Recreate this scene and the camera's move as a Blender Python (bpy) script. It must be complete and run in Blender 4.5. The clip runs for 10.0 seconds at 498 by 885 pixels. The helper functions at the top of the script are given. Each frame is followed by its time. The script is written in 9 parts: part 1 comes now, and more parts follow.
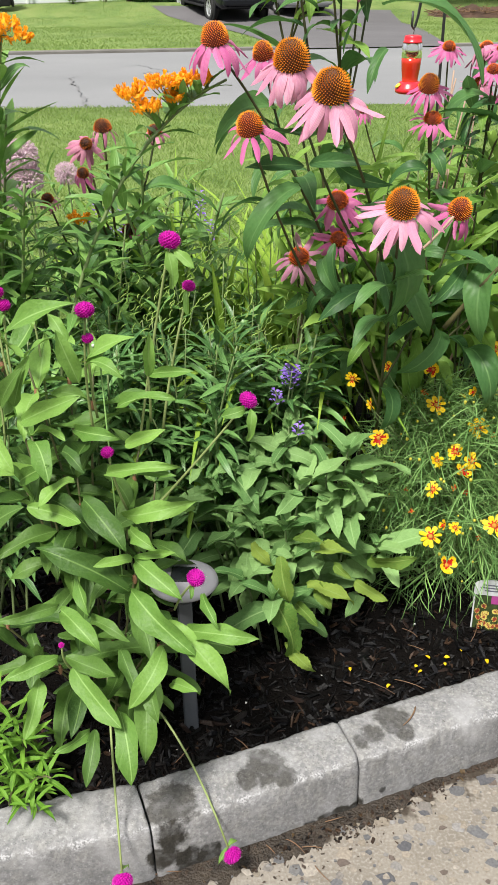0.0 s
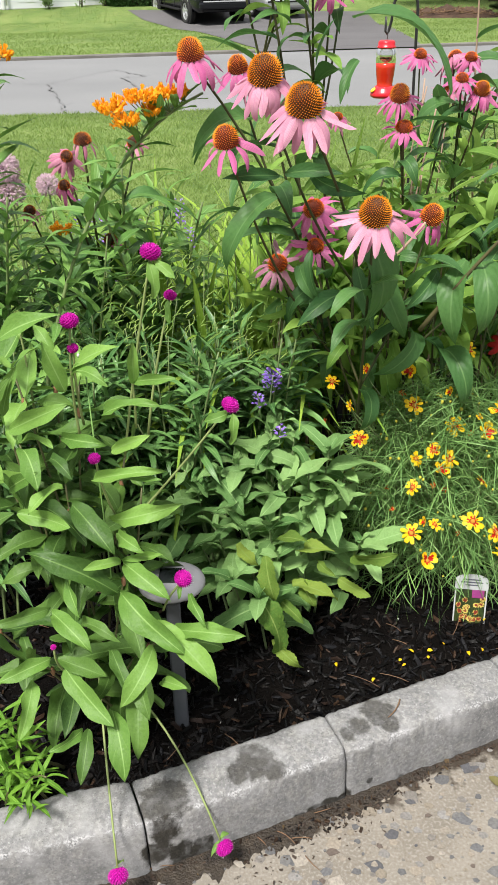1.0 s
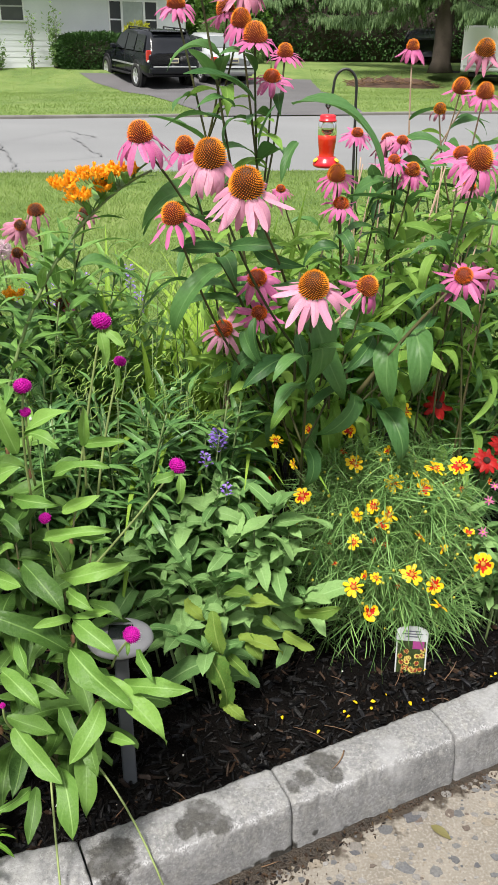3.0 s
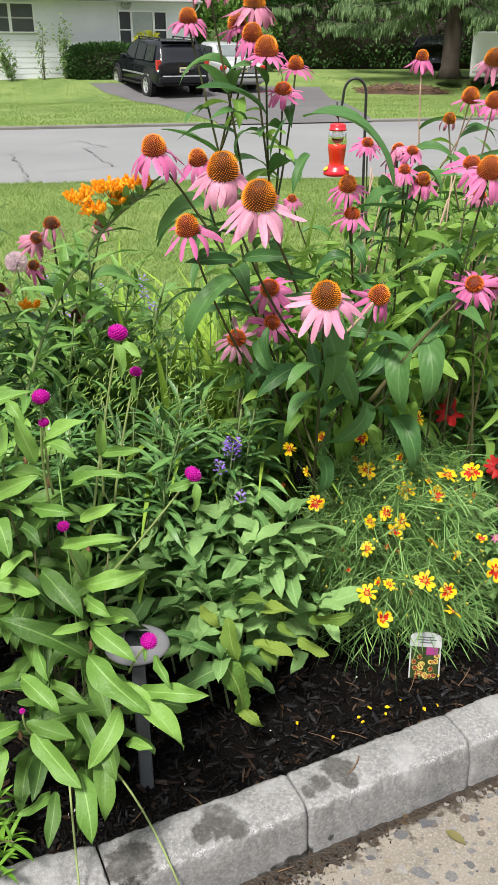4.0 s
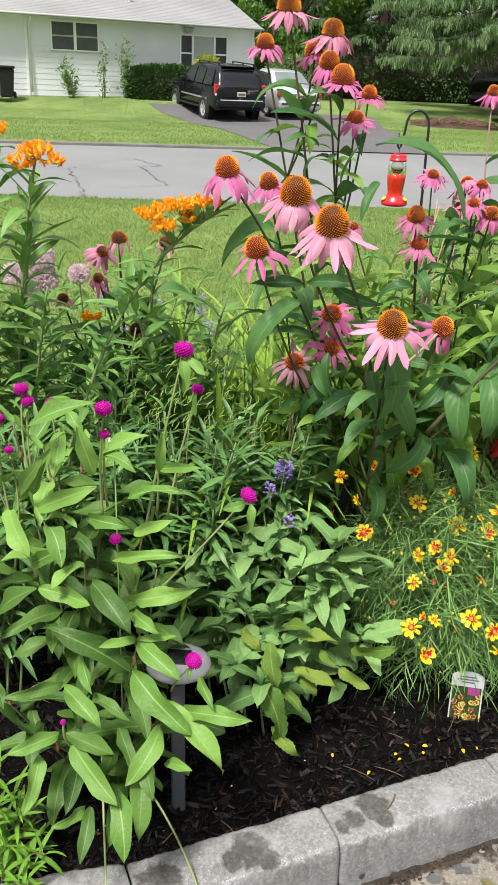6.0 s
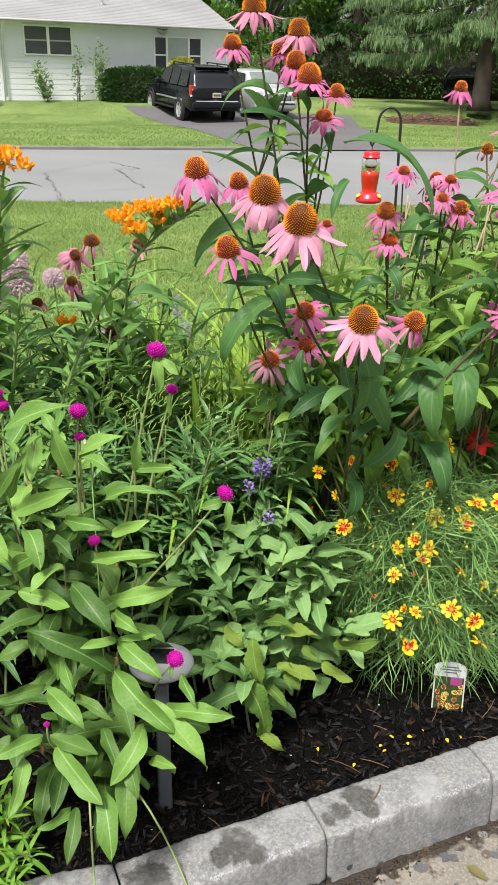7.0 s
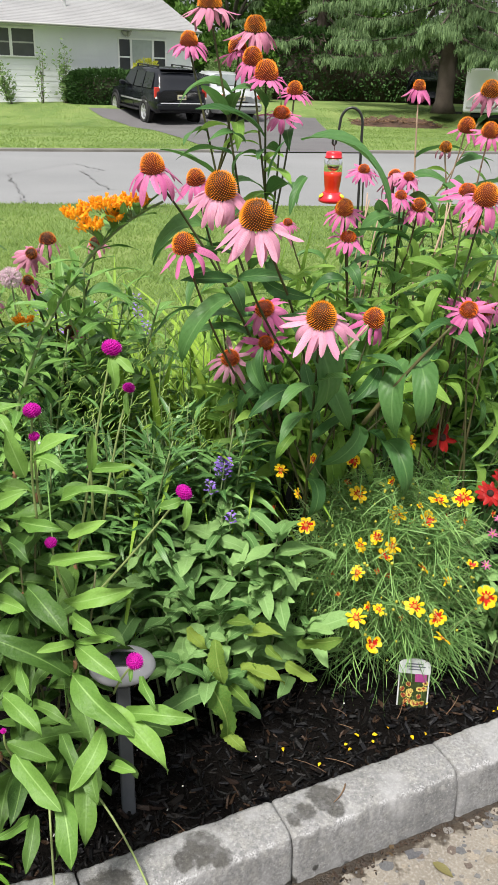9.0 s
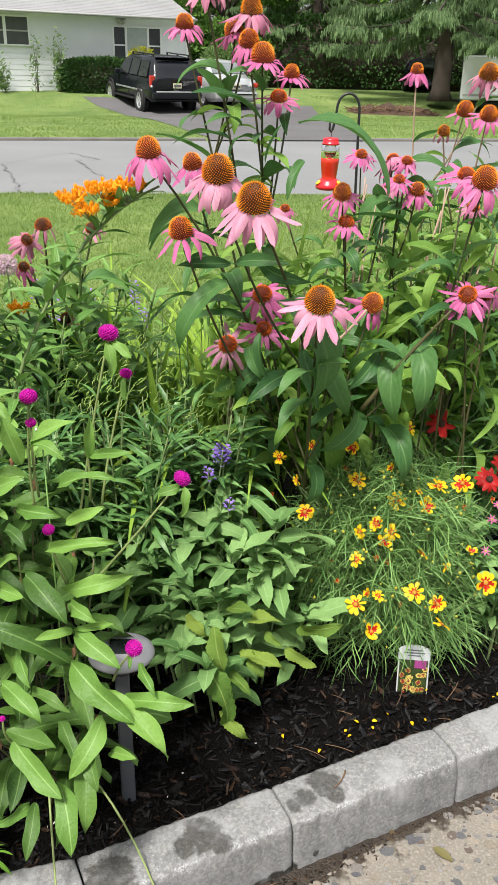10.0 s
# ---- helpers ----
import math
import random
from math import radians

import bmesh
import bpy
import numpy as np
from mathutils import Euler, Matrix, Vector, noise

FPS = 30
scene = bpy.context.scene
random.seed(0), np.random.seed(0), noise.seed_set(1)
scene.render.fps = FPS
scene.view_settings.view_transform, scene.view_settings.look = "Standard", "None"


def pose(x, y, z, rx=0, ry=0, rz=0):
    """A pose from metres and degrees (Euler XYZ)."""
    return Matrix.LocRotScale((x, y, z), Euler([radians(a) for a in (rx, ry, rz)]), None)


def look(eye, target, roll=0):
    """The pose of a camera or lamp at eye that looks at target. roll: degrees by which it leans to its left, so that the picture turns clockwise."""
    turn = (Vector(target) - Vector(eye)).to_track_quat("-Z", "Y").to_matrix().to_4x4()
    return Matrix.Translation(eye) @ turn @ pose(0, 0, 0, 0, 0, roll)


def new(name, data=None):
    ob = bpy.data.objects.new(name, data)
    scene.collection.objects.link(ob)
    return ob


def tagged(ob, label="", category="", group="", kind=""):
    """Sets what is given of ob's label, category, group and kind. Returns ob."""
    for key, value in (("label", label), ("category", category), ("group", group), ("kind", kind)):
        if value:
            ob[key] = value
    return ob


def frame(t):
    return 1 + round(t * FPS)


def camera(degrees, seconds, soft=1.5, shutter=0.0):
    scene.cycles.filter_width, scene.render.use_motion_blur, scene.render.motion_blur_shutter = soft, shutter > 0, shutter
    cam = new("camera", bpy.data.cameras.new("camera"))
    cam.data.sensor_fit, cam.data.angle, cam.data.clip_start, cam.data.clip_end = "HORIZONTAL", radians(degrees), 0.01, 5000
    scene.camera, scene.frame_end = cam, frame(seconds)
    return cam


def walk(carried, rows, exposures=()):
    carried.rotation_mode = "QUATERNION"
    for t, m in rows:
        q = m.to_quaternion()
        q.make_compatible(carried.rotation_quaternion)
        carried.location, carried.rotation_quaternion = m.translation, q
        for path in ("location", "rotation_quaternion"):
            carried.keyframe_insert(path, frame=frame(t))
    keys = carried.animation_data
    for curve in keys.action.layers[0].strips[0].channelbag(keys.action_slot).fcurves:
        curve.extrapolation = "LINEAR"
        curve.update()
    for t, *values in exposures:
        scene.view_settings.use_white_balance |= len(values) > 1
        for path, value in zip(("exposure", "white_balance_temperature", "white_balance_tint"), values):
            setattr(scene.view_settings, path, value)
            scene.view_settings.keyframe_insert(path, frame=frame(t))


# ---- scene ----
cam = camera(33.7, 10.0, soft=1.0)
PATH = [
    (0, (-0.002, 0.588, 1.222), (-0.076, 2.327, 0.238), -0.4),
    (0.5, (0.008, 0.575, 1.23), (-0.038, 2.314, 0.243), -1.4),
    (1, (0.004, 0.557, 1.242), (-0.036, 2.3, 0.261), -1.1),
    (1.5, (-0.024, 0.513, 1.259), (-0.08, 2.266, 0.298), 0.5),
    (2, (-0.024, 0.508, 1.267), (-0.063, 2.278, 0.338), 1.2),
    (2.5, (0.005, 0.519, 1.273), (0.075, 2.309, 0.384), 1.0),
    (3.8, (0.012, 0.495, 1.287), (0.082, 2.3, 0.43), -0.2),
    (4, (0.005, 0.496, 1.289), (0.061, 2.304, 0.436), -0.2),
    (4.5, (-0.023, 0.509, 1.292), (-0.018, 2.331, 0.468), 1.3),
    (5, (-0.033, 0.515, 1.281), (-0.069, 2.345, 0.473), 2.6),
    (5.5, (-0.04, 0.511, 1.284), (-0.074, 2.341, 0.478), 2.7),
    (7, (-0.018, 0.493, 1.287), (-0.008, 2.325, 0.483), 1.2),
    (7.5, (-0.025, 0.497, 1.287), (-0.01, 2.329, 0.484), 1.1),
    (8, (-0.024, 0.495, 1.288), (-0.008, 2.329, 0.488), 1.1),
    (8.5, (-0.017, 0.502, 1.281), (0.005, 2.335, 0.481), 0.7),
    (9, (0.0, 0.502, 1.276), (0.083, 2.334, 0.479), 1.4),
    (9.5, (0.001, 0.509, 1.265), (0.099, 2.335, 0.454), 1.4),
    (10, (-0.001, 0.507, 1.266), (0.088, 2.33, 0.447), 1.2),
]
walk(cam, [(t, look(eye, target, roll)) for t, eye, target, roll in PATH], exposures=((0.0, 0.86), (10.0, 0.86)))


# ---- light ----
SUN = Vector((-0.25, -0.44, 0.86))  # the way to the bright part of the overcast sky
world = bpy.data.worlds.new("overcast_sky")
scene.world = world
world.use_nodes = True
wn = world.node_tree.nodes
wl = world.node_tree.links
sky = wn.new("ShaderNodeTexSky")
sky.sky_type = "NISHITA"
sky.sun_disc = False
sky.sun_elevation = math.asin(SUN.normalized().z)
sky.sun_rotation = math.atan2(SUN.x, SUN.y)
sky.dust_density = 4.0
veil = wn.new("ShaderNodeMix")
veil.data_type = "RGBA"
veil.inputs["Factor"].default_value = 0.72
veil.inputs["B"].default_value = (6.9, 7.0, 7.0, 1)
wl.new(sky.outputs["Color"], veil.inputs["A"])
# an overcast sky is brighter overhead than at the horizon
way = wn.new("ShaderNodeTexCoord")
up = wn.new("ShaderNodeSeparateXYZ")
lift = wn.new("ShaderNodeMapRange")
lift.inputs["From Min"].default_value, lift.inputs["To Min"].default_value, lift.inputs["To Max"].default_value = 0.0, 0.42, 1.5
cloud = wn.new("ShaderNodeMix")
cloud.data_type, cloud.blend_type = "RGBA", "MULTIPLY"
cloud.inputs["Factor"].default_value = 1.0
cloud.inputs["A"].default_value = (6.9, 7.0, 7.0, 1)
wl.new(way.outputs["Generated"], up.inputs[0])
wl.new(up.outputs["Z"], lift.inputs["Value"])
wl.new(lift.outputs["Result"], cloud.inputs["B"])
wl.new(cloud.outputs["Result"], veil.inputs["B"])
wl.new(veil.outputs["Result"], wn["Background"].inputs["Color"])
wn["Background"].inputs["Strength"].default_value = 0.078
sun_data = bpy.data.lights.new("sun", "SUN")
sun_data.energy = 3.7
sun_data.angle = radians(12)
sun_data.color = (1.0, 0.96, 0.9)
sun = new("sun", sun_data)
sun.matrix_world = look(SUN * 20, (0, 0, 0))


# ---- building tools ----
WORLD = {}


def here(ob, parent, m=Matrix()):
    """Puts ob, by a world pose, under its thing or part."""
    if parent is not None:
        ob.parent = parent
        ob.matrix_parent_inverse = WORLD[parent].inverted()
    ob.matrix_basis = m
    WORLD[ob] = m.copy()
    return ob


def thing(name, place, label, category, group="", kind=""):
    """A top-level thing: an empty at its base."""
    ob = new(name)
    ob.empty_display_size = 0.05
    here(ob, None, Matrix.Translation(place))
    return tagged(ob, label, category, group, kind)


class Geo:
    """Collects vertices, faces, texture places and material slots."""

    def __init__(self):
        self.v, self.f, self.u, self.m, self.n = [], [], [], [], 0

    def add(self, verts, faces, uvs=None, slot=0, m=None):
        verts = np.asarray(verts, dtype=float)
        if m is not None:
            a = np.array(m)
            verts = verts @ a[:3, :3].T + a[:3, 3]
        self.v.append(verts)
        self.f.extend([tuple(i + self.n for i in f) for f in faces])
        self.u.append(np.zeros((len(verts), 2)) if uvs is None else np.asarray(uvs))
        self.m.extend([slot] * len(faces))
        self.n += len(verts)
        return self

    def mesh(self, name, mats, smooth=True):
        me = bpy.data.meshes.new(name)
        v = np.concatenate(self.v)
        me.from_pydata(v.tolist(), [], self.f)
        for mt in mats if isinstance(mats, (list, tuple)) else [mats]:
            me.materials.append(mt)
        if len(me.materials) > 1:
            me.polygons.foreach_set("material_index", self.m)
        uv = np.concatenate(self.u)
        idx = np.empty(len(me.loops), dtype=np.int32)
        me.loops.foreach_get("vertex_index", idx)
        me.uv_layers.new(name="UVMap").data.foreach_set("uv", uv[idx].ravel().astype(np.float32))
        me.polygons.foreach_set("use_smooth", [smooth] * len(me.polygons))
        me.update()
        return me


def geo_part(name, geo, mats, parent, label="", smooth=True, kind="", m=Matrix()):
    ob = new(name, geo.mesh(name, mats, smooth))
    here(ob, parent, m)
    if label:
        ob["label"] = label
    if kind:
        ob["kind"] = kind
    return ob


def part(name, bm, material, parent, label="", smooth=False, m=Matrix()):
    """Links a bmesh as one mesh object under a thing or a part."""
    me = bpy.data.meshes.new(name)
    bm.normal_update()
    bm.to_mesh(me)
    bm.free()
    for mt in material if isinstance(material, (list, tuple)) else [material]:
        me.materials.append(mt)
    me.polygons.foreach_set("use_smooth", [smooth] * len(me.polygons))
    ob = new(name, me)
    here(ob, parent, m)
    if label:
        ob["label"] = label
    return ob


def shared(name, me, parent, m, label=""):
    """One more object on a mesh that alike pieces share."""
    ob = new(name, me)
    here(ob, parent, m)
    if label:
        ob["label"] = label
    return ob


def box(x, y, z, sx, sy, sz, bevel=0.0, seg=2, m=None):
    """A block with its middle at x, y, z and its full sizes."""
    bm = bmesh.new()
    bmesh.ops.create_cube(bm, size=1, matrix=Matrix.Translation((x, y, z)) @ Matrix.Diagonal((sx, sy, sz, 1)))
    if bevel:
        bmesh.ops.bevel(bm, geom=bm.edges[:], offset=bevel, segments=seg, profile=0.5, affect="EDGES")
    if m is not None:
        bmesh.ops.transform(bm, matrix=m, verts=bm.verts[:])
    return bm


def lathe(profile, n=20):
    """A turned shape round z from (radius, height) pairs."""
    v, f = [], []
    for r, h in profile:
        for k in range(n):
            a = 2 * math.pi * k / n
            v.append((r * math.cos(a), r * math.sin(a), h))
    for i in range(len(profile) - 1):
        for k in range(n):
            f.append((i * n + k, i * n + (k + 1) % n, (i + 1) * n + (k + 1) % n, (i + 1) * n + k))
    return v, f


def tube(points, radii, n=6):
    """A closed tube along points."""
    pts = [Vector(p) for p in points]
    v, f, uv = [], [], []
    side = Vector((1, 0.13, 0.07))
    for i, p in enumerate(pts):
        d = (pts[min(i + 1, len(pts) - 1)] - pts[max(i - 1, 0)]).normalized()
        s = (side - d * side.dot(d)).normalized()
        side = s
        b = d.cross(s)
        r = radii[i] if isinstance(radii, (list, tuple)) else radii
        for k in range(n):
            a = 2 * math.pi * k / n
            v.append(tuple(p + s * (r * math.cos(a)) + b * (r * math.sin(a))))
            uv.append((k / n, i / max(1, len(pts) - 1)))
    for i in range(len(pts) - 1):
        for k in range(n):
            f.append((i * n + k, i * n + (k + 1) % n, (i + 1) * n + (k + 1) % n, (i + 1) * n + k))
    f.append(tuple(range(n - 1, -1, -1)))
    f.append(tuple((len(pts) - 1) * n + k for k in range(n)))
    return v, f, uv


def bend(a, b, c, n=8):
    """Points on a smooth arc from a towards b to c."""
    a, b, c = Vector(a), Vector(b), Vector(c)
    return [a * (1 - t) ** 2 + b * (2 * t * (1 - t)) + c * t * t for t in (i / n for i in range(n + 1))]


def blade(length, width, droop=0.5, fold=0.25, wave=0.0, n=6, shape=0.85, tip=1.4, seed=0, cols=3, teeth=0.0):
    """A leaf from the origin along +y: drooping, folded at the midrib, wavy at the rim."""
    rnd = random.Random(seed)
    ph = rnd.uniform(0, 6)
    swing, twist = (rnd.uniform(-0.09, 0.09), rnd.uniform(-0.5, 0.5)) if wave else (0.0, 0.0)
    v, f, uv = [], [], []
    y = z = 0.0
    ang = droop * 0.35
    for i in range(n + 1):
        t = i / n
        w = width * 0.5 * (math.sin(math.pi * min(1, t ** shape * 0.93 + 0.07)) ** (1 / tip)) if i < n else width * 0.02
        if i == 0:
            w = width * 0.07
        elif i < n:
            w *= 1 + (teeth if i % 2 else -teeth)
        for k in range(cols):
            s = 2 * k / (cols - 1) - 1
            lift = fold * w * abs(s) + wave * width * math.sin(ph + t * 9 + s * 1.7) * abs(s)
            edge = w * (1 - 0.25 * fold) * (1 + 0.9 * wave * math.sin(ph * 2 + t * 11 + s * 2.1) * (0 < i < n))
            ct, st = math.cos(twist * t), math.sin(twist * t)
            v.append((s * edge * ct - lift * st + swing * length * t * t, y - math.sin(ang) * lift * 0.3, z + lift * ct + s * edge * st))
            uv.append((0.5 + 0.5 * s, t))
        ang -= droop * 1.7 / n
        y += math.cos(ang) * length / n
        z += math.sin(ang) * length / n
    for i in range(n):
        for k in range(cols - 1):
            a = i * cols + k
            f.append((a, a + 1, a + cols + 1, a + cols))
    return v, f, uv


def aim(place, az, el, roll=0.0, size=1.0):
    """The pose of a leaf at a place: az round z from +x, el up from level, in degrees."""
    return (Matrix.Translation(place) @ Matrix.Rotation(radians(az - 90), 4, "Z") @ Matrix.Rotation(radians(el), 4, "X")
            @ Matrix.Rotation(radians(roll), 4, "Y") @ Matrix.Scale(size, 4))


# ---- materials ----
def nodes_of(name):
    mt = bpy.data.materials.new(name)
    mt.use_nodes = True
    nt = mt.node_tree
    return mt, nt.nodes, nt.links, nt.nodes["Principled BSDF"]


def mixer(N, L, factor, a, b, mode="MIX"):
    mx = N.new("ShaderNodeMix")
    mx.data_type, mx.blend_type = "RGBA", mode
    for key, val in (("Factor", factor), ("A", a), ("B", b)):
        if isinstance(val, bpy.types.NodeSocket):
            L.new(val, mx.inputs[key])
        else:
            mx.inputs[key].default_value = val if key == "Factor" else (*val, 1)
    return mx.outputs["Result"]


def ramp(N, L, src, lo, hi):
    r = N.new("ShaderNodeMapRange")
    r.inputs["From Min"].default_value, r.inputs["From Max"].default_value = lo, hi
    L.new(src, r.inputs["Value"])
    return r.outputs["Result"]


def grain(N, L, scale, detail=4.0, space="Object"):
    c = N.new("ShaderNodeTexCoord")
    t = N.new("ShaderNodeTexNoise")
    t.inputs["Scale"].default_value, t.inputs["Detail"].default_value = scale, detail
    L.new(c.outputs[space], t.inputs["Vector"])
    return t.outputs["Fac"]


def relief(N, L, bsdf, height, strength, distance):
    b = N.new("ShaderNodeBump")
    b.inputs["Strength"].default_value, b.inputs["Distance"].default_value = strength, distance
    L.new(height, b.inputs["Height"])
    L.new(b.outputs["Normal"], bsdf.inputs["Normal"])


def plain(name, dark, light, rough=0.6, coarse=6.0, fine=90.0, bump=0.15, metal=0.0, island=False, each=False, spec=0.5):
    """A worn surface: two colours mixed at two scales, with fine relief."""
    mt, N, L, B = nodes_of(name)
    a, b = grain(N, L, coarse), grain(N, L, fine)
    col = mixer(N, L, ramp(N, L, a, 0.3, 0.7), dark, light)
    col = mixer(N, L, ramp(N, L, b, 0.35, 0.75), col, tuple(0.5 * (x + y) for x, y in zip(dark, light)))
    if island:
        g = N.new("ShaderNodeNewGeometry")
        col = mixer(N, L, ramp(N, L, g.outputs["Random Per Island"], -0.2, 1.2), dark, light)
        col = mixer(N, L, 0.35, col, mixer(N, L, b, dark, light))
    if each:
        o = N.new("ShaderNodeObjectInfo")
        col = mixer(N, L, 0.5, col, mixer(N, L, o.outputs["Random"], dark, light))
    L.new(col, B.inputs["Base Color"])
    B.inputs["Roughness"].default_value, B.inputs["Metallic"].default_value = rough, metal
    B.inputs["Specular IOR Level"].default_value = spec
    if bump:
        relief(N, L, B, b, bump, 0.01)
    return mt


def palette(name, colours, rough=0.7, fine=200.0, bump=0.3, spec=0.3):
    """Loose bits: each one takes a colour of its own out of a few, with a little grain."""
    mt, N, L, B = nodes_of(name)
    pick = N.new("ShaderNodeValToRGB")
    pick.color_ramp.interpolation = "CONSTANT"
    el = pick.color_ramp.elements
    while len(el) < len(colours):
        el.new(0.5)
    for i, c in enumerate(colours):
        el[i].position = i / len(colours)
        el[i].color = (*c, 1)
    L.new(N.new("ShaderNodeNewGeometry").outputs["Random Per Island"], pick.inputs[0])
    g = grain(N, L, fine, 4.0)
    col = mixer(N, L, ramp(N, L, g, 0.3, 0.75), pick.outputs["Color"], (0.6, 0.6, 0.6), "MULTIPLY")
    L.new(col, B.inputs["Base Color"])
    B.inputs["Roughness"].default_value = rough
    B.inputs["Specular IOR Level"].default_value = spec
    relief(N, L, B, g, bump, 0.004)
    return mt


def leafy(name, deep, bright, vein=None, rough=0.5, through_light=0.3, island=False, spots=None, spec=0.4, veins=12.0, crinkle=0.0):
    """A leaf or petal: colour varies leaf by leaf, with a pale midrib, side veins and light passing through."""
    mt, N, L, B = nodes_of(name)
    g = N.new("ShaderNodeNewGeometry")
    both = N.new("ShaderNodeMath")
    both.operation = "ADD"
    L.new(g.outputs["Random Per Island"], both.inputs[0])
    L.new(N.new("ShaderNodeObjectInfo").outputs["Random"], both.inputs[1])
    fr = N.new("ShaderNodeMath")
    fr.operation = "FRACT"
    L.new(both.outputs[0], fr.inputs[0])
    r = fr.outputs[0]
    blotch = grain(N, L, 30.0, 3.0)
    add = N.new("ShaderNodeMath")
    add.operation = "MULTIPLY_ADD"
    add.inputs[1].default_value, add.inputs[2].default_value = 0.75, 0.0
    L.new(r, add.inputs[0])
    add2 = N.new("ShaderNodeMath")
    add2.operation = "MULTIPLY_ADD"
    add2.inputs[1].default_value = 0.4
    L.new(blotch, add2.inputs[0])
    L.new(add.outputs[0], add2.inputs[2])
    col = mixer(N, L, ramp(N, L, add2.outputs[0], 0.1, 1.0), deep, bright)
    uv = N.new("ShaderNodeUVMap")
    sep = N.new("ShaderNodeSeparateXYZ")
    L.new(uv.outputs["UV"], sep.inputs[0])
    off = N.new("ShaderNodeMath")
    off.operation = "SUBTRACT"
    off.inputs[1].default_value = 0.5
    L.new(sep.outputs["X"], off.inputs[0])
    ab = N.new("ShaderNodeMath")
    ab.operation = "ABSOLUTE"
    L.new(off.outputs[0], ab.inputs[0])
    cmb = N.new("ShaderNodeMath")
    cmb.operation = "MULTIPLY_ADD"
    cmb.inputs[1].default_value = -0.8
    L.new(ab.outputs[0], cmb.inputs[0])
    L.new(sep.outputs["Y"], cmb.inputs[2])
    sn = N.new("ShaderNodeMath")
    sn.operation = "MULTIPLY"
    sn.inputs[1].default_value = veins * 6.283 / 2
    L.new(cmb.outputs[0], sn.inputs[0])
    wv = N.new("ShaderNodeMath")
    wv.operation = "SINE"
    L.new(sn.outputs[0], wv.inputs[0])
    if veins:
        # paler between the side veins, uneven over the leaf
        col = mixer(N, L, ramp(N, L, wv.outputs[0], 0.9, 1.6), col, vein or bright)
        col = mixer(N, L, ramp(N, L, grain(N, L, 3.5, 5.0), 0.45, 1.15), col, tuple(0.55 * a + 0.35 * b for a, b in zip(deep, bright)))
        col = mixer(N, L, ramp(N, L, grain(N, L, 38.0, 5.0), 0.5, 2.2), col, tuple(0.6 * a for a in deep))
    if vein and not veins:
        # petals are ribbed along their length
        rb = N.new("ShaderNodeMath")
        rb.operation = "MULTIPLY"
        rb.inputs[1].default_value = 52.0
        L.new(ab.outputs[0], rb.inputs[0])
        rs = N.new("ShaderNodeMath")
        rs.operation = "SINE"
        L.new(rb.outputs[0], rs.inputs[0])
        col = mixer(N, L, ramp(N, L, rs.outputs[0], 0.2, 1.6), col, tuple(0.8 * q for q in deep))
        col = mixer(N, L, ramp(N, L, grain(N, L, 6.0, 4.0), 0.5, 0.9), col, tuple(0.9 * q for q in deep))
    if vein:
        rib = ramp(N, L, ab.outputs[0], 0.045, 0.012)
        col = mixer(N, L, rib, col, vein)
    if spots:
        s = ramp(N, L, grain(N, L, 160.0, 2.0), 0.66, 0.72)
        col = mixer(N, L, s, col, spots)
    L.new(col, B.inputs["Base Color"])
    B.inputs["Roughness"].default_value = rough
    B.inputs["Specular IOR Level"].default_value = spec
    # side veins run from the rib to the rim
    crease = N.new("ShaderNodeMath")
    crease.operation = "MULTIPLY_ADD"
    crease.inputs[1].default_value = 2.5
    L.new(grain(N, L, 14.0, 2.0), crease.inputs[0])
    L.new(wv.outputs[0], crease.inputs[2])
    if crinkle:
        # quilted between the small veins
        fold = N.new("ShaderNodeMath")
        fold.operation = "MULTIPLY_ADD"
        fold.inputs[1].default_value = 3.0
        L.new(grain(N, L, 26.0, 4.0), fold.inputs[0])
        L.new(grain(N, L, 9.0, 2.0), fold.inputs[2])
        crease = fold
    relief(N, L, B, crease.outputs[0], crinkle or (0.11 if veins else 0.04), 0.003)
    if through_light:
        tr = N.new("ShaderNodeBsdfTranslucent")
        tcol = mixer(N, L, 0.5, col, bright)
        L.new(tcol, tr.inputs["Color"])
        ms = N.new("ShaderNodeMixShader")
        ms.inputs[0].default_value = through_light
        L.new(B.outputs[0], ms.inputs[1])
        L.new(tr.outputs[0], ms.inputs[2])
        L.new(ms.outputs[0], N["Material Output"].inputs["Surface"])
    return mt


def glass(name, tint, rough=0.03):
    mt, N, L, B = nodes_of(name)
    B.inputs["Base Color"].default_value = (*tint, 1)
    B.inputs["Roughness"].default_value = rough
    B.inputs["Transmission Weight"].default_value = 1.0
    B.inputs["IOR"].default_value = 1.45
    return mt


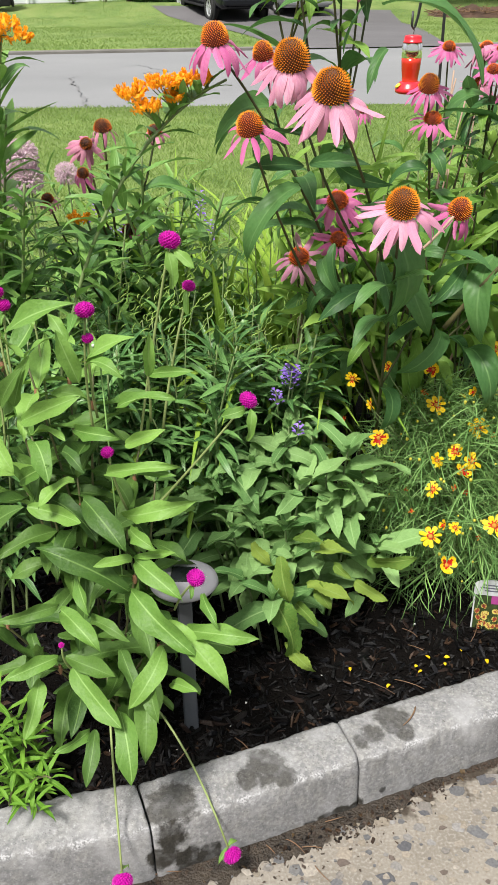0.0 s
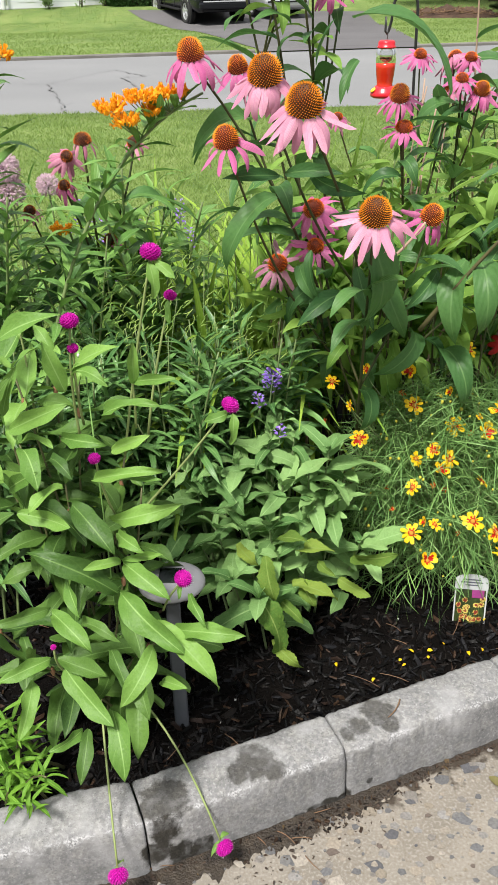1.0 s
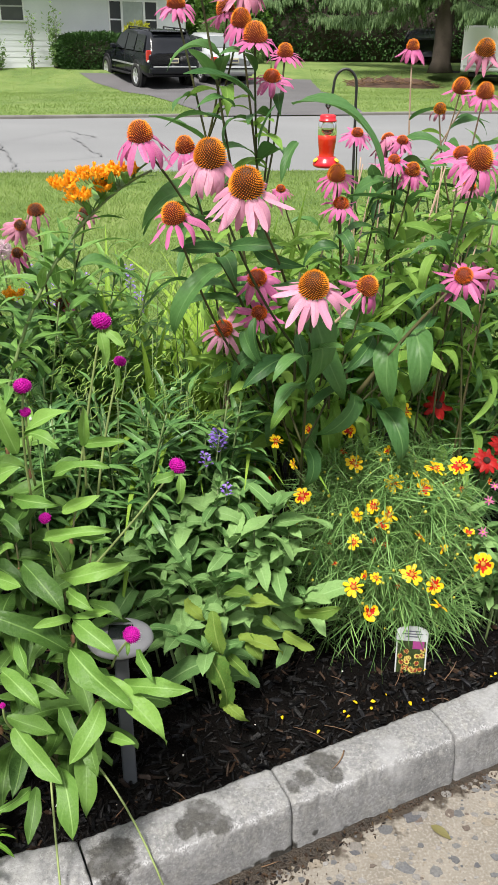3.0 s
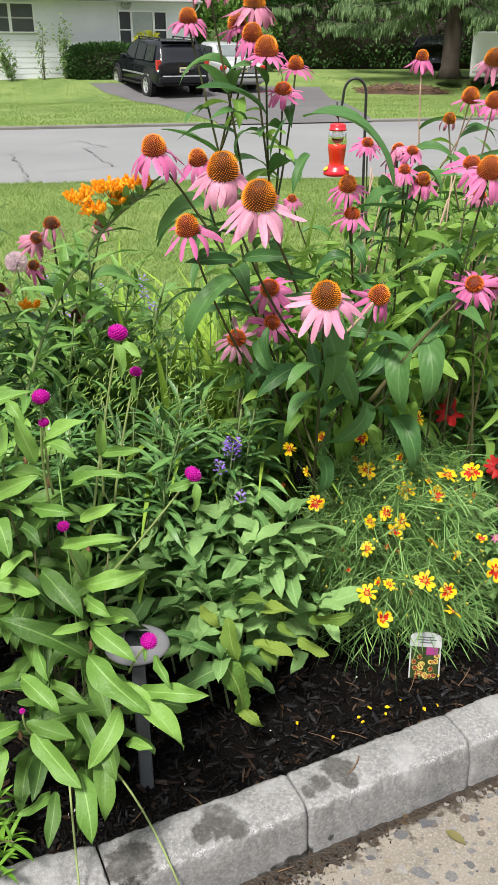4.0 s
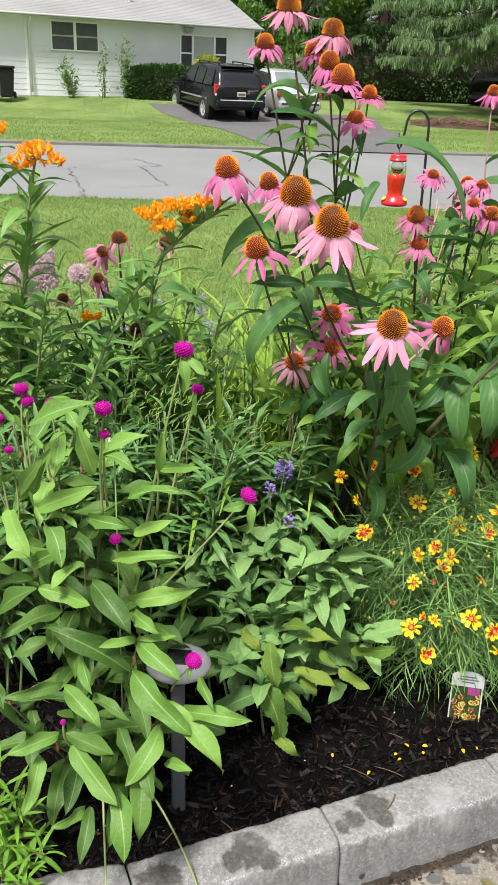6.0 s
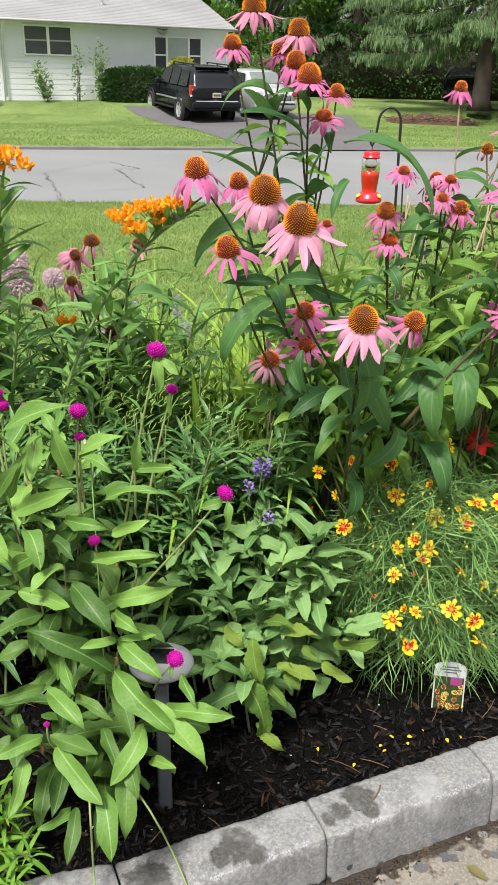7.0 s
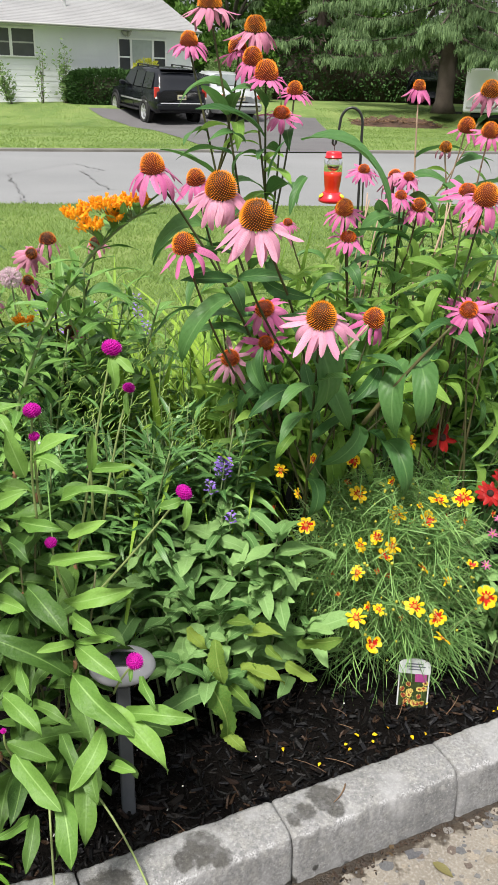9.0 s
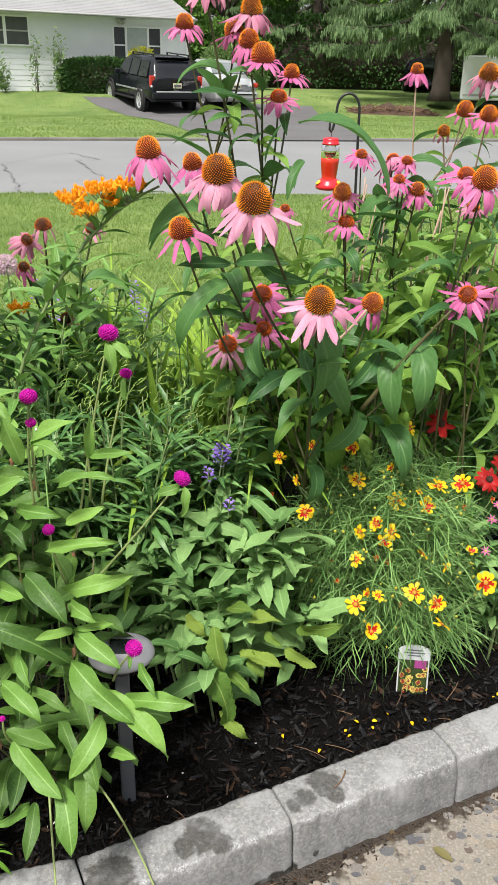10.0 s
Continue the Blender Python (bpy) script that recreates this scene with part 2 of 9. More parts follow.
def lawn_material(name, deep, bright, straw):
    mt, N, L, B = nodes_of(name)
    a, b, c = grain(N, L, 0.9, 8.0), grain(N, L, 5.0, 9.0), grain(N, L, 45.0, 5.0)
    col = mixer(N, L, ramp(N, L, a, 0.3, 0.7), deep, bright)
    col = mixer(N, L, ramp(N, L, b, 0.42, 0.66), col, bright)
    col = mixer(N, L, ramp(N, L, c, 0.52, 0.95), col, straw)
    col = mixer(N, L, ramp(N, L, grain(N, L, 0.35, 6.0), 0.45, 0.75), col, tuple(0.75 * q for q in deep))
    col = mixer(N, L, ramp(N, L, grain(N, L, 1.7, 7.0), 0.45, 1.0), col, straw)
    L.new(col, B.inputs["Base Color"])
    B.inputs["Roughness"].default_value = 0.85
    B.inputs["Specular IOR Level"].default_value = 0.1
    relief(N, L, B, c, 0.3, 0.02)
    return mt


LAWN = lawn_material("lawn_turf", (0.085, 0.15, 0.042), (0.155, 0.215, 0.066), (0.215, 0.25, 0.09))
BLADE = leafy("grass_blade", (0.14, 0.235, 0.055), (0.28, 0.375, 0.11), island=True, rough=0.55, through_light=0.45, spec=0.2, veins=0.0)
ASPHALT = plain("road_asphalt", (0.148, 0.151, 0.156), (0.205, 0.208, 0.212), 0.9, 0.35, 60, 0.3)
CRACK = plain("crack_filler", (0.125, 0.125, 0.128), (0.175, 0.175, 0.178), 0.8, 4, 60, 0.2)
DRIVE = plain("driveway_asphalt", (0.075, 0.072, 0.075), (0.12, 0.115, 0.12), 0.9, 0.5, 50, 0.3)
SOIL = plain("dark_mulch_bed", (0.002, 0.0017, 0.0016), (0.006, 0.005, 0.0045), 0.95, 14, 160, 0.9, spec=0.05)
CHIP = palette("mulch_chip", ((0.003, 0.003, 0.0035), (0.005, 0.0045, 0.0045), (0.008, 0.007, 0.0065), (0.004, 0.004, 0.005), (0.011, 0.009, 0.008), (0.005, 0.0045, 0.0045), (0.020, 0.012, 0.009), (0.003, 0.003, 0.003), (0.014, 0.014, 0.016), (0.006, 0.005, 0.005), (0.004, 0.0035, 0.0035), (0.045, 0.026, 0.016), (0.003, 0.003, 0.003), (0.007, 0.006, 0.006)), 0.5, 240.0, 0.5, 0.16)
TWIG = plain("dry_twig", (0.07, 0.035, 0.018), (0.22, 0.13, 0.07), 0.8, 20, 200, 0.3, island=True)
PERLITE = plain("white_grit", (0.5, 0.5, 0.48), (0.75, 0.75, 0.72), 0.8, 20, 200, 0.2)
SIDING = plain("white_siding", (0.65, 0.67, 0.70), (0.74, 0.76, 0.785), 0.55, 1.2, 20, 0.05)
TRIM = plain("white_trim", (0.72, 0.73, 0.74), (0.82, 0.83, 0.83), 0.5, 2, 30, 0.05)
SHINGLE = plain("grey_shingle", (0.20, 0.20, 0.205), (0.28, 0.28, 0.285), 0.9, 0.6, 22, 0.3)
DARK_PANE = plain("window_pane", (0.025, 0.03, 0.032), (0.05, 0.055, 0.06), 0.08, 2, 12, 0.0)
CURTAIN = plain("pale_curtain", (0.30, 0.34, 0.33), (0.42, 0.46, 0.45), 0.7, 4, 30, 0.05)
SCREEN = plain("insect_screen", (0.055, 0.06, 0.06), (0.085, 0.09, 0.09), 0.6, 3, 200, 0.1)
CONCRETE = plain("grey_foundation", (0.34, 0.34, 0.33), (0.44, 0.44, 0.43), 0.9, 3, 60, 0.2)
CAR_BLACK = plain("black_car_paint", (0.006, 0.007, 0.010), (0.009, 0.010, 0.014), 0.2, 3, 40, 0.0, spec=0.4)
CAR_SILVER = plain("silver_car_paint", (0.50, 0.52, 0.53), (0.56, 0.58, 0.59), 0.28, 3, 40, 0.0, metal=0.55)
CAR_GLASS = plain("dark_car_glass", (0.012, 0.014, 0.016), (0.02, 0.022, 0.025), 0.05, 3, 30, 0.0, spec=0.7)
# pale base colour stands in for the sky reflected in the glass
PALE_GLASS = plain("sky_lit_car_glass", (0.10, 0.12, 0.12), (0.16, 0.18, 0.18), 0.04, 3, 30, 0.0, spec=1.0)
TYRE = plain("tyre_rubber", (0.012, 0.012, 0.012), (0.025, 0.025, 0.025), 0.85, 12, 90, 0.2)
RIM = plain("alloy_rim", (0.55, 0.56, 0.57), (0.65, 0.66, 0.67), 0.3, 8, 60, 0.0, metal=0.7)
PLASTIC = plain("black_plastic", (0.008, 0.008, 0.009), (0.018, 0.018, 0.02), 0.55, 10, 90, 0.05, spec=0.3)
LAMP_RED = plain("red_lamp_lens", (0.35, 0.02, 0.015), (0.48, 0.035, 0.025), 0.15, 12, 60, 0.0)
LAMP_CLEAR = plain("clear_lamp_lens", (0.55, 0.55, 0.55), (0.7, 0.7, 0.7), 0.12, 12, 60, 0.0)
PLATE = plain("plate_face", (0.50, 0.46, 0.30), (0.58, 0.54, 0.38), 0.5, 20, 90, 0.0)
PLATE_BAR = plain("plate_bar", (0.07, 0.07, 0.1), (0.1, 0.1, 0.13), 0.6, 20, 90, 0.0)
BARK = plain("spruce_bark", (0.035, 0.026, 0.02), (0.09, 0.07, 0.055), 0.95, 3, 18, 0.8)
BARK_GREY = plain("grey_bark", (0.07, 0.06, 0.045), (0.16, 0.14, 0.11), 0.95, 3, 18, 0.8)
NEEDLE = leafy("spruce_needles", (0.06, 0.12, 0.052), (0.25, 0.36, 0.16), island=True, rough=0.6, through_light=0.25, spec=0.2)
TREE_LEAF = leafy("tree_leaf", (0.04, 0.10, 0.018), (0.15, 0.28, 0.05), island=True, rough=0.5, through_light=0.3, spec=0.25)
KERB_GREY = plain("street_kerb_grey", (0.085, 0.08, 0.072), (0.16, 0.155, 0.14), 0.9, 2, 40, 0.3)
YEW = leafy("yew_leaf", (0.018, 0.05, 0.014), (0.065, 0.14, 0.034), island=True, rough=0.55, through_light=0.12, spec=0.2)
GOLD_LEAF = leafy("golden_leaf", (0.25, 0.28, 0.02), (0.42, 0.42, 0.04), island=True, rough=0.5, through_light=0.3)
SHRUB_LEAF = leafy("shrub_leaf", (0.11, 0.19, 0.06), (0.24, 0.36, 0.13), island=True, rough=0.5, through_light=0.3)
BROWN_DIRT = plain("brown_heap", (0.025, 0.014, 0.009), (0.10, 0.055, 0.034), 0.95, 2, 16, 0.8)
WHITE_VAN = plain("white_panel", (0.66, 0.67, 0.69), (0.74, 0.75, 0.77), 0.5, 1, 20, 0.0)
BLUE_BIN = plain("blue_plastic", (0.02, 0.13, 0.42), (0.03, 0.18, 0.5), 0.5, 6, 60, 0.0)
IRON = plain("black_iron", (0.010, 0.010, 0.011), (0.02, 0.02, 0.021), 0.4, 30, 200, 0.1)


# ---- ground, road, paving ----
def road_near(x):
    return 10.2 + 0.08 * x


def road_far(x):
    return 18.45 + 0.2 * x


def ground_z(x, y):
    """The height of the land across the road; the near side lies level."""
    return float(np.interp(y - road_far(x), (0, 8, 11, 13.5, 15, 17, 30), (0.05, 0.0, -0.05, 0.14, 0.45, 0.62, 0.8))) if y > road_far(x) else 0.0


def sheet(rows, xs):
    """A ground sheet: rows of functions of x that give y and z."""
    v = [(x, fy(x), fz(x)) for fy, fz in rows for x in xs]
    n = len(xs)
    f = [(j * n + i, j * n + i + 1, (j + 1) * n + i + 1, (j + 1) * n + i) for j in range(len(rows) - 1) for i in range(n - 1)]
    return Geo().add(v, f)


XS = [-400, -120, -45] + [x * 1.5 for x in range(-20, 21)] + [45, 120, 400]


def clampx(x):
    return max(-45, min(45, x))


rows = [(lambda x: -300, lambda x: -0.06), (lambda x: -6, lambda x: -0.06), (lambda x: 2.2, lambda x: -0.03), (lambda x: 3.2, lambda x: 0.0)]
rows += [(lambda x, k=k: 3.2 + (road_near(clampx(x)) - 3.2) * k / 6, lambda x: 0.01) for k in range(1, 7)]
rows += [(lambda x: road_near(clampx(x)) + 0.03, lambda x: -0.12), (lambda x: road_far(clampx(x)) - 0.02, lambda x: -0.12)]
for d in (0.12, 1, 2, 4, 6, 8, 9, 10, 11, 12, 12.8, 13.5, 14.2, 15, 16, 17, 20, 30, 60, 400):
    rows.append((lambda x, d=d: road_far(clampx(x)) + d, lambda x, d=d: ground_z(0, road_far(0) + d) if d > 0 else 0))
ground = new("ground", sheet(rows, XS).mesh("ground", LAWN))
here(ground, None)
tagged(ground, "mown green lawn sloping gently up to a house", "lawn", kind="structure")

RX = [x * 1.5 for x in range(-30, 31)]
road_rows = [(lambda x, k=k: road_near(x) + (road_far(x) - road_near(x)) * k / 8, lambda x, k=k: -0.012 + 0.05 * math.sin(math.pi * k / 8) * 0.3) for k in range(9)]
road = new("road", sheet(road_rows, RX).mesh("road", ASPHALT))
here(road, None)
tagged(road, "pale grey cracked asphalt residential street", "road", kind="structure")


def ribbon(points, width, z, rnd):
    """A thin wandering strip on the road: a filled crack."""
    v, f = [], []
    pts = []
    for (ax, ay), (bx, by) in zip(points, points[1:]):
        n = 9
        for i in range(n):
            t = i / n
            pts.append((ax + (bx - ax) * t + rnd.uniform(-0.03, 0.03), ay + (by - ay) * t + rnd.uniform(-0.05, 0.05)))
    pts.append(points[-1])
    for i, (x, y) in enumerate(pts):
        ax, ay = pts[max(0, i - 1)]
        bx, by = pts[min(len(pts) - 1, i + 1)]
        l = math.hypot(bx - ax, by - ay) or 1
        nx, ny = -(by - ay) / l, (bx - ax) / l
        w = width * rnd.uniform(0.25, 0.7)
        v += [(x + nx * w, y + ny * w, z), (x - nx * w, y - ny * w, z)]
    f = [(2 * i, 2 * i + 1, 2 * i + 3, 2 * i + 2) for i in range(len(pts) - 1)]
    return Geo().add(v, f)


crnd = random.Random(5)
for path, w in ((((-3.05, 13.1), (-2.34, 10.9), (-2.2, 10.2)), 0.022), (((-2.34, 10.9), (-1.4, 11.6)), 0.012), (((-2.4, 15.1), (-1.75, 14.0), (-2.1, 13.85), (-1.4, 11.6)), 0.022),
                (((-3.05, 13.1), (-2.6, 14.6), (-2.4, 15.1)), 0.012), (((-1.4, 11.6), (0.4, 11.9), (3.5, 12.3)), 0.008), (((-3.05, 13.1), (-5.0, 13.6)), 0.012)):
    geo_part("crack_filler", ribbon(path, w, 0.016, crnd), CRACK, road, "dark filled crack in the asphalt")

# kerb on the far side, with a gap at the driveway
DRIVE_L, DRIVE_R = -0.14, 3.11
for a, b in ((-45, DRIVE_L), (DRIVE_R, 45)):
    g = Geo()
    n = 40
    v, f = [], []
    for i in range(n + 1):
        x = a + (b - a) * i / n
        y = road_far(x)
        for dy, z in ((-0.05, -0.02), (-0.045, 0.03), (-0.02, 0.045), (0.04, 0.052), (0.07, 0.02)):
            v.append((x, y + dy, z))
    for i in range(n):
        for k in range(4):
            f.append((i * 5 + k, (i + 1) * 5 + k, (i + 1) * 5 + k + 1, i * 5 + k + 1))
    ob = geo_part("trim_kerb", g.add(v, f), KERB_GREY, None, smooth=False)
    tagged(ob, "low dark grey concrete kerb along the street", "kerb", kind="structure")

# asphalt driveway of the house across the street
DL = [(-0.05, 18.38), (-0.35, 19.6), (-0.95, 22.6), (-1.8, 26.2), (-2.9, 29.3), (-4.6, 32.3)]
DR = [(3.2, 19.0), (3.3, 20.3), (3.5, 23.4), (3.65, 26.7), (3.7, 30.0), (3.64, 33.0)]
drv, drf = [], []
steps = 36
for i in range(steps + 1):
    t = i / steps * 5
    k = min(4, int(t))
    u = t - k
    l = [DL[k][q] * (1 - u) + DL[k + 1][q] * u for q in (0, 1)]
    r = [DR[k][q] * (1 - u) + DR[k + 1][q] * u for q in (0, 1)]
    for j in range(7):
        x, y = l[0] + (r[0] - l[0]) * j / 6, l[1] + (r[1] - l[1]) * j / 6
        drv.append((x, y, ground_z(x, y) + 0.012))
for i in range(steps):
    for j in range(6):
        drf.append((i * 7 + j, i * 7 + j + 1, (i + 1) * 7 + j + 1, (i + 1) * 7 + j))
driveway = geo_part("driveway", Geo().add(drv, drf), DRIVE, None)
tagged(driveway, "dark asphalt driveway leading up from the street", "driveway", kind="structure")


# ---- house across the street ----
HD = Vector((0.891, 0.453, 0))  # along the front wall
HN = Vector((-0.453, 0.891, 0))  # away from the street
HO = Vector((-9.7, 31.6, 0))
HM = Matrix.Translation(HO) @ Matrix(((HD.x, HN.x, 0, 0), (HD.y, HN.y, 0, 0), (0, 0, 1, 0), (0, 0, 0, 1)))


def hb(s0, s1, d0, d1, z0, z1, bevel=0.0):
    """A block in the house's own axes: along the wall, depth, height."""
    return box((s0 + s1) / 2, (d0 + d1) / 2, (z0 + z1) / 2, s1 - s0, d1 - d0, z1 - z0, bevel, 1, HM)


house = thing("house", HO + Vector((0, 0, 0.45)), "single-storey house with white clapboard siding and pale grey shingle roof", "house")
WINS = ((1.93, 3.57, 2.05, 2.92), (6.78, 8.64, 1.55, 2.74))
S0, S1, Z0, Z1 = -6.0, 9.8, 0.52, 3.06
wall = part("wall", hb(S0, S1, 0.05, 0.2, 0.3, Z1), SIDING, house)
part("wall", hb(S1 - 0.15, S1, 0.2, 7.2, 0.3, Z1), SIDING, house)
part("wall", hb(S0, S1, 7.2, 7.35, 0.3, Z1), SIDING, house)
part("wall", hb(S0, S0 + 0.15, 0.2, 7.2, 0.3, Z1), SIDING, house)
part("foundation", hb(S0, S1 - 0.02, 0.03, 0.12, 0.2, Z0), CONCRETE, house, "grey concrete foundation")
course = 0.18
k = 0
z = Z0
while z < Z1 - 0.02:
    top = min(z + course, Z1)
    spans = [(S0, 0.98), (1.04, S1)]
    for w0, w1, wz0, wz1 in WINS:
        if top > wz0 - 0.06 and z < wz1 + 0.06:
            out = []
            for a, b in spans:
                if a < w0 and b > w1:
                    out += [(a, w0 - 0.055), (w1 + 0.055, b)]
                else:
                    out.append((a, b))
            spans = out
    for a, b in spans:
        bm = bmesh.new()
        vs = [bm.verts.new(HM @ Vector(p)) for p in ((a, 0.034, z), (b, 0.034, z), (b, 0.042, top), (a, 0.042, top), (a, 0.05, z), (b, 0.05, z), (b, 0.05, top), (a, 0.05, top))]
        for q in ((0, 1, 2, 3), (5, 4, 7, 6), (4, 5, 1, 0), (3, 2, 6, 7), (4, 0, 3, 7), (1, 5, 6, 2)):
            bm.faces.new([vs[i] for i in q])
        part("siding_board", bm, SIDING, wall)
    z = top
for s in (S1 - 0.05, 1.01, ):
    part("corner_board", hb(s - 0.03, s + 0.05, -0.005, 0.05, 0.5, Z1), TRIM, house)
# roof: two slopes with an overhang, shingle courses as low steps
PITCH_Z, DEPTH = 4.6, 3.75
for side in (0, 1):
    g = Geo()
    n = 26
    v, f = [], []
    for i in range(n):
        for h, off in ((i, 0.0), (i + 1, 0.0)):
            t = h / n
            d = -0.45 + (DEPTH + 0.45) * t
            zz = 3.10 + (PITCH_Z - 3.10) * t + (0.006 if h == i else 0.0)
            dd = d if side == 0 else 7.4 - d
            for s in (S0 - 0.35, S1 + 0.17):
                v.append(tuple(HM @ Vector((s, dd, zz))))
        a = i * 4
        f.append((a, a + 1, a + 3, a + 2))
        if i:
            f.append((a - 2, a - 1, a + 1, a))
    geo_part("roof", g.add(v, f), SHINGLE, house, "pale grey asphalt shingles", smooth=False)
bm = bmesh.new()
for s in (S0 - 0.33, S1 + 0.15):
    vs = [bm.verts.new(HM @ Vector(p)) for p in ((s, -0.42, 3.07), (s, 7.8, 3.07), (s, DEPTH, PITCH_Z - 0.03))]
    bm.faces.new(vs)
part("gable", bm, SIDING, house)
part("soffit", hb(S0 - 0.33, S1 + 0.15, -0.42, 0.06, 3.04, 3.07), TRIM, house)
gut = Geo()
gv, gf, gu = tube([HM @ Vector((S0 - 0.35, -0.47, 3.08)), HM @ Vector((S1 + 0.18, -0.47, 3.08))], 0.045, 8)
geo_part("gutter", gut.add(gv, gf, gu), CONCRETE, house, "pale grey metal gutter")
for s, bottom in ((1.14, 0.62), (S1 + 0.06, 0.7)):
    g = Geo()
    pts = [HM @ Vector(p) for p in ((s, -0.45, 3.02), (s, -0.3, 2.9), (s, -0.04 if s < 5 else 0.1, 2.75), (s, -0.04 if s < 5 else 0.1, bottom))]
    gv, gf, gu = tube(pts, 0.03, 8)
    geo_part("downpipe", g.add(gv, gf, gu), TRIM, house)
v, f = lathe(((0.05, 0), (0.05, 0.32), (0.075, 0.32), (0.075, 0.38), (0.0, 0.4)), 10)
geo_part("vent_pipe", Geo().add(v, f, m=HM @ Matrix.Translation((5.3, 1.6, 3.75))), TRIM, house)
v, f = lathe(((0.0, -0.11), (0.07, -0.1), (0.09, 0.0), (0.05, 0.08), (0.03, 0.14)), 10)
for ds in (-0.09, 0.09):
    geo_part("flood_light", Geo().add(v, f, m=HM @ Matrix.Translation((7.05 + ds, -0.1, 2.94)) @ Matrix.Rotation(radians(50 * (1 if ds > 0 else -1)), 4, "Y")), CONCRETE, house)


def window(parts_x, w, casing=0.055):
    w0, w1, z0, z1 = w
    win = part("window", hb(w0 - casing, w1 + casing, -0.012, 0.05, z1, z1 + casing), TRIM, house)
    part("sill", hb(w0 - casing - 0.03, w1 + casing + 0.03, -0.035, 0.05, z0 - 0.045, z0), TRIM, win)
    for a, b in ((w0 - casing, w0), (w1, w1 + casing)):
        part("frame", hb(a, b, -0.012, 0.05, z0, z1), TRIM, win)
    for (a, b, material, sash) in parts_x:
        part("pane", hb(a, b, 0.024, 0.045, z0, z1), material, win)
        if sash:
            part("sash_bar", hb(a, b, 0.005, 0.024, (z0 + z1) / 2 - 0.025, (z0 + z1) / 2 + 0.025), TRIM if sash > 1 else CONCRETE, win)
    for (a, b, *_), (c, d, *_) in zip(parts_x, parts_x[1:]):
        part("mullion", hb(b, c, -0.008, 0.05, z0, z1), TRIM, win)


window(((1.93, 2.70, SCREEN, 1), (2.80, 3.57, SCREEN, 1)), WINS[0])
window(((6.78, 7.21, DARK_PANE, 2), (7.29, 8.10, CURTAIN, 0), (8.18, 8.64, DARK_PANE, 2)), WINS[1])


# ---- foliage masses ----
def leaf_cloud(n, place, rnd, size, aspect=0.5):
    """n small loose leaves; place(rnd) gives a point and an outward way."""
    V, F, U = [], [], []
    for i in range(n):
        p, d = place(rnd)
        p, d = Vector(p), Vector(d).normalized()
        d = (d + Vector((rnd.gauss(0, 0.5), rnd.gauss(0, 0.5), rnd.gauss(0, 0.5)))).normalized()
        s = d.cross(Vector((rnd.gauss(0, 1), rnd.gauss(0, 1), rnd.gauss(0, 1)))).normalized()
        l = size * rnd.uniform(0.6, 1.4)
        w = l * aspect * 0.5
        k = len(V)
        nrm = d.cross(s) * (l * 0.12)
        V += [p, p + d * (l * 0.45) + s * w + nrm, p + d * l, p + d * (l * 0.5) - s * w + nrm]
        F += [(k, k + 1, k + 2), (k, k + 2, k + 3)]
        U += [(0.5, 0), (1, 0.45), (0.5, 1), (0, 0.5)]
    return Geo().add([tuple(q) for q in V], F, U)


# clipped yew hedge before the big window
def hedge_point(rnd, sx, sy, sz):
    u = [rnd.uniform(-1, 1) for _ in range(3)]
    k = rnd.choice((0, 0, 1, 1, 2))
    u[k] = math.copysign(1.0, u[k]) if k < 2 else 1.0
    n = sum(abs(q) ** 3 for q in u) ** (1 / 3)
    u = [q / n for q in u]
    lump = 1 + 0.11 * noise.noise(Vector(u) * 3) + 0.07 * noise.noise(Vector(u) * 9) + rnd.gauss(0, 0.035)
    return (u[0] * sx * lump, u[1] * sy * lump, max(-sz, u[2] * sz * lump)), u


hz = 0.55
hedge = thing("yew_hedge", (-4.3, 33.6, hz), "clipped dark green yew hedge in front of the house", "hedge")
HM2 = Matrix.Translation((-4.10, 33.75, hz + 0.40)) @ Matrix.Rotation(math.atan2(HD.y, HD.x) * 0.55, 4, "Z")
hrnd = random.Random(11)
geo_part("crown", leaf_cloud(15000, lambda r: hedge_point(r, 1.42, 0.6, 0.66), hrnd, 0.11, 0.4), YEW, hedge, kind="stuff", m=HM2)
# a solid dark body fills the hedge behind its leaves
v, f = lathe(((0.0, -0.55), (0.75, -0.55), (0.86, 0.0), (0.8, 0.45), (0.0, 0.5)), 16)
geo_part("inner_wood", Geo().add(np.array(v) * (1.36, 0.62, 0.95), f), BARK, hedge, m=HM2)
gold = thing("golden_shrub", (-2.6, 33.0, 0.6), "small bright yellow-green shrub by the house wall", "shrub")
geo_part("crown", leaf_cloud(1500, lambda r: hedge_point(r, 0.45, 0.35, 0.75), hrnd, 0.1, 0.5), GOLD_LEAF, gold, kind="stuff", m=Matrix.Translation((-2.55, 33.0, 1.2)))
for k in range(5):
    a = k * 1.3
    gv, gf, gu = tube(bend((-2.55, 33, 0.55), (-2.55, 33, 1.0), (-2.55 + 0.3 * math.cos(a), 33 + 0.25 * math.sin(a), 1.6), 5), 0.015, 5)
    geo_part("stem", Geo().add(gv, gf, gu), BARK_GREY, gold)


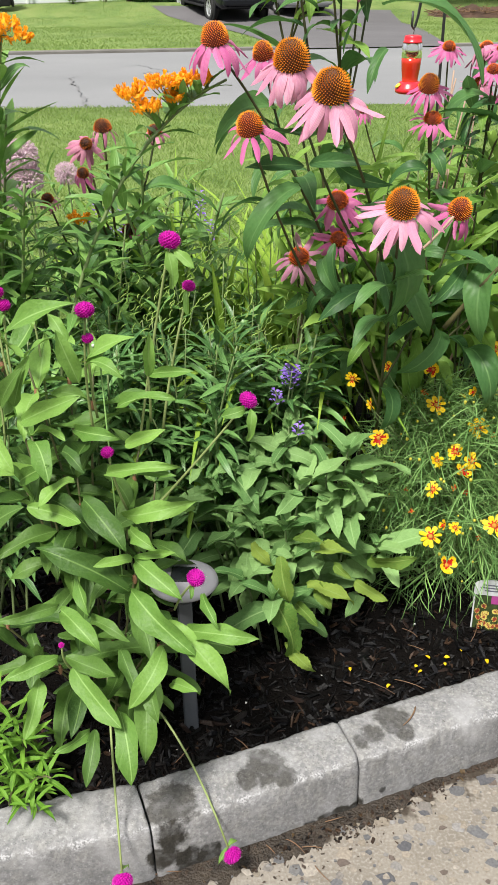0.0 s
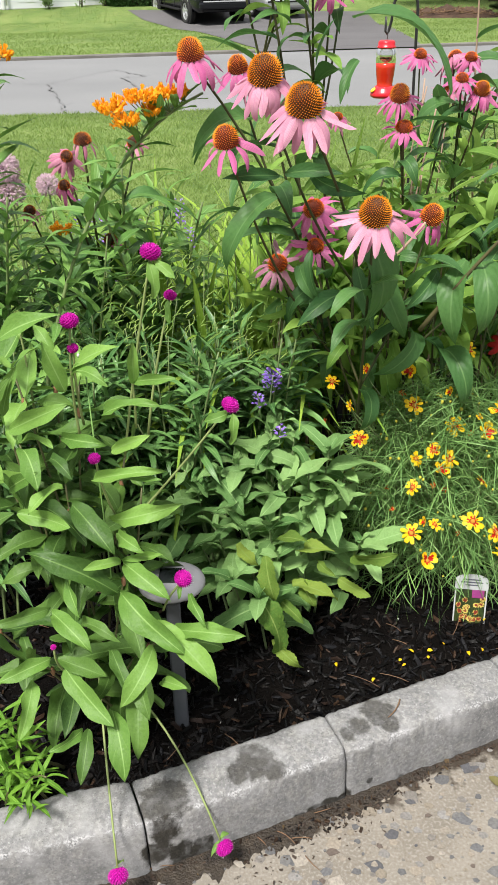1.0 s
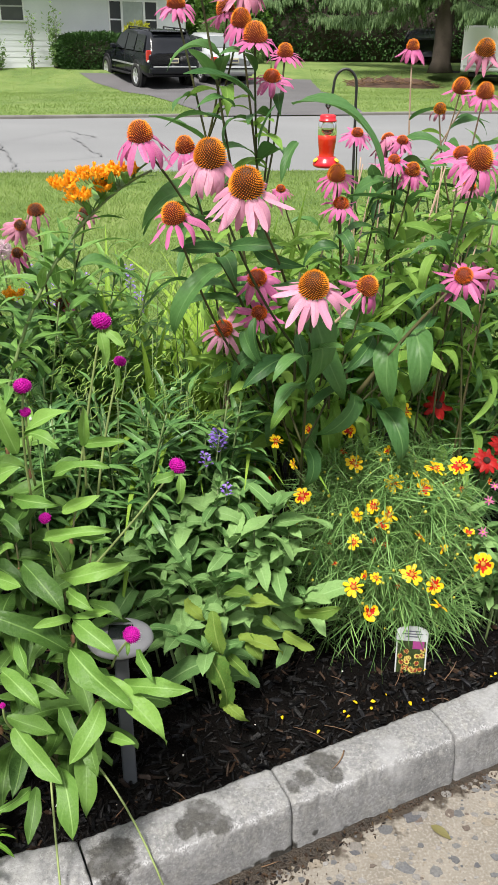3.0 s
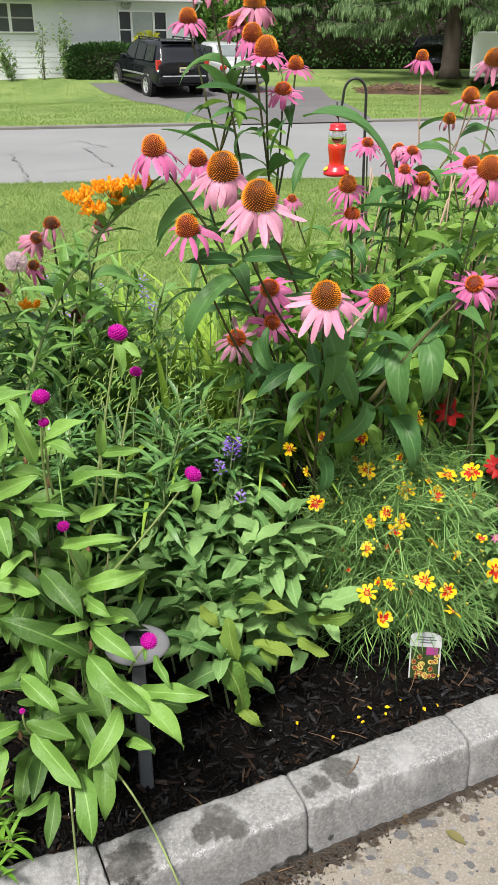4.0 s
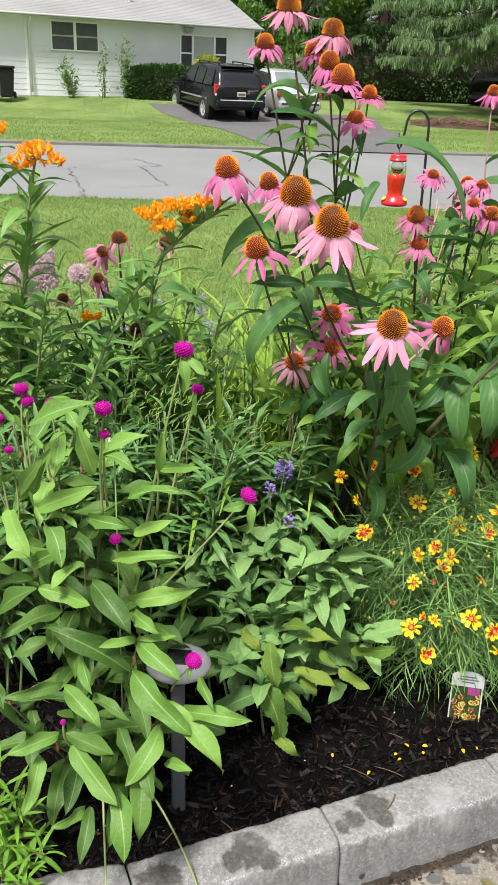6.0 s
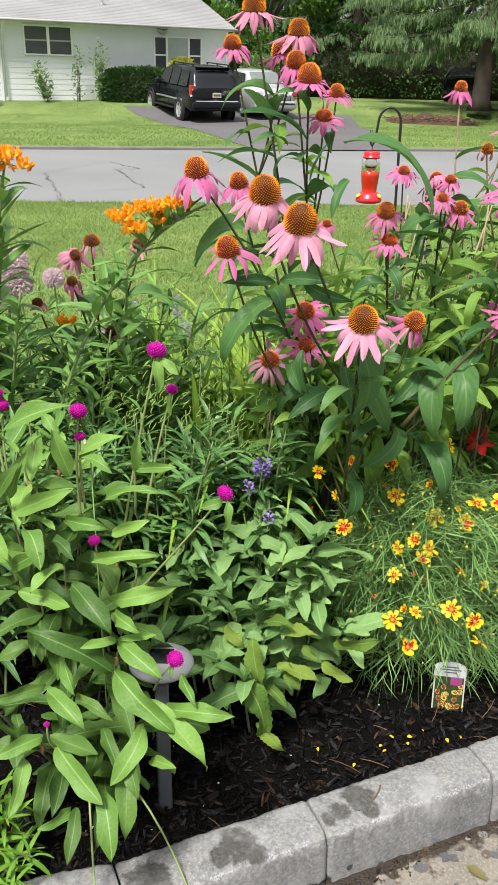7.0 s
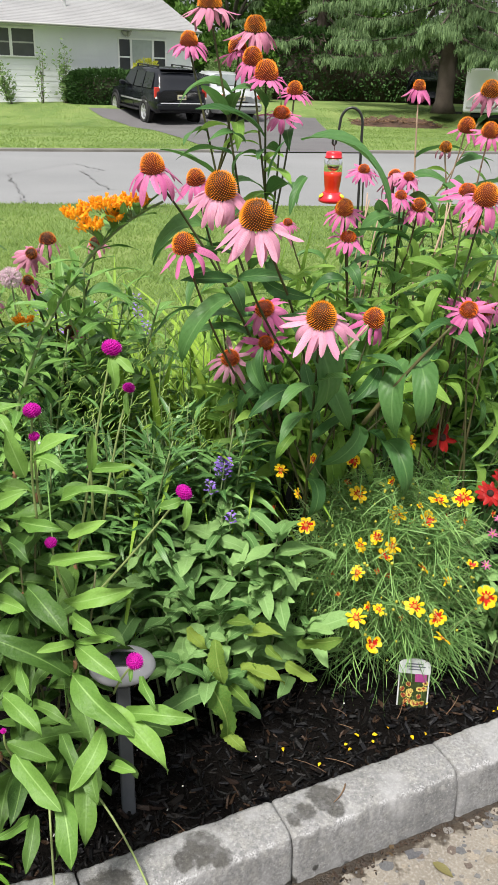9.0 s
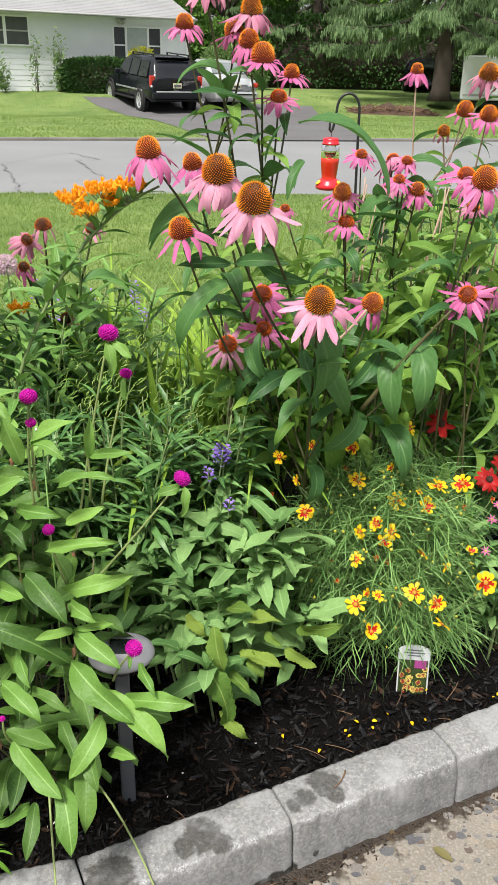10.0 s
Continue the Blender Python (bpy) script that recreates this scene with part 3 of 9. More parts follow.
def wall_plant(s, height, spread, leaves, label, seed):
    """A loose upright shrub at the foot of the house wall."""
    rnd = random.Random(seed)
    base = HM @ Vector((s, -0.45, 0))
    base.z = ground_z(base.x, base.y)
    sh = thing("wall_shrub", base, label, "shrub")
    tips = []
    for k in range(7):
        tip = base + HD * rnd.uniform(-spread, spread) + Vector((0, 0, height * rnd.uniform(0.55, 1)))
        pts = bend(base + HD * rnd.uniform(-0.08, 0.08), (base + tip) / 2 + HD * rnd.uniform(-0.1, 0.1), tip, 6)
        gv, gf, gu = tube(pts, [0.012 * (1 - 0.7 * i / 6) for i in range(7)], 5)
        geo_part("stem", Geo().add(gv, gf, gu), BARK_GREY, sh)
        tips += pts[1:]
    geo_part("foliage", leaf_cloud(leaves, lambda r: (r.choice(tips) + Vector((r.gauss(0, 0.08), r.gauss(0, 0.08), r.gauss(0, 0.1))), (r.gauss(0, 1), r.gauss(0, 1), 0.6)), rnd, 0.13, 0.4), SHRUB_LEAF, sh, kind="stuff")


wall_plant(2.45, 1.25, 0.35, 420, "leafy green shrub against the white house wall", 1)
wall_plant(3.62, 1.75, 0.16, 130, "thin nearly bare shrub against the white wall", 2)
wall_plant(4.45, 2.0, 0.28, 420, "tall pale green climbing shrub against the wall", 3)


# ---- bins ----
def wheeled_bin(place, material, h, label):
    b = thing("wheeled_bin", place, label, "bin")
    x, y, z = place
    bm = bmesh.new()
    bmesh.ops.create_cone(bm, cap_ends=True, segments=4, radius1=0.27, radius2=0.36, depth=h * 0.88, matrix=Matrix.Translation((x, y, z + h * 0.44 + 0.03)) @ Matrix.Rotation(radians(45 + 27), 4, "Z"))
    bmesh.ops.bevel(bm, geom=bm.edges[:], offset=0.03, segments=2, affect="EDGES")
    part("body", bm, material, b)
    part("lid", box(0, 0, 0, 0.56, 0.6, 0.09, 0.035, 2, Matrix.Translation((x, y, z + h * 0.93)) @ Matrix.Rotation(radians(27), 4, "Z") @ Matrix.Rotation(radians(-6), 4, "X")), material, b)
    v, f = lathe(((0.0, -0.03), (0.1, -0.03), (0.11, 0), (0.1, 0.03), (0.0, 0.03)), 12)
    for s in (-0.22, 0.22):
        geo_part("wheel", Geo().add(v, f, m=Matrix.Translation((x + s, y + 0.2, z + 0.11)) @ Matrix.Rotation(radians(90), 4, "Y")), TYRE, b)


wheeled_bin((-9.25, 30.9, 0.42), PLASTIC, 1.02, "black plastic wheeled rubbish bin by the house")
wheeled_bin((-9.85, 30.7, 0.40), BLUE_BIN, 0.55, "low blue plastic recycling bin by the house")


# ---- cars ----
def hull(sections, close=True):
    """A car body from cross-sections along its length: (x, half widths and heights of one side from sill to roof)."""
    v, f = [], []
    n = len(sections[0][1])
    for x, ring in sections:
        for (w, h) in ring:
            v.append((w, x, h))
        for (w, h) in reversed(ring):
            v.append((-w, x, h))
    m = 2 * n
    for i in range(len(sections) - 1):
        for k in range(m):
            f.append((i * m + k, i * m + (k + 1) % m, (i + 1) * m + (k + 1) % m, (i + 1) * m + k))
    f.append(tuple(range(m)))
    f.append(tuple((len(sections) - 1) * m + k for k in range(m - 1, -1, -1)))
    return v, f


def quad_panel(pts, thick, name, material, parent, m, label=""):
    """A slightly thick panel through four corners."""
    p = [Vector(q) for q in pts]
    nrm = (p[1] - p[0]).cross(p[3] - p[0]).normalized() * thick
    v = [tuple(q + nrm) for q in p] + [tuple(q - nrm) for q in p]
    f = [(0, 1, 2, 3), (7, 6, 5, 4), (0, 4, 5, 1), (1, 5, 6, 2), (2, 6, 7, 3), (3, 7, 4, 0)]
    return geo_part(name, Geo().add(v, f), material, parent, label, smooth=False, m=m)


def wheel_on(car, M, x, y, r, w):
    side = 1 if x > 0 else -1
    m = M @ Matrix.Translation((x, y, r)) @ Matrix.Rotation(radians(90 * side), 4, "Y")
    v, f = lathe(((r * 0.62, -w / 2), (r * 0.9, -w / 2), (r * 0.98, -w * 0.38), (r, 0), (r * 0.98, w * 0.38), (r * 0.9, w / 2), (r * 0.66, w / 2), (r * 0.62, w * 0.3)), 28)
    wh = geo_part("wheel", Geo().add(v, f), TYRE, car, "black tyre on an alloy rim", m=m)
    v, f = lathe(((0.0, w * 0.28), (r * 0.15, w * 0.3), (r * 0.2, w * 0.22), (r * 0.3, w * 0.1), (r * 0.5, w * 0.08), (r * 0.56, w * 0.4), (r * 0.66, w * 0.44)), 20)
    geo_part("rim", Geo().add(v, f), RIM, wh, m=m)
    for k in range(5):
        a = k * 72
        mm = m @ Matrix.Rotation(radians(a), 4, "Z")
        part("spoke", box(r * 0.34, 0, w * 0.3, r * 0.5, r * 0.17, w * 0.16, 0.008, 1), RIM, wh, m=mm)


def suv(place, heading, tilt):
    M = Matrix.Translation(place) @ Matrix.Rotation(radians(heading), 4, "Z") @ Matrix.Rotation(radians(tilt), 4, "X")
    car = thing("parked_suv", place, "black sport utility vehicle parked in the driveway", "car")
    # y runs forward from the rear bumper; rings from sill to roof
    def ring(w, belt, roof, top_w, sill=0.40):
        return ((w - 0.06, sill), (w, sill + 0.12), (w + 0.01, belt - 0.30), (w - 0.01, belt - 0.06), (w - 0.05, belt), (top_w + 0.05, roof - 0.09), (top_w - 0.03, roof - 0.015), (top_w * 0.5, roof), )
    low = [(0.0, ring(0.80, 1.06, 1.10, 0.70, 0.48)), (0.06, ring(0.88, 1.07, 1.14, 0.74, 0.44)), (0.16, ring(0.91, 1.08, 1.40, 0.72)), (0.42, ring(0.925, 1.08, 1.72, 0.67)),
           (1.3, ring(0.93, 1.06, 1.76, 0.67)), (2.4, ring(0.93, 1.05, 1.74, 0.67)), (2.75, ring(0.93, 1.05, 1.65, 0.67)), (3.35, ring(0.925, 1.04, 1.10, 0.72)), (3.5, ring(0.92, 1.02, 1.06, 0.74)),
           (4.45, ring(0.89, 0.92, 0.97, 0.72)), (4.68, ring(0.82, 0.82, 0.86, 0.66)), (4.76, ring(0.74, 0.72, 0.76, 0.6, 0.4))]
    v, f = hull(low)
    geo_part("body", Geo().add(v, f), CAR_BLACK, car, "glossy black painted body", m=M)
    for s in (-1, 1):
        # side glass
        for y0, y1, y0t, y1t in ((0.42, 1.18, 0.5, 1.18), (1.26, 2.02, 1.26, 2.0), (2.10, 3.10, 2.08, 2.66)):
            pts = [(s * 0.905, y0, 1.13), (s * 0.90, y1, 1.12), (s * 0.752, y1t, 1.60), (s * 0.752, y0t, 1.60)]
            quad_panel(pts, 0.012, "side_window", CAR_GLASS, car, M, "dark tinted glass")
        part("roof_rail", box(s * 0.62, 1.45, 1.79, 0.04, 1.9, 0.035, 0.012, 1), PLASTIC, car, m=M)
        for yy in (0.55, 1.45, 2.35):
            part("rail_foot", box(s * 0.62, yy, 1.755, 0.035, 0.1, 0.06, 0.01, 1), PLASTIC, car, m=M)
        part("side_moulding", box(s * 0.945, 2.0, 0.70, 0.02, 2.5, 0.055, 0.008, 1), RIM, car, "bright strip along the doors", m=M)
        part("running_board", box(s * 0.93, 2.45, 0.40, 0.14, 1.9, 0.06, 0.02, 1), PLASTIC, car, m=M)
        part("tail_light", box(s * 0.84, 0.115, 1.02, 0.17, 0.12, 0.34, 0.03, 2), LAMP_RED, car, "red tail light", m=M)
        part("lamp_lens", box(s * 0.845, 0.07, 0.87, 0.13, 0.06, 0.07, 0.015, 1), LAMP_CLEAR, car, m=M)
        mir = part("mirror", box(s * 1.02, 2.92, 1.16, 0.2, 0.14, 0.16, 0.04, 2), CAR_BLACK, car, m=M)
        for yy in (1.34, 2.2):
            part("door_handle", box(s * 0.935, yy, 0.95, 0.03, 0.17, 0.035, 0.01, 1), CAR_BLACK, car, m=M)
        for yy in (1.0, 3.9):
            v, f = lathe(((0.37, -0.02), (0.47, -0.03), (0.48, 0.0), (0.45, 0.02), (0.37, 0.015)), 28)
            geo_part("wheel_arch", Geo().add(v, f), PLASTIC, car, m=M @ Matrix.Translation((s * 0.925, yy, 0.40)) @ Matrix.Rotation(radians(90 * s), 4, "Y"))
            wheel_on(car, M, s * 0.85, yy, 0.385, 0.25)
        for yy in (2.05, 1.22, 3.05):
            part("door_gap", box(s * 0.937, yy, 0.78, 0.006, 0.012, 0.72), TYRE, car, m=M)
    quad_panel([(-0.68, 0.13, 1.14), (0.68, 0.13, 1.14), (0.58, 0.36, 1.62), (-0.58, 0.36, 1.62)], 0.02, "rear_window", CAR_GLASS, car, M, "dark tinted rear window")
    quad_panel([(-0.72, 3.28, 1.12), (0.72, 3.28, 1.12), (0.62, 2.80, 1.62), (-0.62, 2.80, 1.62)], 0.02, "windscreen", CAR_GLASS, car, M)
    bump = part("rear_bumper", box(0, 0.03, 0.60, 1.74, 0.2, 0.22, 0.06, 2), CAR_BLACK, car, m=M)
    part("bumper_step", box(0, -0.04, 0.715, 1.5, 0.1, 0.035, 0.012, 1), RIM, bump, "bright strip along the bumper", m=M)
    part("bumper_skirt", box(0, 0.08, 0.47, 1.5, 0.16, 0.08, 0.03, 1), PLASTIC, bump, m=M)
    tail = part("tailgate", box(0, 0.045, 0.90, 1.42, 0.05, 0.42, 0.03, 2), CAR_BLACK, car, m=M)
    part("plate_recess", box(0, 0.016, 0.90, 0.36, 0.014, 0.2, 0.01, 1), PLASTIC, tail, m=M)
    plate = part("number_plate", box(0, -0.004, 0.90, 0.31, 0.012, 0.155, 0.008, 1), PLATE, tail, m=M)
    for dx in (-0.45, 0.42):
        part("badge", box(dx, 0.016, 0.83, 0.16, 0.008, 0.025), RIM, tail, m=M)
    part("spoiler", box(0, 0.36, 1.715, 1.24, 0.2, 0.03, 0.012, 1), CAR_BLACK, car, m=M)
    part("wiper", box(0.1, 0.09, 1.17, 0.5, 0.012, 0.014, m=Matrix()), PLASTIC, car, m=M)
    return M, plate


# SUV: the middle of its rear
SH = 25.5
suvM, suv_plate = suv((-1.17, 29.8, -0.045), SH, 3.2)
part("plate_bar", box(0, -0.014, 0.90, 0.24, 0.006, 0.06), PLATE_BAR, suv_plate, m=suvM)


def sedan(place, heading, tilt):
    M = Matrix.Translation(place) @ Matrix.Rotation(radians(heading), 4, "Z") @ Matrix.Rotation(radians(tilt), 4, "X")
    car = thing("parked_sedan", place, "silver sedan parked beside the black vehicle", "car")

    def ring(w, belt, roof, tw, sill=0.22):
        return ((w - 0.06, sill), (w, sill + 0.12), (w + 0.01, belt - 0.28), (w - 0.015, belt - 0.05), (w - 0.07, belt), (tw + 0.05, roof - 0.08), (tw - 0.04, roof - 0.015), (tw * 0.5, roof))
    low = [(0.0, ring(0.58, 0.80, 0.83, 0.42, 0.42)), (0.03, ring(0.68, 0.88, 0.92, 0.50, 0.34)), (0.09, ring(0.76, 0.94, 0.985, 0.56, 0.28)), (0.2, ring(0.82, 0.955, 1.01, 0.6, 0.25)), (0.5, ring(0.86, 0.95, 1.02, 0.62)), (0.72, ring(0.865, 0.95, 1.08, 0.6)), (1.0, ring(0.868, 0.945, 1.26, 0.58)), (1.3, ring(0.87, 0.94, 1.41, 0.57)),
           (1.7, ring(0.87, 0.93, 1.46, 0.56)), (2.4, ring(0.87, 0.93, 1.43, 0.56)), (3.2, ring(0.865, 0.93, 1.02, 0.6)), (4.2, ring(0.82, 0.78, 0.84, 0.6)), (4.5, ring(0.7, 0.66, 0.7, 0.5, 0.3))]
    v, f = hull(low)
    geo_part("body", Geo().add(v, f), CAR_SILVER, car, "silver painted body", m=M)
    quad_panel([(-0.60, 0.74, 1.10), (0.60, 0.74, 1.10), (0.5, 1.24, 1.395), (-0.5, 1.24, 1.395)], 0.02, "rear_window", PALE_GLASS, car, M, "rear window coloured pale like reflected sky")
    quad_panel([(-0.6, 3.1, 1.05), (0.6, 3.1, 1.05), (0.5, 2.5, 1.4), (-0.5, 2.5, 1.4)], 0.02, "windscreen", CAR_GLASS, car, M)
    for s in (-1, 1):
        for y0, y1, t0, t1 in ((0.98, 1.75, 1.3, 1.75), (1.83, 2.95, 1.83, 2.42)):
            quad_panel([(s * 0.82, y0, 0.99), (s * 0.815, y1, 0.99), (s * 0.64, t1, 1.345), (s * 0.64, t0, 1.345)], 0.012, "side_window", CAR_GLASS, car, M)
        part("tail_light", box(s * 0.7, 0.09, 0.80, 0.26, 0.14, 0.15, 0.04, 2), LAMP_RED, car, "red tail light", m=M)
        part("mirror", box(s * 0.93, 2.75, 1.0, 0.17, 0.12, 0.12, 0.04, 2), CAR_SILVER, car, m=M)
        for yy in (0.95, 3.55):
            wheel_on(car, M, s * 0.76, yy, 0.32, 0.21)
    b = part("rear_bumper", box(0, 0.03, 0.47, 1.62, 0.2, 0.28, 0.08, 2), CAR_SILVER, car, m=M)
    part("bumper_strip", box(0, -0.075, 0.52, 1.4, 0.012, 0.05, 0.004, 1), PLASTIC, b, m=M)
    plate = part("number_plate", box(0, -0.006, 0.76, 0.31, 0.012, 0.15, 0.006, 1), PLATE, car, m=M)
    part("plate_bar", box(0, -0.016, 0.76, 0.24, 0.006, 0.06), PLATE_BAR, plate, m=M)


sedan((0.80, 31.2, 0.09), 23, 5.0)


# ---- camper, brown heap ----
def camper(place):
    M = Matrix.Translation(place) @ Matrix.Rotation(radians(-16), 4, "Z")
    c = thing("camper_trailer", place, "white camper trailer parked behind the trees", "trailer")
    part("body", box(3.0, 1.1, 1.19, 6.0, 2.2, 1.5, 0.08, 3), WHITE_VAN, c, m=M)
    part("trim_strip", box(3.0, -0.006, 0.62, 5.8, 0.02, 0.07, 0.006, 1), CONCRETE, c, m=M)
    part("window", box(2.2, -0.004, 1.4, 0.9, 0.03, 0.5, 0.02, 1), DARK_PANE, c, m=M)
    part("underbody", box(3.0, 1.1, 0.34, 5.4, 1.8, 0.16, 0.03, 1), PLASTIC, c, m=M)
    for s in (0.2, 2.0):
        for x in (2.9, 3.6):
            v, f = lathe(((0.0, -0.1), (0.28, -0.1), (0.33, 0), (0.28, 0.1), (0.0, 0.1)), 18)
            geo_part("wheel", Geo().add(v, f), TYRE, c, m=M @ Matrix.Translation((x, s, 0.33)) @ Matrix.Rotation(radians(90), 4, "X"))
    part("drawbar", box(-0.6, 1.1, 0.4, 1.2, 0.1, 0.08, 0.01, 1), PLASTIC, c, m=M)


camper((9.08, 33.0, ground_z(9.08, 33.0)))


def far_car(place):
    """A dark car half hidden in the shade of the spruce."""
    M = Matrix.Translation(place) @ Matrix.Rotation(radians(-12), 4, "Z")
    c = thing("shaded_car", place, "dark car standing in the shade under the spruce", "car")

    def ring(w, belt, roof, tw):
        return ((w - 0.06, 0.25), (w, 0.4), (w, belt - 0.1), (w - 0.06, belt), (tw, roof - 0.06), (tw * 0.6, roof))
    v, f = hull([(0, ring(0.7, 0.85, 0.9, 0.6)), (0.2, ring(0.84, 0.92, 0.98, 0.62)), (1.0, ring(0.86, 0.93, 1.3, 0.58)), (2.3, ring(0.86, 0.93, 1.36, 0.58)), (3.1, ring(0.86, 0.92, 0.98, 0.62)), (4.2, ring(0.78, 0.72, 0.78, 0.6))])
    geo_part("body", Geo().add(v, f), CAR_BLACK, c, m=M)
    for s in (-1, 1):
        quad_panel([(s * 0.8, 0.8, 0.97), (s * 0.8, 2.9, 0.97), (s * 0.66, 2.3, 1.28), (s * 0.66, 1.1, 1.28)], 0.012, "side_window", CAR_GLASS, c, M)
        for yy in (0.8, 3.4):
            wheel_on(c, M, s * 0.76, yy, 0.32, 0.2)


far_car((9.0, 38.6, 0.70))

heap = thing("brush_heap", (6.5, 32.3, 0.28), "low heap of brown soil and cut brush on the lawn", "heap")
hr = random.Random(3)
hv, hf = [], []
nx, ny = 40, 14
for j in range(ny + 1):
    for i in range(nx + 1):
        u, w = i / nx * 2 - 1, j / ny * 2 - 1
        x, y = 6.5 + 1.75 * u, 32.3 + 0.8 * w
        h = max(0, 1 - u * u) * max(0, 1 - w * w) * (0.26 + 0.22 * noise.noise((x * 2.1, y * 2.1, 0)) + 0.10 * noise.noise((x * 7, y * 7, 3)))
        hv.append((x, y, ground_z(x, y) - 0.03 + h))
hf = [(j * (nx + 1) + i, j * (nx + 1) + i + 1, (j + 1) * (nx + 1) + i + 1, (j + 1) * (nx + 1) + i) for j in range(ny) for i in range(nx)]
geo_part("soil", Geo().add(hv, hf), BROWN_DIRT, heap)
g = Geo()
for k in range(260):
    x, y = 6.5 + hr.uniform(-1.6, 1.6), 32.3 + hr.uniform(-0.75, 0.7)
    z = ground_z(x, y) + max(0, 0.17 * (1 - ((x - 6.5) / 1.75) ** 2))
    a = hr.uniform(0, 6.28)
    l = hr.uniform(0.08, 0.3)
    gv, gf, gu = tube([(x, y, z), (x + l * math.cos(a), y + l * math.sin(a), z + hr.uniform(-0.02, 0.1))], 0.012, 4)
    g.add(gv, gf, gu)
geo_part("brushwood", g, TWIG, heap, kind="stuff")


# ---- trees ----
def spruce(place, height, radius, lowest, seed, sprays):
    """A large old spruce: trunk, level limbs that rise at the tip, and hanging twigs."""
    rnd = random.Random(seed)
    x0, y0, z0 = place
    tree = thing("spruce_tree", place, "large spruce with drooping dark green branches", "tree")
    gv, gf, gu = tube([(x0, y0, z0 - 0.1), (x0, y0, z0 + 0.3), (x0 + 0.05, y0, z0 + height * 0.5), (x0, y0, z0 + height)], [0.5, 0.34, 0.2, 0.03], 14)
    geo_part("trunk", Geo().add(gv, gf, gu), BARK, tree, "dark rough trunk")
    limbs = []
    n = 70
    for k in range(n):
        t = k / n
        h = lowest + (height - lowest) * t
        a = k * 2.4 + rnd.uniform(-0.3, 0.3)
        r = radius * (1 - 0.85 * t) * rnd.uniform(0.8, 1.1)
        b = Vector((x0, y0, z0 + h + 0.5))
        tip = Vector((x0 + r * math.cos(a), y0 + r * math.sin(a), z0 + h - 0.1 * r + rnd.uniform(-0.2, 0.2)))
        mid = (b + tip) / 2 + Vector((0, 0, -0.14 * r))
        pts = bend(b, mid, tip, 10)
        limbs.append(pts)
        gv, gf, gu = tube(pts, [0.06 * (1 - 0.85 * i / 10) for i in range(11)], 5)
        geo_part("limb", Geo().add(gv, gf, gu), BARK, tree)
    V, F, U = [], [], []
    # twigs hang in short curtains from drooping branchlets
    sprigs = []
    for k in range(sprays // 70):
        pts = limbs[int(rnd.random() ** 1.9 * n)]
        t = rnd.random() ** 0.6 * 10
        i = min(9, int(t))
        p = pts[i].lerp(pts[i + 1], t - i)
        d = (pts[i + 1] - pts[i]).normalized()
        s = d.cross(Vector((0, 0, 1))).normalized()
        off = rnd.choice((-1, 1)) * rnd.uniform(0.25, 0.95) * (0.6 + (10 - t) * 0.06)
        end = p + s * off + d * rnd.uniform(0.0, 0.5) + Vector((0, 0, -abs(off) * rnd.uniform(0.15, 0.6) + rnd.uniform(-0.1, 0.15)))
        sprigs.append((p, (p + end) / 2 + Vector((0, 0, 0.10)), end, d, s, off))
    for k in range(sprays):
        a, b, c, d, s, off = sprigs[k % len(sprigs)]
        t = rnd.random()
        p = a * ((1 - t) ** 2) + b * (2 * t * (1 - t)) + c * (t * t) + Vector((rnd.gauss(0, 0.035), rnd.gauss(0, 0.035), rnd.gauss(0, 0.03)))
        l = rnd.uniform(0.07, 0.27)
        way = (Vector((0, 0, -1)) * rnd.uniform(0.8, 2.2) + d * rnd.uniform(-0.1, 0.2) + s * math.copysign(rnd.uniform(0, 0.2), off) + Vector((rnd.gauss(0, 0.12), rnd.gauss(0, 0.12), 0))).normalized()
        side = way.cross(Vector((rnd.gauss(0, 1), rnd.gauss(0, 1), 0.1))).normalized()
        w = rnd.uniform(0.008, 0.021)
        q = len(V)
        curve = Vector((0, 0, -0.12 * l))
        V += [p, p + way * (l * 0.35) + side * w, p + way * (l * 0.35) - side * w, p + way * (l * 0.7) + side * (w * 0.7) + curve * 0.5, p + way * (l * 0.7) - side * (w * 0.7) + curve * 0.5, p + way * l + curve]
        F += [(q, q + 1, q + 2), (q + 1, q + 3, q + 4, q + 2), (q + 3, q + 5, q + 4)]
        U += [(0.5, 0), (1, 0.35), (0, 0.35), (1, 0.7), (0, 0.7), (0.5, 1)]
    geo_part("crown", Geo().add([tuple(a) for a in V], F, U), NEEDLE, tree, kind="stuff")


spruce((8.6, 34.0, 0.55), 13.0, 5.6, 2.0, 21, 210000)
spruce((4.8, 42.5, 0.7), 13.0, 4.4, 1.6, 22, 75000)
spruce((14.5, 39.0, 0.7), 13.0, 4.8, 1.6, 23, 30000)


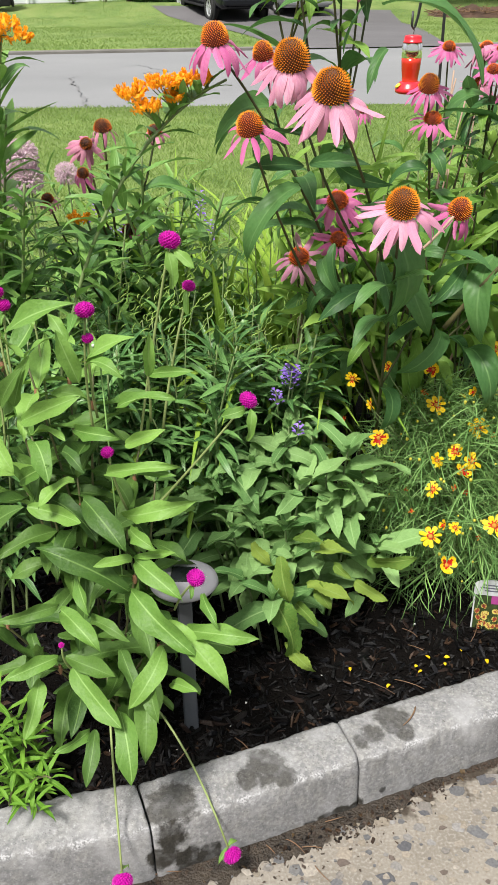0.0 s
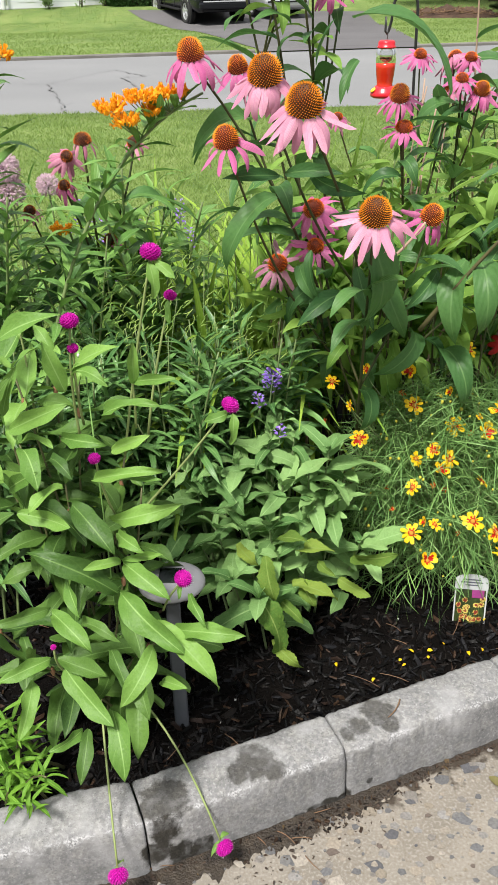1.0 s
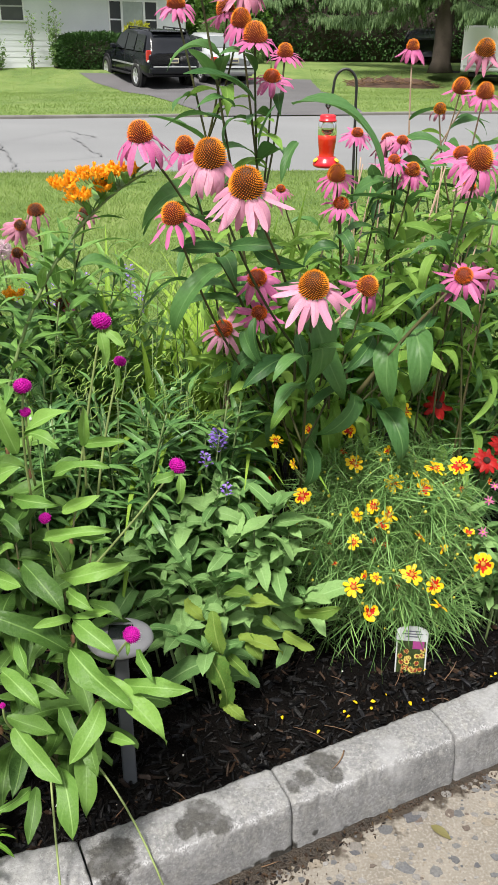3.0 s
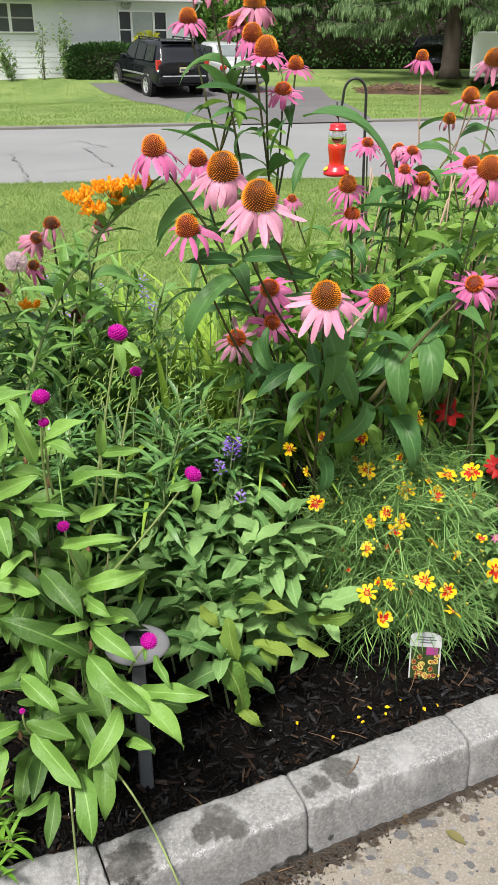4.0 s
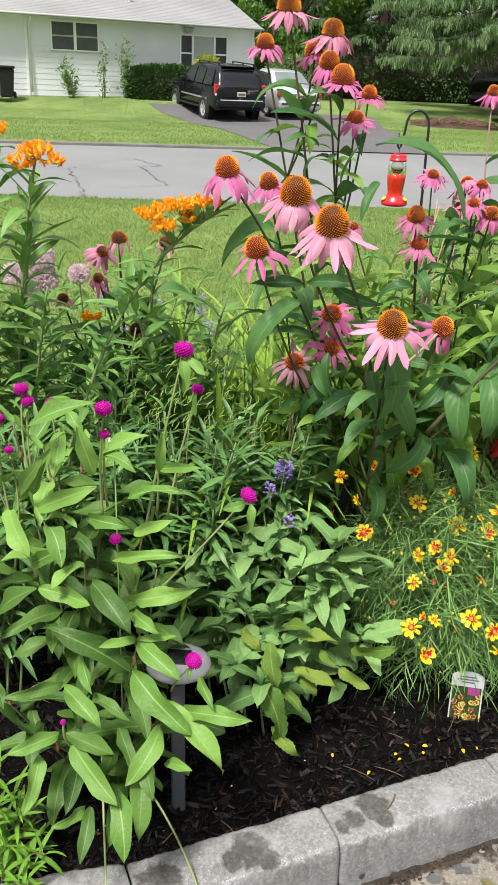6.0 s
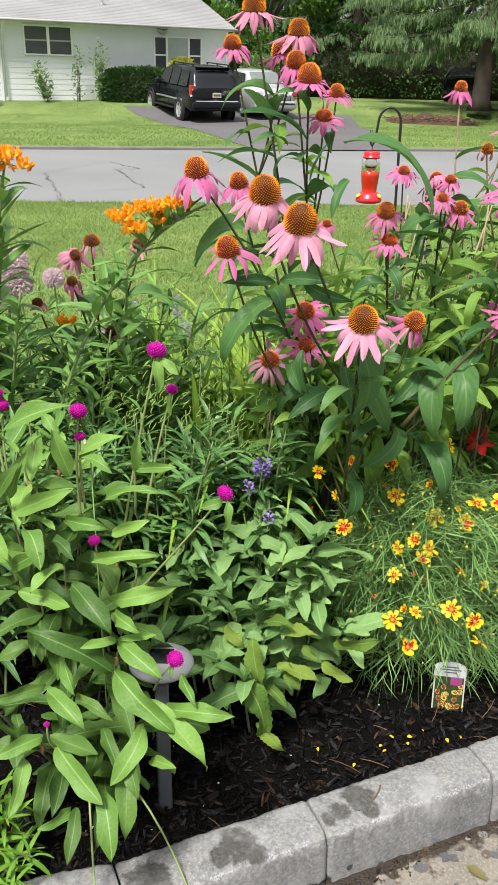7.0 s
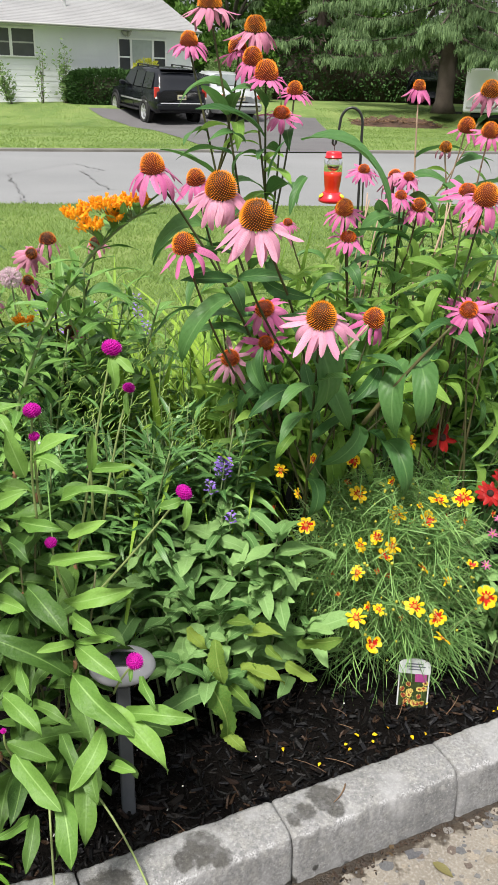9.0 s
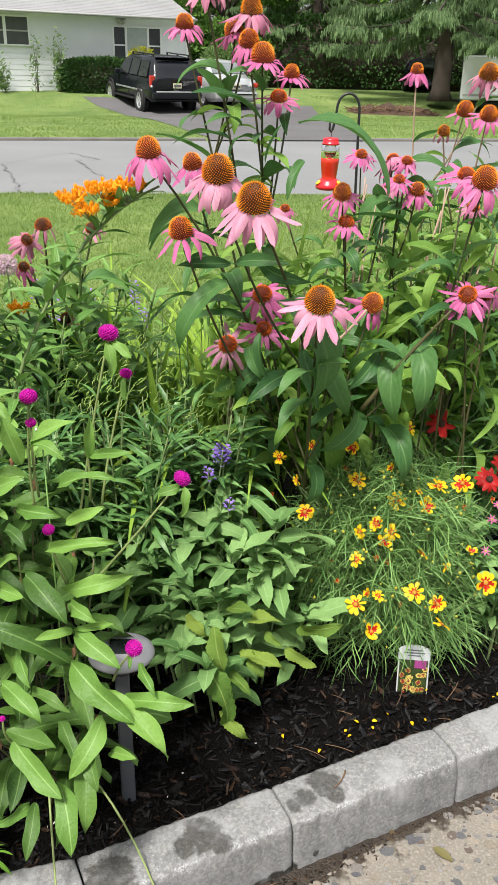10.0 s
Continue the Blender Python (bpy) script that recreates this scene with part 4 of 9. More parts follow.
def broad_tree(place, height, crown_r, crown_z, seed, leaves, size=0.16, label="leafy green tree behind the house"):
    rnd = random.Random(seed)
    x0, y0, z0 = place
    tree = thing("broadleaf_tree", place, label, "tree")
    top = Vector((x0, y0, z0 + crown_z))
    gv, gf, gu = tube(bend((x0, y0, z0 - 0.1), (x0 + 0.2, y0, z0 + crown_z * 0.5), top, 6), [0.3 - 0.03 * i for i in range(7)], 10)
    geo_part("trunk", Geo().add(gv, gf, gu), BARK_GREY, tree)
    clumps = []
    for k in range(30):
        a, u = k * 2.4, rnd.uniform(-0.6, 1)
        q = math.sqrt(max(0, 1 - u * u * 0.8))
        tip = top + Vector((crown_r * q * math.cos(a) * rnd.uniform(0.5, 1), crown_r * q * math.sin(a) * rnd.uniform(0.5, 1), (height - crown_z) * u))
        if k < 16:
            gv, gf, gu = tube(bend(top - Vector((0, 0, 0.5)), top.lerp(tip, 0.5) + Vector((0, 0, 0.4)), tip, 5), [0.09 * (1 - 0.15 * i) for i in range(6)], 5)
            geo_part("limb", Geo().add(gv, gf, gu), BARK_GREY, tree)
        clumps.append((tip, rnd.uniform(0.5, 1.1) * crown_r * 0.38))

    def spot(r):
        c, rad = r.choice(clumps)
        d = Vector((r.gauss(0, 1), r.gauss(0, 1), r.gauss(0, 1))).normalized()
        return c + Vector((d.x, d.y, d.z * 0.7)) * rad * r.uniform(0.6, 1), (d.x, d.y, d.z + 0.2)
    geo_part("crown", leaf_cloud(leaves, spot, rnd, size, 0.6), TREE_LEAF, tree, kind="stuff")


broad_tree((0.6, 44.0, 0.8), 8.0, 3.6, 3.2, 31, 30000, 0.2)
broad_tree((-3.8, 47.0, 0.8), 8.5, 3.8, 4.0, 32, 20000, 0.2)
broad_tree((6.2, 47.0, 0.8), 9.0, 4.6, 3.6, 33, 18000, 0.2)
broad_tree((10.8, 49.0, 0.8), 9.5, 4.4, 3.8, 39, 12000, 0.22)
broad_tree((13.5, 46.0, 0.8), 9.0, 4.6, 4.0, 34, 10000)
broad_tree((18.0, 41.0, 0.8), 9.0, 4.4, 4.0, 35, 8000)
broad_tree((-10.5, 50.0, 0.8), 9.0, 4.4, 5.0, 36, 10000, 0.2)
broad_tree((-0.5, 54.0, 0.8), 11.0, 5.0, 4.5, 37, 16000, 0.24)
broad_tree((5.0, 56.0, 0.8), 12.0, 5.0, 4.5, 38, 14000, 0.24)
# tall dark hedge at the end of the plot
edge = thing("boundary_hedge", (6.5, 41.0, 0.7), "tall dark evergreen hedge in deep shade behind the lawn", "hedge")
geo_part("crown", leaf_cloud(30000, lambda r: hedge_point(r, 7.5, 0.9, 1.5), random.Random(41), 0.17, 0.5), YEW, edge, kind="stuff", m=Matrix.Translation((7.4, 42.0, 2.1)))
# solid dark filling inside the leaf mass
v, f = lathe(((0.0, -1.4), (0.8, -1.4), (0.92, 0.2), (0.86, 1.2), (0.0, 1.3)), 24)
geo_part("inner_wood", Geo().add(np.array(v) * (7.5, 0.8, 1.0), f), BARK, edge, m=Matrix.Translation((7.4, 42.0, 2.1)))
side_shrub = thing("corner_shrub", (0.2, 36.5, 0.6), "green leafy shrubs at the corner of the house", "shrub")
geo_part("crown", leaf_cloud(3500, lambda r: hedge_point(r, 1.3, 0.7, 0.85), random.Random(42), 0.13, 0.5), SHRUB_LEAF, side_shrub, kind="stuff", m=Matrix.Translation((0.9, 38.2, 1.4)))
for k in range(6):
    gv, gf, gu = tube(bend((0.9, 38.2, 0.55), (0.9 + 0.1 * k - 0.3, 38.2, 1.0), (0.3 + 0.25 * k, 38.2, 1.7), 5), 0.02, 5)
    geo_part("stem", Geo().add(gv, gf, gu), BARK_GREY, side_shrub)


# ---- garden edge, mulch bed, paving ----
KA = math.atan2(0.394, 0.919)
KF = Vector((math.sin(KA), -math.cos(KA), 0))  # towards the paving
K1 = Vector((0.102, 1.590, 0))
BLOCK = 0.352

mt, N, L, B = nodes_of("edging_concrete")
EDGING = mt
g1, g2, g3, g4 = grain(N, L, 9.0, 6.0), grain(N, L, 45.0, 8.0), grain(N, L, 420.0, 3.0), grain(N, L, 260.0, 3.0)
col = mixer(N, L, ramp(N, L, g1, 0.3, 0.7), (0.165, 0.165, 0.168), (0.28, 0.278, 0.282))
col = mixer(N, L, ramp(N, L, g2, 0.45, 0.62), col, (0.26, 0.257, 0.25))
col = mixer(N, L, ramp(N, L, g4, 0.56, 0.72), col, (0.35, 0.35, 0.35))
col = mixer(N, L, ramp(N, L, g3, 0.60, 0.70), col, (0.12, 0.117, 0.115))
col = mixer(N, L, ramp(N, L, grain(N, L, 150.0, 5.0), 0.40, 0.62), mixer(N, L, 0.5, col, (0.10, 0.10, 0.10), "MIX"), col)
col = mixer(N, L, ramp(N, L, grain(N, L, 95.0, 2.0), 0.74, 0.77), col, (0.075, 0.07, 0.065))
col = mixer(N, L, ramp(N, L, grain(N, L, 13.0, 9.0), 0.50, 0.80), col, (0.32, 0.32, 0.325))
# the worn arris shows pale, broken aggregate
uvn = N.new("ShaderNodeUVMap")
uvs = N.new("ShaderNodeSeparateXYZ")
L.new(uvn.outputs["UV"], uvs.inputs[0])
away = N.new("ShaderNodeMath")
away.operation = "SUBTRACT"
away.inputs[1].default_value = 0.0865
L.new(uvs.outputs["Y"], away.inputs[0])
dist = N.new("ShaderNodeMath")
dist.operation = "ABSOLUTE"
L.new(away.outputs[0], dist.inputs[0])
worn = N.new("ShaderNodeMath")
worn.operation = "MULTIPLY_ADD"
worn.inputs[1].default_value = 0.022
L.new(g2, worn.inputs[0])
L.new(dist.outputs[0], worn.inputs[2])
pale = N.new("ShaderNodeMath")
pale.operation = "MULTIPLY"
L.new(ramp(N, L, worn.outputs[0], 0.0138, 0.0098), pale.inputs[0])
L.new(ramp(N, L, grain(N, L, 330.0, 4.0), 0.45, 0.55), pale.inputs[1])
col = mixer(N, L, pale.outputs[0], col, (0.37, 0.37, 0.375))
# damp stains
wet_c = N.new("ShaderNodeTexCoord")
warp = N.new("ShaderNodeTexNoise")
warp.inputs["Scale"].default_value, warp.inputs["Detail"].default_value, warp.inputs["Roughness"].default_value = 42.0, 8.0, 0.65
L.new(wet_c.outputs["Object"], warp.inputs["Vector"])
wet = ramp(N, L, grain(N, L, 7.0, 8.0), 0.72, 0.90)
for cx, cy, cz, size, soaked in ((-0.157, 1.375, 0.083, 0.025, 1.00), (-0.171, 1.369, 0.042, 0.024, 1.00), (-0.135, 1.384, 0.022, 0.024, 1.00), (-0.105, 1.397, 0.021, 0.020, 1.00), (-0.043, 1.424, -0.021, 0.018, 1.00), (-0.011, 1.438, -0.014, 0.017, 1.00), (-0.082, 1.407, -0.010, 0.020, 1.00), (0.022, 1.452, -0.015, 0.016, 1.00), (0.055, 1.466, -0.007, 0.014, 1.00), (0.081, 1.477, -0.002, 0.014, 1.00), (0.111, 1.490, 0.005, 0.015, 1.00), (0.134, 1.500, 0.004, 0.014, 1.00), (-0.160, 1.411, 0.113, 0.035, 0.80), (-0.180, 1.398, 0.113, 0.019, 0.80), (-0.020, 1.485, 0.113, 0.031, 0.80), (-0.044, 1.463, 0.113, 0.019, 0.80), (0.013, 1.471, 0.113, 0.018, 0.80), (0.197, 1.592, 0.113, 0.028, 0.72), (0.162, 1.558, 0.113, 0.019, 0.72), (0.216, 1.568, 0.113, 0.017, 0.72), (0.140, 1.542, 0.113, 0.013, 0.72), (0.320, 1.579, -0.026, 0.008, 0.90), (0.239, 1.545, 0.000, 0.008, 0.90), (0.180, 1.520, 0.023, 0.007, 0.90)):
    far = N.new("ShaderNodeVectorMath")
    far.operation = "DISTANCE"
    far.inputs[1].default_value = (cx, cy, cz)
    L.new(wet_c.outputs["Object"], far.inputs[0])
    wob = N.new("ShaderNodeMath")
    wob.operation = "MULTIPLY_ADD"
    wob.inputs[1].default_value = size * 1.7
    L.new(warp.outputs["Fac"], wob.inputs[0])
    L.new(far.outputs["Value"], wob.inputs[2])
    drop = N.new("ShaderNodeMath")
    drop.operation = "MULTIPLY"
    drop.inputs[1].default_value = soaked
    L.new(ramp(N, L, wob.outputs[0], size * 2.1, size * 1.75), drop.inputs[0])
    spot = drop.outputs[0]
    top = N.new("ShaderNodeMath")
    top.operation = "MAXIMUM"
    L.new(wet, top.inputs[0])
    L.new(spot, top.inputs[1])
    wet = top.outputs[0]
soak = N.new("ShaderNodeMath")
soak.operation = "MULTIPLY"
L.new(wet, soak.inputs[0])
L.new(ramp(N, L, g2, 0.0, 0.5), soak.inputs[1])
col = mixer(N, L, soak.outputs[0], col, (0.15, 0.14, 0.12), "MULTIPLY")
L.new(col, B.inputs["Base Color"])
B.inputs["Roughness"].default_value = 0.95
B.inputs["Specular IOR Level"].default_value = 0.15
both = N.new("ShaderNodeMath")
both.operation = "ADD"
L.new(grain(N, L, 210.0, 6.0), both.inputs[0])
L.new(g3, both.inputs[1])
relief(N, L, B, both.outputs[0], 0.6, 0.0009)

mt, N, L, B = nodes_of("washed_aggregate")
PAVE = mt
tc = N.new("ShaderNodeTexCoord")
g1, g2, g3 = grain(N, L, 9.0, 6.0), grain(N, L, 210.0, 5.0), grain(N, L, 420.0, 3.0)
col = mixer(N, L, ramp(N, L, g1, 0.3, 0.7), (0.15, 0.133, 0.11), (0.215, 0.193, 0.162))
col = mixer(N, L, ramp(N, L, g2, 0.50, 0.66), col, (0.25, 0.23, 0.20))
col = mixer(N, L, ramp(N, L, g2, 0.40, 0.32), col, (0.15, 0.122, 0.095))
col = mixer(N, L, ramp(N, L, g3, 0.62, 0.70), col, (0.11, 0.10, 0.09))
# soil washed out along the foot of the edging
run = N.new("ShaderNodeVectorMath")
run.operation = "DOT_PRODUCT"
run.inputs[1].default_value = KF
L.new(tc.outputs["Object"], run.inputs[0])
edge = N.new("ShaderNodeMath")
edge.operation = "MULTIPLY_ADD"
edge.inputs[1].default_value = -0.16
L.new(grain(N, L, 26.0, 10.0), edge.inputs[0])
L.new(run.outputs["Value"], edge.inputs[2])
foot = K1.dot(KF) + 0.097
damp = ramp(N, L, edge.outputs[0], foot - 0.042, foot - 0.060)
# only along this stretch of the edging
mid = N.new("ShaderNodeVectorMath")
mid.operation = "DISTANCE"
mid.inputs[1].default_value = (0.25, 1.55, 0)
L.new(tc.outputs["Object"], mid.inputs[0])
near = N.new("ShaderNodeMath")
near.operation = "MULTIPLY"
L.new(damp, near.inputs[0])
L.new(ramp(N, L, mid.outputs["Value"], 1.5, 0.9), near.inputs[1])
damp = near.outputs[0]
col = mixer(N, L, damp, col, (0.20, 0.165, 0.13), "MULTIPLY")
L.new(col, B.inputs["Base Color"])
B.inputs["Roughness"].default_value = 0.85
relief(N, L, B, g2, 0.4, 0.003)
PEBBLE = palette("paving_stone_chip", ((0.11, 0.11, 0.113), (0.27, 0.235, 0.19), (0.15, 0.147, 0.145), (0.31, 0.28, 0.24), (0.09, 0.09, 0.097), (0.22, 0.19, 0.15), (0.18, 0.165, 0.15), (0.24, 0.23, 0.22), (0.12, 0.095, 0.08), (0.26, 0.23, 0.19), (0.13, 0.13, 0.135), (0.20, 0.19, 0.18)), 0.7, 260.0, 0.2)

edging = thing("garden_edging", K1, "row of rough grey concrete edging blocks round the bed", "edging")


def edging_block(origin, ang, seed, turn=0.0):
    """One tumbled block: rounded top edges, uneven faces."""
    rnd = random.Random(seed)
    prof = [(0.0, -0.03), (0.0, 0.098), (0.0025, 0.1085), (0.010, 0.1135), (0.04, 0.1140), (0.065, 0.1135), (0.080, 0.1108), (0.0855, 0.1070), (0.0885, 0.1030), (0.0902, 0.0975), (0.0918, 0.088), (0.0945, 0.06), (0.0965, 0.03), (0.098, 0.0), (0.099, -0.02)]
    n = 110
    v, f, uv = [], [], []
    m = len(prof)
    for i in range(n + 1):
        s = i / n
        x = 0.0018 + (BLOCK - 0.0036) * s
        e = min(x, BLOCK - x)
        pinch = max(0, 0.012 - e) / 0.012
        for w, h in prof:
            p = Vector((x, w, h))
            a = noise.noise((p + Vector((seed * 3.1, 0, 0))) * 18) * 0.0022 + noise.noise((p + Vector((seed, 0, 5))) * 90) * 0.0016
            cw = 0.048 + (w - 0.048) * (1 + a * 22 - (0.10 if w > 0.05 else 0.03) * pinch ** 2)
            uv.append((s, w if h > 0.04 else w + 0.1))
            if 0.076 < w < 0.0915:
                cw += 0.0045 * noise.noise((x * 34 + seed, 0.5, 0)) + 0.002 * noise.noise((x * 110 + seed, 0.5, 0))
            v.append((x + w * turn * s, cw, h + a * 0.9 - (0.0035 * pinch ** 2 if h > 0.05 else 0)))
    for i in range(n):
        for k in range(m - 1):
            f.append((i * m + k, i * m + k + 1, (i + 1) * m + k + 1, (i + 1) * m + k))
    f.append(tuple(range(m - 1, -1, -1)))
    f.append(tuple(n * m + k for k in range(m)))
    # local y runs towards the paving
    M = Matrix.Translation(origin) @ Matrix.Rotation(ang, 4, "Z") @ Matrix.Rotation(radians(rnd.uniform(-0.6, 0.6)), 4, "Y") @ Matrix.Diagonal((1, -1, 1, 1))
    vv = [tuple(M @ Vector(q)) for q in v]
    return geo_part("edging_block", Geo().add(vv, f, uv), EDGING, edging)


pos = K1.copy()
for k in range(6):
    edging_block(pos, KA + 0.02 * max(0, k - 1), 10 + k)
    a = KA + 0.02 * max(0, k - 1)
    pos = pos + Vector((math.cos(a), math.sin(a), 0)) * BLOCK
pos = K1.copy()
for k in range(4):
    a = KA - (0.0, 0.16, 0.24, 0.30)[k]
    pos = pos - Vector((math.cos(a), math.sin(a), 0)) * BLOCK
    edging_block(pos, a, 30 + k, (0.0, 0.17, 0.085, 0.065)[k])


def kerb_line(x):
    """y of the back of the edging at x."""
    if x > -0.22:
        return 1.585 + (x - 0.102) * 0.4287
    return 1.447 + (max(x, -1.6) + 0.22) * 0.26


PX = [i * 0.05 for i in range(-44, 57)]
pave = new("pavement", sheet([(lambda x: -6.0, lambda x: -0.004), (lambda x: 0.0, lambda x: 0.0), (lambda x: 0.8, lambda x: 0.0), (lambda x: kerb_line(x) + 0.02, lambda x: 0.0)], [-8, -5] + PX + [4, 8]).mesh("pavement", PAVE))
here(pave, None)
tagged(pave, "sandy washed aggregate concrete paving with grey stone chips", "paving", kind="structure")


def bed_z(x, y):
    d = max(0, y - kerb_line(x))
    return 0.072 + 0.02 * min(1, d / 0.5) - 0.075 * max(0, min(1, (y - 2.7) / 0.6)) + 0.008 * noise.noise((x * 9, y * 9, 0)) + 0.004 * noise.noise((x * 30, y * 30, 0))


brow = [(lambda x, k=k: kerb_line(x) - 0.015 + (3.35 + 0.25 * math.sin(x * 1.3) - kerb_line(x)) * k / 60, lambda x: 0) for k in range(61)]
gg = sheet(brow, [i * 0.03 for i in range(-60, 68)])
gg.v[0] = np.array([(x, y, bed_z(x, y)) for x, y, z in gg.v[0]])
bed = new("mulch_bed", gg.mesh("mulch_bed", SOIL))
here(bed, None)
tagged(bed, "flower bed of dark shredded bark mulch", "flower bed", kind="structure")


def chips(n, where, rnd, lo, hi, flat=0.28, thin=0.08, wide=0.42):
    V, F = [], []
    for _ in range(n):
        x, y, z = where(rnd)
        l = lo + (hi - lo) * rnd.random() ** 1.6
        w, h = l * rnd.uniform(thin, wide), l * rnd.uniform(0.05, flat)
        m = (Matrix.Translation((x, y, z + h * 0.4 + rnd.uniform(-0.002, 0.004))) @ Matrix.Rotation(rnd.uniform(0, 6.28), 4, "Z") @ Matrix.Rotation(rnd.gauss(0, 0.5), 4, "X") @ Matrix.Rotation(rnd.gauss(0, 0.42), 4, "Y"))
        q = len(V)
        for sx, sy, sz in ((-1, -1, -1), (1, -0.6, -1), (0.8, 1, -1), (-0.9, 0.8, -1), (-0.8, -0.7, 1), (0.9, -0.5, 0.7), (0.6, 0.7, 1), (-1, 0.5, 0.6)):
            V.append(tuple(m @ Vector((sx * l / 2 * rnd.uniform(0.35, 1.25), sy * w / 2 * rnd.uniform(0.1, 1.3), sz * h / 2))))
        F += [tuple(q + i for i in t) for t in ((0, 3, 2, 1), (4, 5, 6, 7), (0, 1, 5, 4), (1, 2, 6, 5), (2, 3, 7, 6), (3, 0, 4, 7))]
    return Geo().add(V, F)


def on_bed(r):
    x = r.uniform(-0.7, 1.1)
    y = kerb_line(x) + 0.01 + (r.random() ** 1.4) * 0.75
    return x, y, bed_z(x, y)


mrnd = random.Random(8)
ob = geo_part("mulch_chips", chips(13000, on_bed, mrnd, 0.006, 0.036), CHIP, None, smooth=False)
tagged(ob, "loose black and dark brown bark mulch chips", "mulch", kind="stuff")
g = Geo()
for _ in range(70):
    x, y, z = on_bed(mrnd)
    a, l = mrnd.uniform(0, 6.28), mrnd.uniform(0.02, 0.07)
    e = Vector((x + l * math.cos(a), y + l * math.sin(a), z + mrnd.uniform(0.004, 0.02)))
    gv, gf, gu = tube(bend((x, y, z + 0.008), ((x + e.x) / 2 + 0.006, (y + e.y) / 2, z + 0.014), e, 3), 0.0008, 4)
    g.add(gv, gf, gu)
ob = geo_part("dry_twigs", g, TWIG, None)
tagged(ob, "thin dry brown twigs and stalks on the mulch", "twigs", kind="stuff")
g = chips(55, on_bed, mrnd, 0.003, 0.007, 0.8)
ob = geo_part("white_grit", g, PERLITE, None, smooth=False)
tagged(ob, "white specks of perlite scattered on the mulch", "grit", kind="stuff")

# stone chips set in the paving, and wet litter along the foot of the edging
V, F = [], []
prnd = random.Random(9)
for _ in range(3600):
    x = prnd.uniform(-0.6, 1.2)
    y = kerb_line(x) - 0.115 - prnd.random() * 0.75
    r = prnd.choice((0.0025, 0.003, 0.004, 0.005, 0.007, 0.010, 0.014)) * prnd.uniform(0.7, 1.2)
    n = prnd.choice((5, 6, 7, 8))
    lift = prnd.uniform(-0.0006, 0.0006)
    a0 = prnd.uniform(0, 6.28)
    q = len(V)
    for ring, z in ((1.0, -0.002), (0.98, 0.0006), (0.9, 0.0012)):
        rr = random.Random(q)
        for k in range(n):
            a = a0 + 2 * math.pi * k / n
            w = r * ring * rr.uniform(0.65, 1.25)
            V.append((x + w * math.cos(a), y + 0.8 * w * math.sin(a), z + lift))
    for ring in (0, 1):
        for k in range(n):
            F.append((q + ring * n + k, q + ring * n + (k + 1) % n, q + (ring + 1) * n + (k + 1) % n, q + (ring + 1) * n + k))
    F.append(tuple(q + 2 * n + k for k in range(n)))
ob = geo_part("stone_chips", Geo().add(V, F), PEBBLE, None, smooth=False)
tagged(ob, "grey and brown stone chips set in the paving", "stones", kind="stuff")


def litter(r):
    x = r.uniform(-0.5, 0.75)
    spread = 0.012 + 0.045 * max(0, noise.noise((x * 5 + 2.3, 0.3, 0)) + 0.35)
    if -0.05 < x < 0.2:
        spread += 0.05
    y = kerb_line(x) - 0.105 - abs(r.gauss(0, 0.5)) * spread
    return x, y, 0.0


ob = geo_part("mulch_litter", chips(1600, litter, mrnd, 0.002, 0.009, 0.4, 0.15, 0.9), plain("litter_chip", (0.008, 0.006, 0.005), (0.07, 0.042, 0.025), 0.7, 20, 200, 0.4, island=True), None, smooth=False)
tagged(ob, "bark bits and brown litter on the paving", "litter", kind="stuff")



# dark wet soil washed out along the foot of the edging, thin and ragged
WASH = plain("washed_soil", (0.010, 0.008, 0.0065), (0.055, 0.042, 0.03), 0.55, 40, 260, 0.6, spec=0.35)
wv, wf = [], []
wx = [-0.55 + 0.005 * i for i in range(261)]
for i, x in enumerate(wx):
    reach = float(np.interp(x, (-0.55, -0.30, -0.1, 0.1, 0.2, 0.32, 0.75), (0.020, 0.030, 0.050, 0.048, 0.038, 0.010, 0.006)))
    reach *= 1 + 0.55 * noise.noise((x * 13, 0.7, 0)) + 0.5 * noise.noise((x * 45, 3.1, 0)) + 0.3 * noise.noise((x * 130, 5.1, 0))
    for k in range(8):
        v = k / 7
        y = kerb_line(x) - 0.085 - v * (reach + 0.016)
        z = 0.0045 * (1 - v ** 1.5) - 0.0012 * (k == 7) + 0.0016 * noise.noise((x * 70, y * 70, 1)) * (k < 7)
        wv.append((x, y, max(z, -0.0012 if k == 7 else 0.0004)))
wf = [(i * 8 + k, i * 8 + k + 1, i * 8 + k + 9, i * 8 + k + 8) for i in range(260) for k in range(7)]
ob = geo_part("washed_soil", Geo().add(wv, wf), WASH, None)
tagged(ob, "thin dark wet soil washed along the edging's foot", "soil", kind="stuff")

